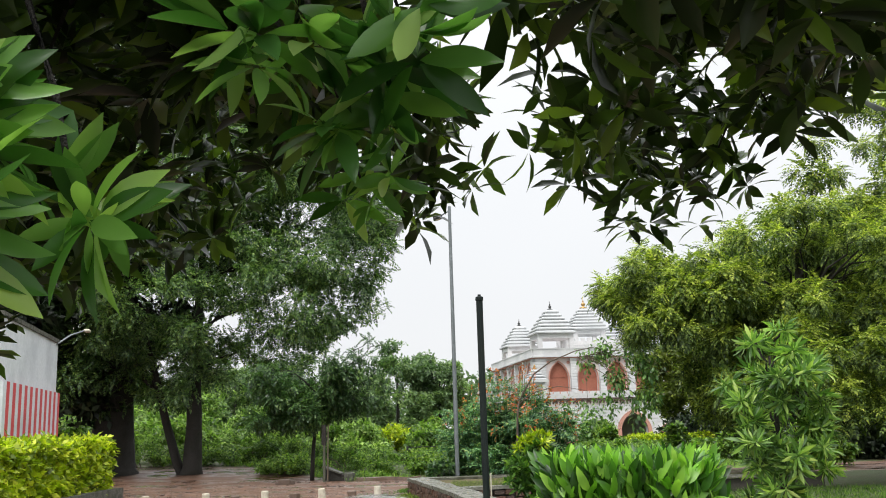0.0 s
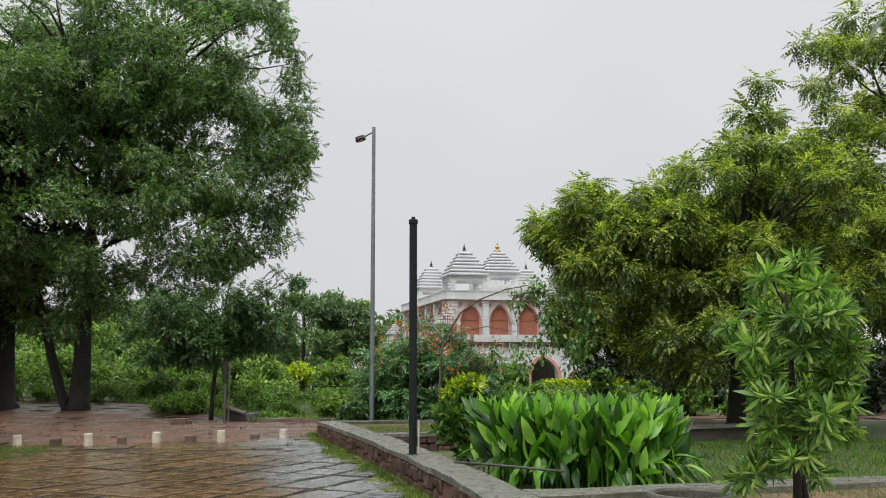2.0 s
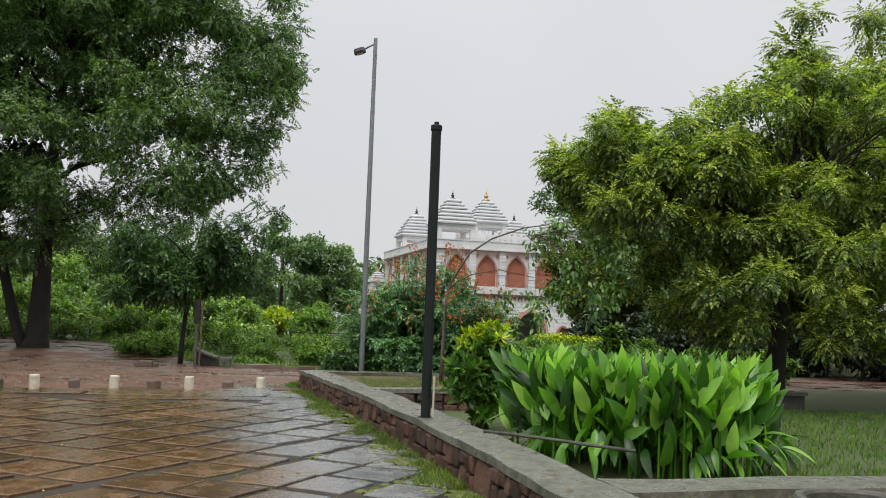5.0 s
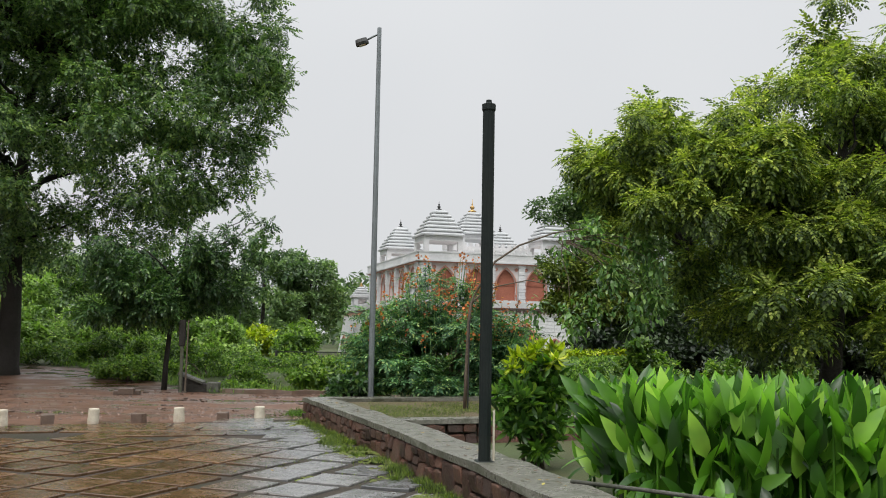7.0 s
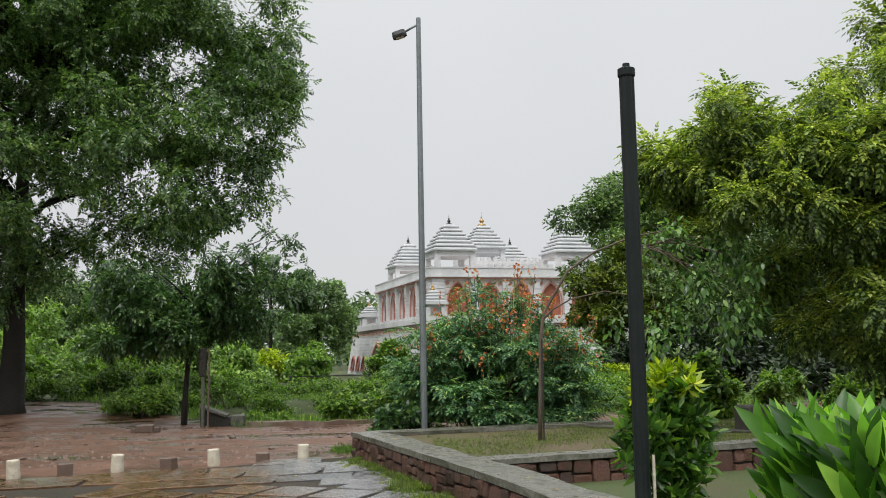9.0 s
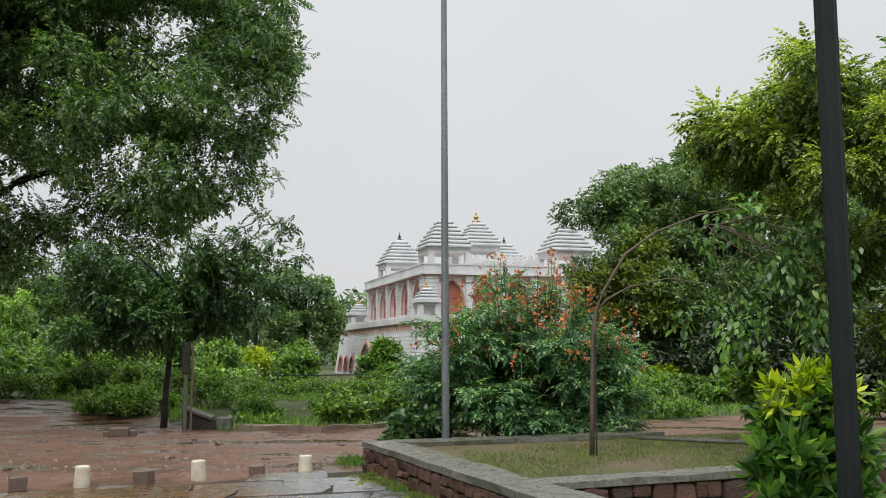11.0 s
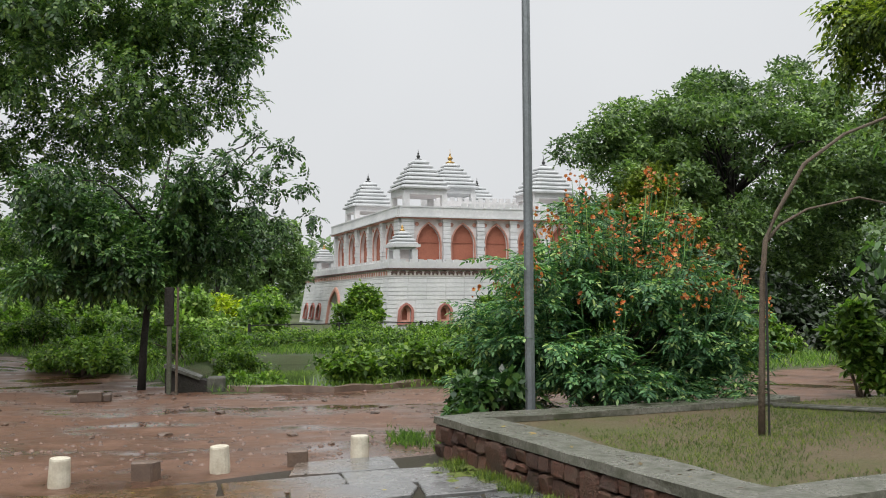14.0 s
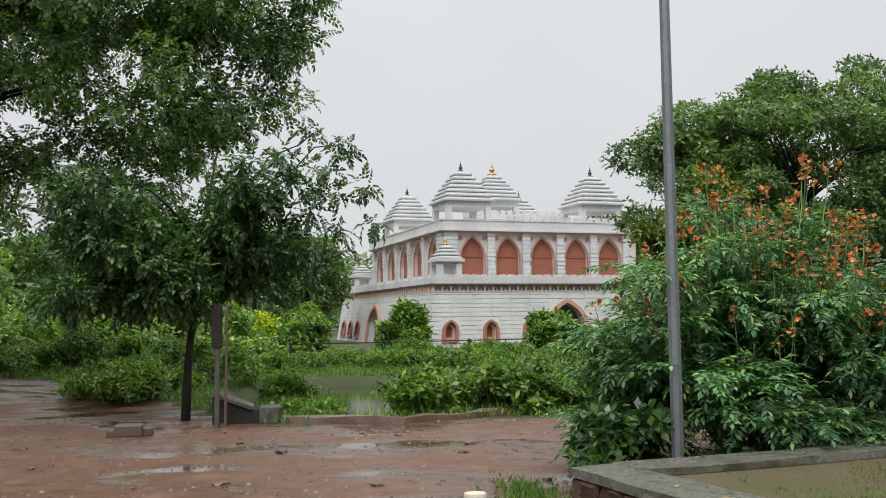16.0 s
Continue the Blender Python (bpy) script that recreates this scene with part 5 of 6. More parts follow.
heads = [(a[0] + fr.uniform(-0.25, 0.25), a[1] - 0.2 + fr.uniform(-0.25, 0.1), a[2] + fr.uniform(0.3, 0.62)) for a, r in fr.choices(tops, weights=[0.4 + max(0, q[0][2] - 1.0) + 0.4 * max(0, q[0][0]) for q in tops], k=230)]
bm = bmesh.new()
for h in heads:
    tube(bm, [(h[0] * 0.9, h[1] * 0.9, h[2] - 0.6), (h[0] * 0.97, h[1], h[2] - 0.25), h], [0.008, 0.006, 0.003], 4)
part("flower_stem", bm, L_PEACOCK, shrub, kind="stuff")
p, ax, up = in_clumps(R, [(h, (0.075, 0.075, 0.15)) for h in heads], 7, shell=0.3, droop=-0.4, wild=0.6)
T_PETAL = t_join([t_move(t_blade(0.035, 0.028, 1, 0.1), pose(0, 0, 0, 20, 0, a)) for a in (0, 72, 144, 216, 288)])
part("blossom", scatter("blossom", T_PETAL, p, frames_for(ax, up, R), R.uniform(0.6, 1.2, len(p))), L_FLOWER, shrub, "orange flower clusters", kind="stuff")

# canna bed
def canna_bed():
    t = thing("canna_bed", "dense clump of tall bright green canna leaves", "plants", (3.32, 13.35, 0.05))
    leaf = t_blade(0.37, 0.128, 5, 0.26, 0.35, 0.42)
    rng = np.random.default_rng(71)
    n = 1900
    pts = np.zeros((n, 3))
    a, r = rng.uniform(0, 2 * np.pi, n), np.sqrt(rng.random(n))
    pts[:, 0], pts[:, 1] = 1.32 * r * np.cos(a), 1.35 * r * np.sin(a)
    pts[:, 0], pts[:, 1] = pts[:, 0] * 1.0 - 0.1 * pts[:, 1], pts[:, 1] - 0.2 * pts[:, 0]
    pts[:, 2] = 0.12 + 0.82 * rng.random(n) ** 0.65
    lean = np.stack([np.cos(a) * r * 0.4, np.sin(a) * r * 0.4, np.zeros(n)], 1) + rng.normal(size=(n, 3)) * 0.33
    lean[:, 2] = 1.0
    low = rng.random(n) < 0.2
    lean[low] += rng.normal(size=(low.sum(), 3)) * np.array([0.9, 0.9, 0.1])
    up = rng.normal(size=(n, 3)) + np.array([-0.3, -1.0, 0.2])
    part("leaves", scatter("leaves", leaf, pts, frames_for(lean, up, rng), rng.uniform(0.75, 1.15, n)), L_CANNA, t)
    # older leaves that bend down round the foot
    k = 70
    a2 = rng.uniform(-2.9, 0.3, k)
    p2 = np.stack([1.36 * np.cos(a2) + rng.normal(size=k) * 0.12, 1.3 * np.sin(a2) - 0.3 * np.cos(a2) + rng.normal(size=k) * 0.12, rng.uniform(0.22, 0.5, k)], 1)
    ax2 = np.stack([np.cos(a2), np.sin(a2), rng.uniform(-0.6, 0.2, k)], 1) + rng.normal(size=(k, 3)) * 0.35
    up2 = np.array([0, 0, 1.0]) + rng.normal(size=(k, 3)) * 0.25
    part("old_leaves", scatter("old_leaves", t_blade(0.36, 0.10, 5, 0.5, 0.3, 0.42), p2, frames_for(ax2, up2, rng), rng.uniform(0.6, 1.05, k)), L_CANNA, t)
    bm = bmesh.new()
    for i in range(0, n, 9):
        q = Vector(pts[i])
        tube(bm, [(q.x, q.y, -0.02), (q.x, q.y, q.z + 0.1)], [0.014, 0.01], 4)
    part("stalk", bm, L_CANNA, t, kind="stuff")


canna_bed()

# shrub with lime-coloured shoots at the canna's edge
bush("croton_shrub", "leafy shrub with lime-yellow young shoots", (2.0, 16.2, 0.05), (0.36, 0.38, 1.45), 0.18, 28, 15, T_BROADWHORL, L_CROTON, 81, 7, "", 0.7, (0.7, 1.1))


# its young shoots
sh_cl = [((1.8 + x, 14.5 + y, z), (0.08, 0.08, 0.08)) for x, y, z in ((-0.1, -0.1, 1.36), (0.15, -0.2, 1.28), (0.25, 0.1, 1.4), (-0.3, -0.05, 1.2), (0.05, 0.2, 1.42), (-0.2, 0.15, 1.3))]
croton = next(o for o in bpy.data.objects if o.name == "croton_shrub")
m3 = crown("young_shoot", R, [((a[0] - 1.8, a[1] - 14.5, a[2]), r) for a, r in sh_cl], 3, T_BROADWHORL, (0.6, 0.9), shell=0.2, droop=-0.8, wild=0.3)
part("young_shoot", m3, L_LIME, croton, "lime-yellow young shoots")


# small tree with whorled leaves
def whorl_tree(loc, height, seed, label):
    rng = random.Random(seed)
    cl = dome_clumps(seed, 52, (0.05, 0, height * 0.56), (0.62, 0.62, height * 0.48), 0.12, 0.6, -0.95, 0.4)
    me2 = crown("crown", R, cl, 4, T_NARROW, (0.75, 1.2), shell=0.3, droop=-0.15, wild=0.5)
    return tree("whorled_leaf_tree", label, loc, [[(0, 0, -0.05), (0.02, 0, 0.4), (0.03, 0.02, 1.0), (0, 0, height * 0.9)], [(0.14, 0.0, -0.05), (0.08, 0.02, 0.35), (0.03, 0.02, 0.8)]], [[0.045, 0.037, 0.03, 0.012], [0.034, 0.03, 0.02]],
                [(0.02, 0, 0.5), (0.03, 0.02, 0.9), (0.01, 0.01, 1.3), (0, 0, height * 0.8)], cl, me2, L_PLUM, M_BARK, seed, 0.02)


whorl_tree((4.22, 8.05, 0.30), 2.25, 91, "small tree with whorls of narrow bright green leaves")


# arching sapling on the raised lawn
def build_sapling():
    t = thing("arching_sapling", "thin arching sapling with drooping leafy shoots tied to a rod", "sapling", (1.75, 21.34, 0.33))
    bm = bmesh.new()
    tube(bm, [(0, 0, -0.05), (0.02, 0, 0.6), (0.05, 0, 1.5), (0.09, 0, 1.86), (0.2, -0.01, 2.1), (0.5, -0.02, 2.59), (0.93, -0.03, 2.89), (1.55, -0.02, 3.13), (2.05, 0.0, 3.22), (2.5, 0.0, 3.0)], [0.035, 0.032, 0.028, 0.025, 0.023, 0.02, 0.017, 0.014, 0.010, 0.005], 7)
    tube(bm, [(0.08, 0, 1.82), (0.25, 0.02, 2.0), (0.55, 0.03, 2.16), (1.1, 0.02, 2.28), (1.8, 0.0, 2.15)], [0.018, 0.016, 0.013, 0.011, 0.005], 6)
    part("stem", bm, M_BARK2, t, smooth=True)
    bm = bmesh.new()
    tube(bm, [(0.05, -0.05, -0.1), (0.06, -0.05, 1.55)], [0.012, 0.012], 6)
    part("support_rod", bm, M_DARKMETAL, t, "black steel support rod")
    rs = random.Random(15)
    cl = [((1.9, 0, 3.05), (0.25, 0.2, 0.2)), ((1.25, 0, 1.75), (0.2, 0.2, 0.35))]
    for i in range(26):
        x = rs.uniform(1.75, 3.4)
        cl.append(((x, rs.uniform(-0.5, 0.5), rs.uniform(1.4, 3.35 - 0.35 * abs(x - 2.4))), (0.28, 0.25, 0.34)))
    part("foliage", crown("foliage", R, cl, 52, t_blade(0.145, 0.07, 3, 0.2), (0.6, 1.1), shell=0.1, droop=0.9, wild=0.6), L_SAPLING, t)
    bm = bmesh.new()
    for q, r in cl[2::2]:
        tube(bm, limb_points((1.6 + 0.3 * rs.random(), 0, 3.0), q, rs, 5), [0.010, 0.009, 0.008, 0.007, 0.005, 0.003], 5)
    part("shoot", bm, M_BARK2, t, smooth=True, kind="stuff")


build_sapling()


# ---- mango canopy above the path's start ----
def mango_canopy():
    rng = random.Random(99)
    nr = np.random.default_rng(99)
    base = Vector((-3.2, -3.6, 0.0))
    cl = []
    for i in range(1750):
        x = rng.uniform(-5.0, 4.6)
        y = rng.uniform(-1.2, 2.0 + 1.4 * max(0.0, min(1.0, (0.3 - x) / 2)))
        if x > 2.6 and rng.random() < 0.4:
            continue
        # the canopy's underside rises away from the open gap
        low = 2.5 + 0.22 * noise.noise(Vector((x * 1.1, y * 1.1, 2))) + max(0.0, min(1.5, 1.0 * (x - 2.35)))
        low = max(low, 1.72 + 0.34 * (y + 0.36)) - 0.3 * max(0.0, min(1.0, -0.2 - x))
        if y > 0.9 and 0.1 < x < 0.95:
            low += 0.3
        if x > 1.7:
            low += 0.1
        gap = math.exp(-((x - 1.33 - 0.1 * (y - 0.94)) / (0.33 if y > 0.7 else 0.2)) ** 4)
        z = low + rng.random() ** 1.3 * 1.7 + gap * 0.35
        if y < -0.6 and abs(x - 1.2) < 1.4:
            z += 0.35
        if rng.random() < gap * 1.25 - 0.1:
            continue
        cl.append(((x, y, z), (0.2, 0.2, 0.16)))
    pts, ax, up = in_clumps(nr, cl, 5, shell=0.2, droop=0.75, wild=0.7)
    near = [((0.69, -1.1, 1.92), (0.05, 0.06, 0.05)), ((0.69, -1.09, 2.02), (0.05, 0.06, 0.05)), ((0.66, -1.12, 2.06), (0.05, 0.06, 0.04)), ((0.95, 0.4, 2.36), (0.14, 0.14, 0.1)),
            ((0.98, -0.68, 2.31), (0.12, 0.12, 0.1)), ((1.05, -0.56, 2.24), (0.12, 0.12, 0.1)), ((1.12, -0.54, 2.24), (0.10, 0.12, 0.08)), ((1.18, -0.67, 2.3), (0.12, 0.12, 0.1)), ((0.7, -0.78, 2.0), (0.08, 0.10, 0.06))]
    p2, a2, u2 = in_clumps(nr, near, 3, shell=0.2, droop=0.1, wild=0.6)
    t = thing("mango_tree", "mango tree with low dark hanging leaves over the path", "tree", tuple(base))
    off = np.array(base)
    bm = bmesh.new()
    tube(bm, [(0, 0, -0.1), (0.05, 0, 0.5), (0.2, 0.1, 1.6), (0.5, 0.3, 2.7), (1.0, 0.8, 3.8), (1.6, 1.4, 5.0)], [0.42, 0.3, 0.26, 0.22, 0.16, 0.05], 12)
    forks = [(0.5, 0.3, 2.7), (0.75, 0.55, 3.3), (1.0, 0.8, 3.8)]
    for i in range(0, len(cl), 14):
        cc = Vector(cl[i][0]) - base
        f = rng.choice(forks)
        q = limb_points(f, cc + Vector((0, 0, 0.15)), rng, 7, 0.05)
        tube(bm, q, [0.04 * (1 - 0.9 * j / 7) for j in range(8)], 5)
    for i in range(0, len(cl), 2):
        cc = Vector(cl[i][0]) - base
        e2 = cc + Vector((rng.uniform(-0.4, 0.4), rng.uniform(-0.4, 0.4), rng.uniform(0.2, 0.5)))
        tube(bm, limb_points(e2, cc, rng, 4, 0.12), [0.009, 0.008, 0.007, 0.006, 0.004], 4)
    part("trunk", bm, M_BARK, t, smooth=True)
    part("crown", scatter("crown", T_MANGO, pts - off, frames_for(ax, up, nr), nr.uniform(0.75, 1.2, len(pts))), L_MANGO, t)
    part("low_sprays", scatter("low_sprays", T_MANGO_NEAR, p2 - off, frames_for(a2, u2, nr), nr.uniform(0.6, 0.95, len(p2))), L_MANGO_LIT_YOUNG, t, "light green young leaves, coloured as if lit")
    bm = bmesh.new()
    for a, r in near:
        bm = bmesh.new()
        q = Vector(a) - base
        tube(bm, limb_points(q + Vector((-0.25, 0.1, 0.75)), q, rng, 5, 0.06), [0.012, 0.011, 0.010, 0.008, 0.006, 0.004], 5)
        part("twig", bm, M_BARK, t, smooth=True)


mango_canopy()


# ---- paving slabs ----
E1 = Vector((math.cos(radians(-27)), math.sin(radians(-27)), 0))
E2 = Vector((-E1.y, E1.x, 0))
P1, P2, S1, S2 = 0.725, 0.80, 0.62, 0.70


def paved(x, y):
    if not (planter_x(y) + 0.35 < x < wall_x(y) - 0.12):
        return False
    return y < 22.6 + 0.46 * (x + 1.6) if x < -1.6 else y < 22.75


def build_slabs():
    rng = random.Random(12)
    kinds = []
    for i in range(14):
        bm = bmesh.new()
        h1, h2 = S1 / 2 * rng.uniform(0.88, 1.06), S2 / 2 * rng.uniform(0.88, 1.06)
        pts = []
        for a, b in ((-1, -1), (0.0, -1), (1, -1), (1, 0.1), (1, 1), (-0.1, 1), (-1, 1), (-1, 0)):
            pts.append((a * h1 + rng.uniform(-0.018, 0.018), b * h2 + rng.uniform(-0.018, 0.018)))
        ring_stack(bm, [[(x, y, -0.05) for x, y in pts], [(x, y, 0.012) for x, y in pts], [(x * 0.975, y * 0.975, 0.02) for x, y in pts]])
        me = mesh_of(bm, "slab")
        me.materials.append(M_SLAB)
        kinds.append(me)
    cells = []
    for i in range(-40, 40):
        for j in range(-30, 45):
            c = Vector((0.33, 9.0, 0)) + E1 * (P1 * (i + 0.06 * rng.uniform(-1, 1))) + E2 * (P2 * (j + 0.05 * rng.uniform(-1, 1)))
            if 1.5 < c.y < 19.6 and paved(c.x, c.y):
                cells.append(c)
    cells.sort(key=lambda c: (c.y < 4.2) * 100 + abs(c.x + 0.2) + 0.12 * abs(c.y - 12))
    # broad uneven flags along the far edge
    for i in range(-14, 8):
        for j in range(5):
            x, y = 1.06 * i + 0.5 * (j % 2) + rng.uniform(-0.04, 0.04), 20.15 + 0.2 * i + 0.66 * j
            if y < 19.95 or not paved(min(x, -1.0), y - 0.15) or x > wall_x(y) + 0.1:
                continue
            bm = bmesh.new()
            pts = [(x + a * 0.51 + rng.uniform(-0.07, 0.07), y + 0.18 * a * 0.53 + b * 0.305 + rng.uniform(-0.045, 0.045)) for a, b in ((-1, -1), (0, -1.05), (1, -1), (1.05, 0.1), (1, 1), (0.1, 1.05), (-1, 1))]
            pts = [(min(p, wall_x(q) - 0.05), q) for p, q in pts]
            z = rng.uniform(-0.005, 0.005)
            ring_stack(bm, [[(p, q, -0.05) for p, q in pts], [(p, q, 0.014 + z) for p, q in pts], [(x + (p - x) * 0.98, y + (q - y) * 0.97, 0.021 + z) for p, q in pts]])
            part("flagstone", bm, M_SLAB, pavement)
    joined = []
    for k, c in enumerate(cells):
        m = pose(c.x, c.y, rng.uniform(-0.006, 0.006), rng.uniform(-0.7, 0.7), rng.uniform(-0.7, 0.7), -27 + rng.uniform(-2.2, 2.2))
        if k < 270:
            part("slab", rng.choice(kinds), None, pavement, at=m)
        else:
            joined.append((rng.choice(kinds), m))
    if joined:
        bm = bmesh.new()
        for me, m in joined:
            a = len(bm.verts)
            bm.from_mesh(me)
            bm.verts.ensure_lookup_table()
            for v in bm.verts[a:]:
                v.co = m @ v.co
        part("outer_slabs", bm, M_SLAB, pavement, kind="stuff")


build_slabs()


# ---- grass ----
def grass(name, label, places, mat, size, parent=None, tilt=0.25):
    p = np.array(places)
    up = np.zeros((len(p), 3))
    up[:, 2] = 1
    a = R.uniform(0, 2 * np.pi, len(p))
    ax = np.stack([np.cos(a), np.sin(a), R.normal(size=len(p)) * tilt], 1)
    me2 = scatter(name, T_GRASSTUFT, p, frames_for(ax, up + R.normal(size=p.shape) * 0.15, R), R.uniform(*size, len(p)))
    me2.materials.append(mat)
    return tagged(new(name, me2), label, "grass", kind="stuff")


rng4 = random.Random(44)
spots = []
# along the foot of the low wall
for i in range(4200):
    y = rng4.uniform(1.0, 22.5)
    d = abs(rng4.gauss(0, 0.4)) + 0.02
    thick = 1.3 * noise.noise(Vector((y * 1.4, d, 5))) + 0.15 - d * 0.6 - 0.45 * (y > 9.5)
    if rng4.random() < thick + 0.3:
        spots.append((wall_x(y) - d, y, 0.0))
grass("wall_foot_grass", "bright grass along the foot of the low wall", spots, L_MOSS, (0.2, 0.5))
spots = []
for i in range(95):
    y = 1.5 + 20.8 * rng4.random() ** 1.3
    d = rng4.choice((0.06, 0.08, 0.1, 0.12, 0.3)) + rng4.random() * 0.08
    w = rng4.uniform(0.05, 0.13)
    for k in range(int(80 * w / 0.09)):
        spots.append((wall_x(y) - max(0.03, d + rng4.gauss(0, w * 0.7)), y + rng4.gauss(0, w), 0.0))
grass("grass_tufts", "fluffy bright green grass tufts against the low wall", spots, L_MOSS, (0.4, 1.0))
# between the slabs, thicker towards the wall
spots = []
for i in range(34000):
    y = rng4.uniform(2.5, 19.5)
    x = wall_x(y) - rng4.random() ** 2.0 * 7.5
    q = Vector((x - 0.33, y - 9.0, 0))
    a, b = q.dot(E1) / P1, q.dot(E2) / P2
    fa, fb = abs(a - round(a)), abs(b - round(b))
    if fa * P1 < S1 / 2 - 0.02 and fb * P2 < S2 / 2 - 0.02:
        continue
    near = math.exp(-(wall_x(y) - x) / 1.5) * (1.6 if y < 9.5 else 0.6 if y < 14 else 0.2) - 0.05 + 0.6 * noise.noise(Vector((x * 0.8, y * 0.8, 1)))
    if rng4.random() < near:
        spots.append((x, y, -0.004))
grass("joint_grass", "short moss and grass in the joints between slabs", spots, L_MOSS, (0.2, 0.5))
# moss pads
pad_v = np.array([(math.cos(k * math.pi / 4), math.sin(k * math.pi / 4), 0.0) for k in range(8)] + [(0.6 * math.cos(k * math.pi / 2 + 0.4), 0.6 * math.sin(k * math.pi / 2 + 0.4), 0.2) for k in range(4)])
pad_f = np.array([(8, 9, 10, 11), (0, 1, 8, 11), (1, 2, 9, 8), (2, 3, 9, 9), (3, 4, 10, 9), (4, 5, 10, 10), (5, 6, 11, 10), (6, 7, 11, 11), (7, 0, 11, 11)])
pad_f = np.array([q for q in pad_f if len(set(q)) == 4])
pr = np.random.default_rng(66)
pads = []
for i in range(21000):
    y = rng4.uniform(2.0, 22.4)
    d = rng4.random() ** 2.2 * 3.2 + 0.01
    x = wall_x(y) - d
    q = Vector((x - 0.33, y - 9.0, 0))
    a, b = q.dot(E1) / P1, q.dot(E2) / P2
    on = abs(a - round(a)) * P1 < S1 / 2 - 0.03 and abs(b - round(b)) * P2 < S2 / 2 - 0.03
    patch = noise.noise(Vector((x * 1.3, y * 1.3, 8)))
    if (on or y > 19.5) and (d > 0.5 or patch < -0.05):
        continue
    if patch + (0.85 if y < 9.5 else 0.4 if y < 14 else 0.2) - d * 0.42 > rng4.random():
        pads.append((x, y, -0.004 if not on else 0.016))
pa = pr.uniform(0, 6.28, len(pads))
pt = np.zeros((len(pads), 3, 3))
pt[:, 0, 0], pt[:, 0, 1], pt[:, 1, 0], pt[:, 1, 1], pt[:, 2, 2] = np.cos(pa), -np.sin(pa) * 0.7, np.sin(pa), np.cos(pa) * 0.7, 1
me = scatter("moss", (pad_v, pad_f), np.array(pads), pt, pr.uniform(0.03, 0.085, len(pads)))
me.materials.append(M_MOSS)
tagged(new("moss", me), "low green moss along the wall foot and slab joints", "moss", kind="stuff")
# lawn and thin bed grass
spots = []
for i in range(32000):
    x, y = rng4.uniform(0.1, 7.0), rng4.uniform(18.8, 24.4)
    if x > wall_x(min(y, 22.9)) + 0.55 and y > 18.9 + 0.3 * (x - 2.45) and y < 23.0 + 0.22 * x and rng4.random() < 0.6 + 1.5 * noise.noise(Vector((x * 0.8, y * 0.8, 9))) + 0.1 * (x - 1):
        spots.append((x, y, 0.335))
for i in range(24000):
    x, y = rng4.uniform(2.6, 7.5), rng4.uniform(2.5, 10.6)
    if x > wall_x(y) + 0.55 and y < 9.6 + 0.23 * (x - 2.28) and rng4.random() < 0.4 + 1.6 * noise.noise(Vector((x * 0.9, y * 0.9, 4))) + 0.2 * (x - 3):
        spots.append((x, y, 0.34))
grass("bed_grass", "thin uneven grass on the raised beds", spots, L_LAWN, (0.14, 0.5))
spots = []
for i in range(9000):
    x, y = rng4.uniform(4.6, 14), rng4.uniform(12.0, 20.5)
    if y > 11.6 + 0.23 * (x - 5) and y < 19.3 + 0.3 * (x - 4):
        spots.append((x, y, 0.06))
for i in range(260):
    spots.append((-1.2 + rng4.gauss(0, 0.16), 24.1 + rng4.gauss(0, 0.3), -0.02))
grass("verge_grass", "lush green grass on the verge", spots, L_GRASS, (0.5, 1.2))
spots = []
for i in range(26000):
    x, y = rng4.uniform(-11, 13), rng4.uniform(30.5, 58)
    d = math.hypot((x - POND[0]) / POND[2], (y - POND[1]) / POND[3])
    if d > 1.1 and not is_mud(x, y):
        spots.append((x, y, ground_z(x, y) - 0.03))
grass("bank_grass", "tall green weeds and grass round the pond", spots, L_BUSH, (1.0, 2.6))
spots = []
for i in range(12000):
    y = rng4.uniform(9.0, 21)
    d = abs(rng4.gauss(0, 0.9))
    if rng4.random() < 0.9 - d * 0.35 + 0.5 * noise.noise(Vector((d, y * 0.7, 5))):
        spots.append((planter_x(y) + 0.05 + d, y, 0.0))
grass("planter_grass", "bright grass spreading from the hedge planter", spots, L_GRASS, (0.3, 0.85))


# ---- loose things on the beds ----
def build_ring():
    bm = bmesh.new()
    n = 40
    prof = [(0.35, -0.1), (0.405, -0.1), (0.412, 0.20), (0.40, 0.222), (0.355, 0.222), (0.34, 0.20), (0.34, -0.1)]
    rings = [[(r * math.cos(2 * math.pi * i / n), r * math.sin(2 * math.pi * i / n), z) for r, z in prof] for i in range(n)]
    vs = [[bm.verts.new(p) for p in r] for r in rings]
    for i in range(n):
        a, b = vs[i], vs[(i + 1) % n]
        for k in range(len(prof)):
            bm.faces.new((a[k], b[k], b[(k + 1) % len(prof)], a[(k + 1) % len(prof)]))
    tagged(part("well_ring", bm, M_CONCRETE, at=pose(3.60, 8.92, 0.30)), "low round concrete ring lying on the soil", "concrete ring")


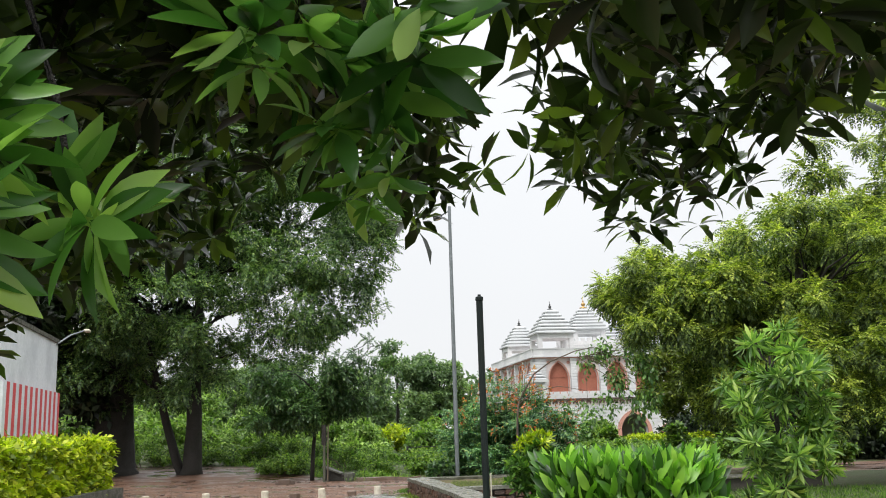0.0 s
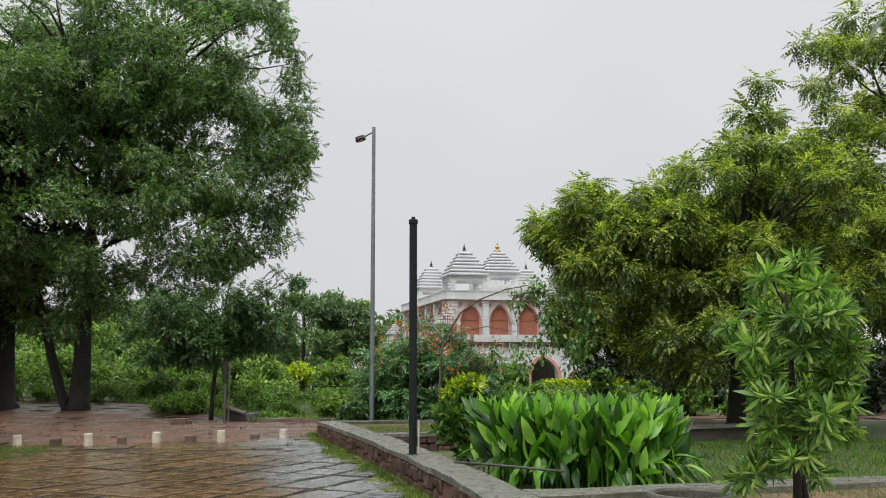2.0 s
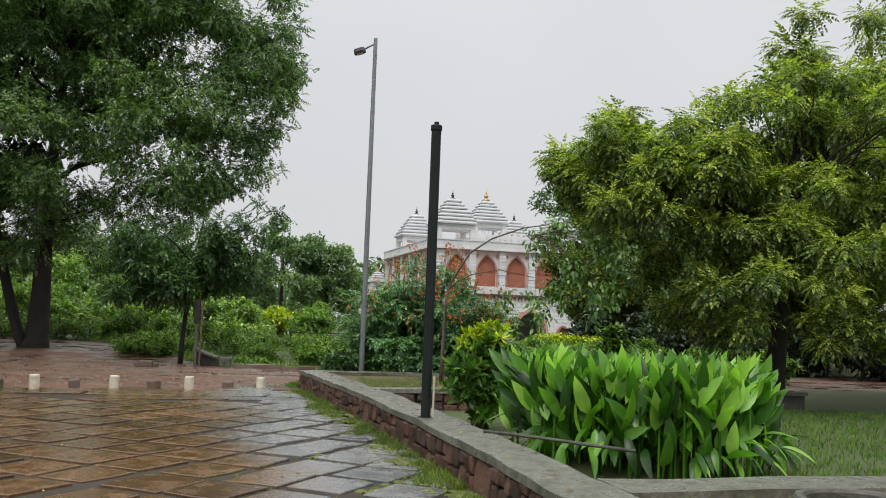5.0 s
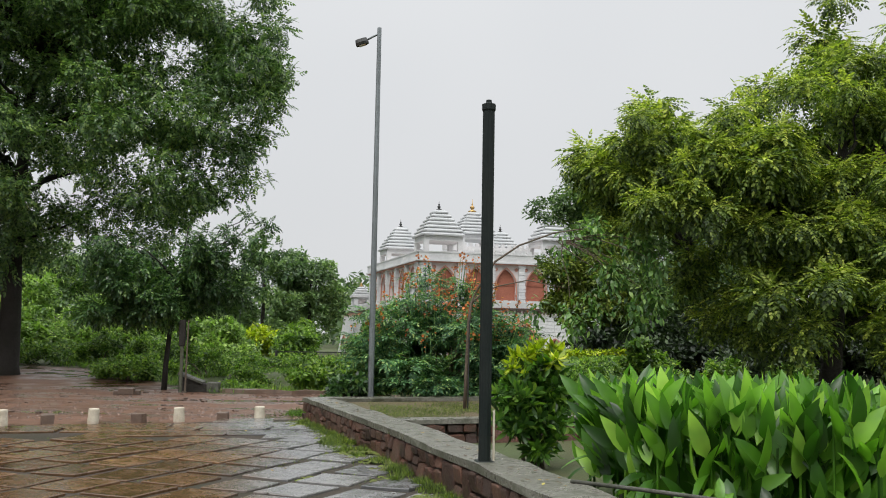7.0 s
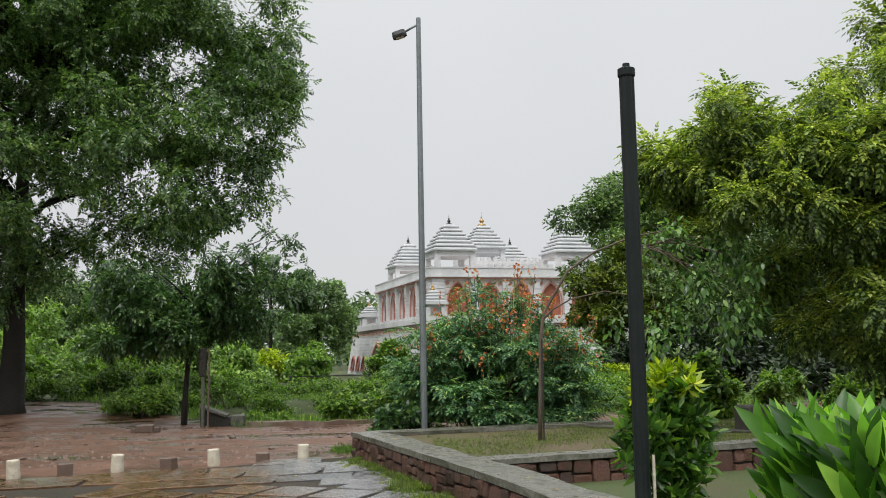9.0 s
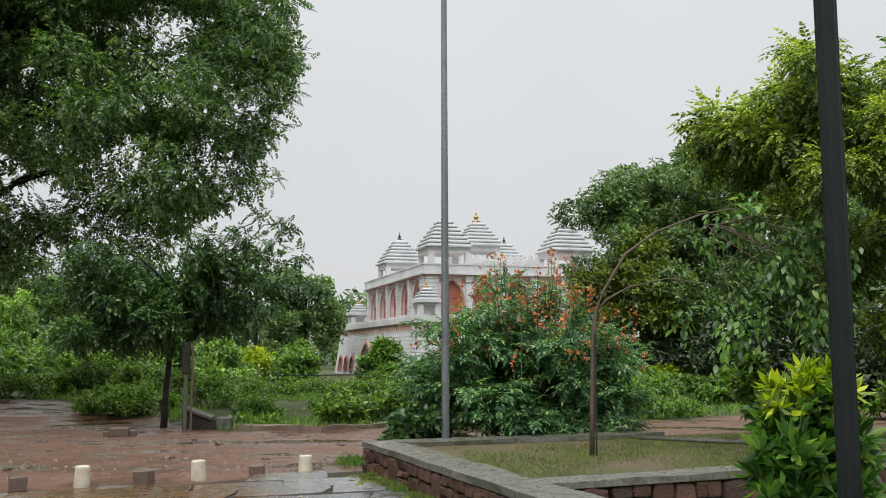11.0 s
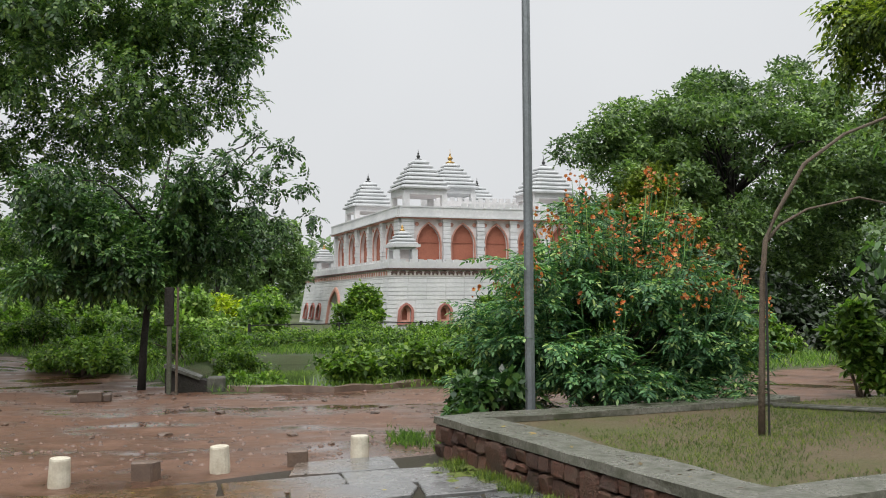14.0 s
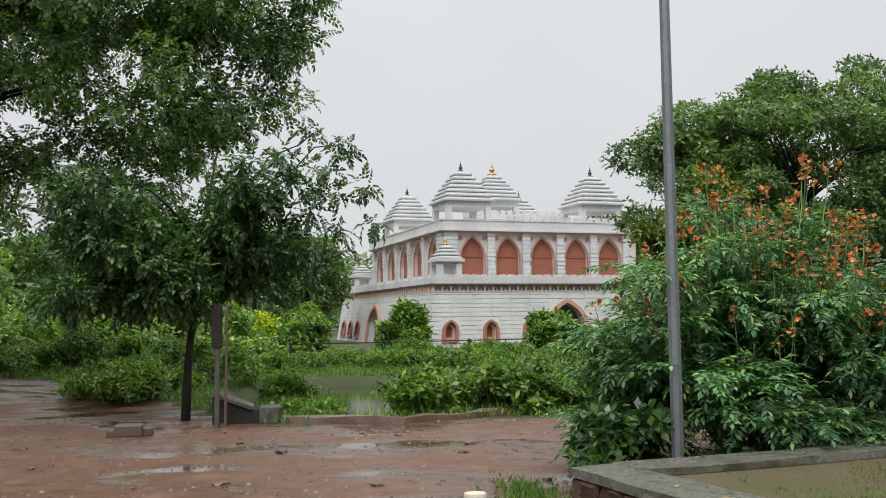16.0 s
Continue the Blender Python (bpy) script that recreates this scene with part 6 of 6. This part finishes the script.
build_ring()
bm = bmesh.new()
lathe(bm, [(0.41, -0.03), (0.43, -0.01), (0.43, 0.03), (0.41, 0.045), (0.01, 0.05)], 36)
tagged(part("round_slab", bm, M_LID, at=pose(3.2, 7.14, 0.41, 0.0, 4.5, 0)), "round concrete lid leaning on the wall coping", "concrete lid")
bm = bmesh.new()
tube(bm, [(1.62, 12.85, 0.425), (2.1, 12.3, 0.44), (2.85, 11.5, 0.44)], [0.017, 0.017, 0.017], 10)
tagged(part("pipe", bm, M_CONCRETE, smooth=True), "grey metal pipe lying across the low wall", "pipe")
bm = bmesh.new()
lathe(bm, [(0.42, 0.0), (0.43, 0.03), (0.36, 0.16), (0.2, 0.24), (0.02, 0.26)], 24)
for v in bm.verts:
    v.co.y *= 0.5
tagged(part("stone_boulder", bm, M_BRICKBLK, at=pose(5.2, 11.3, 0.05, 0, 0, 15), smooth=True), "dark rounded boulder in the grass", "boulder")
bm = bmesh.new()
box(bm, -0.3, 0.3, -0.22, 0.22, 0.0, 0.42, 0.03)
tagged(part("stone_trough", bm, M_MORTAR, at=pose(5.5, 22.0, 0.33, 0, 0, 12)), "dark square stone planter on the lawn", "planter")
for q in (0.0, 0.22):
    bm = bmesh.new()
    tube(bm, [(3.0, 23.35 + q, 0.36), (3.9, 22.5 + q, 0.37), (5.2, 21.6 + q, 0.36)], [0.022, 0.022, 0.022], 8)
    tagged(part("hose_pipe", bm, M_CONCRETE, smooth=True), "grey water pipe lying on the lawn", "pipe", "water pipes on the lawn")

# ---- by the pond's corner ----
t = thing("gate_post", "weathered dark gate post with a bare pole beside it", "post", (-4.76, 30.7, -0.05))
bm = bmesh.new()
box(bm, -0.03, 0.05, -0.05, 0.05, 0.0, 1.6, 0.012)
part("post", bm, M_OLDWOOD, t)
bm = bmesh.new()
box(bm, -0.075, 0.085, -0.07, 0.07, 1.25, 1.95, 0.015)
part("head", bm, M_BARK, t, "dark weathered head board")
bm = bmesh.new()
tube(bm, [(0.15, -0.1, 0), (0.16, -0.1, 1.0), (0.17, -0.1, 1.95)], [0.025, 0.022, 0.02], 8)
part("pole", bm, M_BARK2, t)
t = thing("culvert_head", "dark stone culvert head with a concrete block at the pond edge", "culvert", (-4.1, 31.1, -0.05))
bm = bmesh.new()
ring_stack(bm, [[(-0.75, y, 0.0), (0.0, y, 0.0), (0.0, y, 0.22), (-0.15, y, 0.25), (-0.75, y, 0.5)] for y in (-0.15, 0.35)])
part("wing_wall", bm, M_BARK, t)
bm = bmesh.new()
ring_stack(bm, [[(-0.78, y, 0.48), (-0.13, y, 0.24), (-0.11, y, 0.285), (-0.76, y, 0.54)] for y in (-0.2, 0.4)])
part("cap_stone", bm, M_CONCRETE, t)
bm = bmesh.new()
box(bm, 0.0, 0.32, -0.2, 0.25, 0.0, 0.28, 0.02)
part("block", bm, M_CONCRETE, t)
pond_kerb = thing("pond_kerb", "low concrete kerb along the pond bank", "kerb", kind="structure")
bm = bmesh.new()
PK = [(-3.75, 30.9), (-3.1, 30.75), (-1.8, 30.3), (-0.6, 30.75), (0.6, 31.6), (2.0, 32.3), (4.5, 33.2), (8.5, 34.6)]
ribbon(bm, PK, offset_line(PK, 0.2), -0.2, 0.075, 0.35, 0.03, 9)
part("kerb_stone", bm, M_BRICKBLK, pond_kerb)
bm = bmesh.new()
box(bm, -0.2, 0.2, -0.16, 0.16, -0.05, 0.13, 0.02)
box(bm, -0.31, -0.14, -0.12, 0.1, -0.05, 0.06, 0.015)
box(bm, 0.12, 0.34, -0.1, 0.14, -0.05, 0.075, 0.015)
tagged(part("drain_cover", bm, M_BRICKBLK, at=pose(-5.93, 29.8, 0.0, 0, 0, 5)), "wet dark stone drain cover on the track", "drain cover")
rs = random.Random(77)
for i in range(34):
    bm = bmesh.new()
    s = rs.uniform(0.03, 0.10)
    bmesh.ops.create_icosphere(bm, subdivisions=1, radius=s)
    for v in bm.verts:
        v.co = Vector((v.co.x * rs.uniform(0.8, 1.5), v.co.y * rs.uniform(0.7, 1.1), v.co.z * rs.uniform(0.35, 0.6)))
    x, y = rs.uniform(-9, 0.5), rs.uniform(23.2, 30.5)
    if i < 8:
        x, y = -5.2 + rs.uniform(-0.7, 0.9), 30.6 + rs.uniform(-0.5, 0.5)
    tagged(part("loose_stone", bm, M_BRICKBLK, at=pose(x, y, ground_z(x, y) - 0.025, 0, 0, rs.uniform(0, 360))), "small wet brown stone on the earth track", "stone", "loose stones on the track")


# a red stone among the moss by the low wall
bm = bmesh.new()
bmesh.ops.create_icosphere(bm, subdivisions=2, radius=0.13)
for v in bm.verts:
    v.co = Vector((v.co.x * 1.25, v.co.y * 0.8, v.co.z * 0.42)) * (1 + 0.16 * noise.noise(v.co * 14))
tagged(part("red_stone", bm, M_STONE, at=pose(1.23, 10.85, 0.03, 0, 0, 20)), "flat red stone lying among the moss by the wall", "stone")


# gravel pressed into the track
def gravel():
    r = np.random.default_rng(55)
    n = 3000
    x, y = r.uniform(-11, 3.5, n), 22.8 + r.random(n) ** 1.4 * 9.5
    keep = [i for i in range(n) if is_mud(x[i], y[i]) and y[i] > 22.3 + 0.45 * (x[i] + 1.6)]
    p = [(x[i], y[i], ground_z(x[i], y[i]) - 0.035) for i in keep]
    for i in range(1500):
        x2, y2 = r.uniform(2.6, 6.5), r.uniform(3.0, 9.8)
        if wall_x(y2) + 0.55 < x2 and y2 < 9.5 + 0.23 * (x2 - 2.28):
            p.append((x2, y2, 0.336))
    p = np.array(p)
    v = np.array([(-1, -1, 0), (1, -1, 0), (1, 1, 0), (-1, 1, 0), (-0.6, -0.5, 0.7), (0.6, -0.6, 0.6), (0.5, 0.6, 0.75), (-0.5, 0.5, 0.65)]) * 0.02
    f = np.array([(4, 5, 6, 7), (0, 1, 5, 4), (1, 2, 6, 5), (2, 3, 7, 6), (3, 0, 4, 7)])
    a = r.uniform(0, 6.28, len(p))
    tn = np.zeros((len(p), 3, 3))
    tn[:, 0, 0], tn[:, 0, 1], tn[:, 1, 0], tn[:, 1, 1], tn[:, 2, 2] = np.cos(a), -np.sin(a), np.sin(a), np.cos(a), 1
    me2 = scatter("gravel", (v, f), p, tn, r.uniform(0.3, 1.3, len(p)) ** 1.6)
    me2.materials.append(M_GRAVEL)
    tagged(new("gravel", me2), "wet brown gravel pressed into the earth track and sandy bed", "gravel", kind="stuff")


gravel()


# ---- fence before the palace ----
def build_fence():
    t = thing("fence", "thin black metal fence before the palace", "fence", (-4.2, 55.3, -0.5), 16.5)
    for i in range(9):
        bm = bmesh.new()
        box(bm, i * 4.2 - 0.06, i * 4.2 + 0.06, -0.06, 0.06, 0, 1.15, 0.01)
        part("fence_post", bm, M_DARKMETAL, t)
    for z in (0.45, 1.05):
        bm = bmesh.new()
        box(bm, -0.0, 33.6, -0.025, 0.025, z, z + 0.05)
        part("rail", bm, M_DARKMETAL, t)


build_fence()


def hedge(name, label, a, b, width, z0, height, mat, per, seed, template=T_SMALLTUFT, sz=(1.0, 1.8)):
    t = thing(name, label, "hedge")
    r = np.random.default_rng(seed)
    d = Vector((b[0] - a[0], b[1] - a[1], 0))
    n = int(per * d.length)
    nrm = Vector((-d.y, d.x, 0)).normalized()
    s, w, h = r.random(n), r.uniform(-0.5, 0.5, n), r.random(n)
    face = r.random(n)
    w = np.where(face < 0.3, -0.5, np.where(face < 0.55, 0.5, w)) + r.normal(size=n) * 0.04
    h = np.where(face >= 0.55, 1.0, h) + r.normal(size=n) * 0.05
    p = np.stack([a[0] + d.x * s + nrm.x * w * width, a[1] + d.y * s + nrm.y * w * width, z0 + height * h], 1)
    p[:, 2] += 0.05 * np.sin(s * d.length * 2.1)
    up = r.normal(size=(n, 3)) * 0.5 + np.array([0, 0, 1])
    part("foliage", scatter("foliage", template, p, frames_for(r.normal(size=(n, 3)), up, r), r.uniform(*sz, n)), mat, t)
    bm = bmesh.new()
    m = max(2, int(d.length / 0.5))
    for i in range(m):
        q = Vector((a[0], a[1], 0)) + d * ((i + 0.5) / m)
        tube(bm, [(q.x, q.y, z0 - 0.1), (q.x + 0.03, q.y, z0 + height * 0.85)], [0.05, 0.02], 5)
    part("stems", bm, M_BARK2, t, kind="stuff")
    return t


hedge("lime_hedge", "clipped yellow-green hedge in a stone planter", (-8.5, 13.5), (-8.62, 20.7), 0.95, 0.38, 1.15, L_LIME, 620, 5)
hedge("clipped_hedge", "clipped hedge with a yellow-green top beside the palace drive", (7.8, 44.0), (15.5, 47.5), 1.2, -0.05, 1.0, L_LIME, 330, 6)
hedge("dark_hedge", "clipped dark green hedge beside the palace drive", (6.8, 41.6), (13.5, 43.6), 1.2, -0.05, 0.75, L_BUSH, 330, 7)
planter = thing("hedge_planter", "mossy stone planter wall under the hedge", "planter wall", kind="structure")
HP = [(planter_x(y), y) for y in (21.1, 18.5, 16, 14, 8, 2)]
bm = bmesh.new()
ribbon(bm, offset_line(HP, -0.02), offset_line(HP, -0.42), -0.2, 0.46, 0.5, 0.015, 11)
part("planter_wall", bm, M_CONCRETE, planter)
bm = bmesh.new()
ribbon(bm, offset_line(HP, -0.4), offset_line(HP, -7.0), -0.2, 0.40, 0.5, 0.02, 12)
part("planter_soil", bm, M_GRASS_SOIL, planter)


# ---- whitewashed house with a striped wall ----
def build_house():
    t = thing("striped_house", "whitewashed house above a red and white striped wall", "house")
    t.matrix_basis = pose(-11.0, 23.8, 0.0, 0, 0, 105.6)
    # local x runs along the wall towards the camera's start, y into the house
    n, w = 22, 0.30
    for i in range(n):
        bm = bmesh.new()
        box(bm, -(i + 1) * w, -i * w, 0.0, 0.25, 0.3, 2.95)
        part("wall_stripe", bm, M_RED if i % 2 == 0 else M_HOUSE, t)
    bm = bmesh.new()
    box(bm, -n * w, -0.05, -0.75 + 0.85, 5.0, 2.4, 4.35)
    part("wall", bm, M_HOUSE, t)
    bm = bmesh.new()
    box(bm, -n * w - 0.1, 0.0, 0.05, 5.1, 4.35, 4.45)
    part("roof_slab", bm, M_CONCRETE, t)
    bm = bmesh.new()
    tube(bm, [(-0.3, 0.1, 4.3), (0.1, -0.2, 4.6), (0.7, -0.5, 4.8)], [0.025, 0.025, 0.02], 6)
    lamp = part("wall_lamp_arm", bm, M_GALV, t)
    bm = bmesh.new()
    box(bm, 0.65, 1.0, -0.62, -0.46, 4.76, 4.84, 0.02)
    part("wall_lamp_head", bm, M_BOLLARD, lamp)


build_house()
t = thing("garden_pavilion", "small building with a red wall among the trees", "building", (-13.5, 62.0, 0.0), 12)
bm = bmesh.new()
box(bm, -4, 4, 0, 4, 0, 2.1)
part("wall", bm, M_FARBRICK, t)
bm = bmesh.new()
box(bm, -4.4, 4.4, -0.4, 4.4, 2.1, 2.35)
part("roof", bm, M_CONCRETE, t)
for i in range(3):
    bm = bmesh.new()
    box(bm, -3 + i * 2.4, -1.8 + i * 2.4, -0.04, 0.1, 0.8, 1.7)
    part("window", bm, M_BROWN, t)
t = thing("shed", "pale low shed with a sheet roof far behind the garden", "shed", (-9.5, 84.0, -0.2), 5)
bm = bmesh.new()
box(bm, -2.2, 2.2, 0, 3, 0, 1.9)
part("wall", bm, M_CONCRETE, t)
bm = bmesh.new()
ring_stack(bm, [[(x, -0.4, 1.9), (x, 3.4, 2.2), (x, 3.4, 2.3), (x, -0.4, 2.0)] for x in (-2.6, 2.6)])
part("roof", bm, M_GALV, t)

# shrubs along the drive, and undergrowth behind with shade in its dark colour
for i, (x, y, r, h) in enumerate(((6.9, 27.4, 0.42, 1.7), (8.5, 38.0, 0.8, 0.9), (6.6, 38.8, 0.9, 0.9), (10.6, 37.5, 0.8, 1.0), (12.8, 31.5, 0.9, 1.2), (5.6, 40.2, 0.9, 0.8), (11.5, 33.8, 0.8, 1.0))):
    bush("drive_shrub", "leafy green shrub beside the red drive", (x, y, -0.03), (r, r, h), 0.24, 20, 60, T_SMALLTUFT, L_BUSH, 300 + i, 6, "shrubs beside the drive", 0.7, (1.0, 1.7))
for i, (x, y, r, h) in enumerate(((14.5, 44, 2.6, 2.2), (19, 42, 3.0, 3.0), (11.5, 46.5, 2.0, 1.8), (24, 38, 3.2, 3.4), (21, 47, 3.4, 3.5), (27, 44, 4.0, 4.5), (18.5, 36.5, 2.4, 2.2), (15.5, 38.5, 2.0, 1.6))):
    bush("undergrowth", "green undergrowth beneath the trees, coloured dark for deep shade", (x, y, -0.05), (r, r, h), 0.7, 34, 75, T_TUFT, L_DARK, 330 + i, 5, "undergrowth beneath the trees", 0.7, (0.6, 1.0))
for i, (x, y, r, h) in enumerate(((-15, 47, 2.6, 2.6), (-10.5, 49, 2.2, 2.0), (-19.5, 45.5, 3, 3), (-6.5, 52, 1.8, 1.8), (-23, 43, 3, 3.5), (-13, 53, 2.6, 3.2), (-17, 57, 3.0, 4.5), (-9, 56, 2.0, 2.4), (-22, 54, 4.0, 5.5))):
    bush("garden_thicket", "tall light green thicket beyond the track", (x, y, 0.2), (r, r, h), 0.6, 30, 80, T_TUFT, L_THICKET, 360 + i, 5, "thickets beyond the track", 0.7, (0.5, 0.85))
for i, (x, y, r, h) in enumerate(((-1.3, 31.7, 0.6, 0.6), (0.4, 31.9, 0.8, 0.9), (2.2, 32.3, 0.8, 0.9), (-3.2, 32.4, 0.5, 0.5))):
    bush("bank_bush", "leafy bush overhanging the pond kerb", (x, y, ground_z(x, y) - 0.02), (r, r, h), 0.3, 16, 70, T_SMALLTUFT, L_BUSH, 420 + i, 4, "bushes on the pond bank", 0.7, (0.8, 1.4))
bush("track_shrub", "low dark leafy shrub at the wall's end", (-0.25, 24.1, -0.03), (0.6, 0.5, 0.85), 0.2, 18, 34, T_SMALLTUFT, L_YOUNG, 390, 8, "", 0.7, (0.8, 1.4), -0.2)


# ---- fallen leaves and litter ----
def litter():
    r = np.random.default_rng(91)
    pts = []
    for i in range(420):
        x, y = r.uniform(-7.5, 2.0), r.uniform(3.5, 22)
        if planter_x(y) + 0.3 < x < wall_x(y) - 0.05:
            pts.append((x, y, 0.026))
    for i in range(420):
        x, y = r.uniform(2.7, 7.5), r.uniform(3.5, 9.3)
        if x > wall_x(y) + 0.6:
            pts.append((x, y, 0.306))
    for i in range(160):
        y = r.uniform(5, 22)
        pts.append((wall_x(y) + r.uniform(0.05, 0.45), y, COPE + 0.006))
    p = np.array(pts)
    a = r.uniform(0, 6.28, len(p))
    ax = np.stack([np.cos(a), np.sin(a), r.normal(size=len(p)) * 0.05], 1)
    up = np.array([0, 0, 1.0]) + r.normal(size=p.shape) * 0.15
    me2 = scatter("fallen_leaf", t_blade(0.065, 0.03, 1, -0.1), p, frames_for(ax, up, r), r.uniform(0.5, 1.3, len(p)))
    me2.materials.append(L_DRY)
    tagged(new("fallen_leaves", me2), "small yellow and brown fallen leaves on the wet stone", "leaf litter", kind="stuff")


litter()
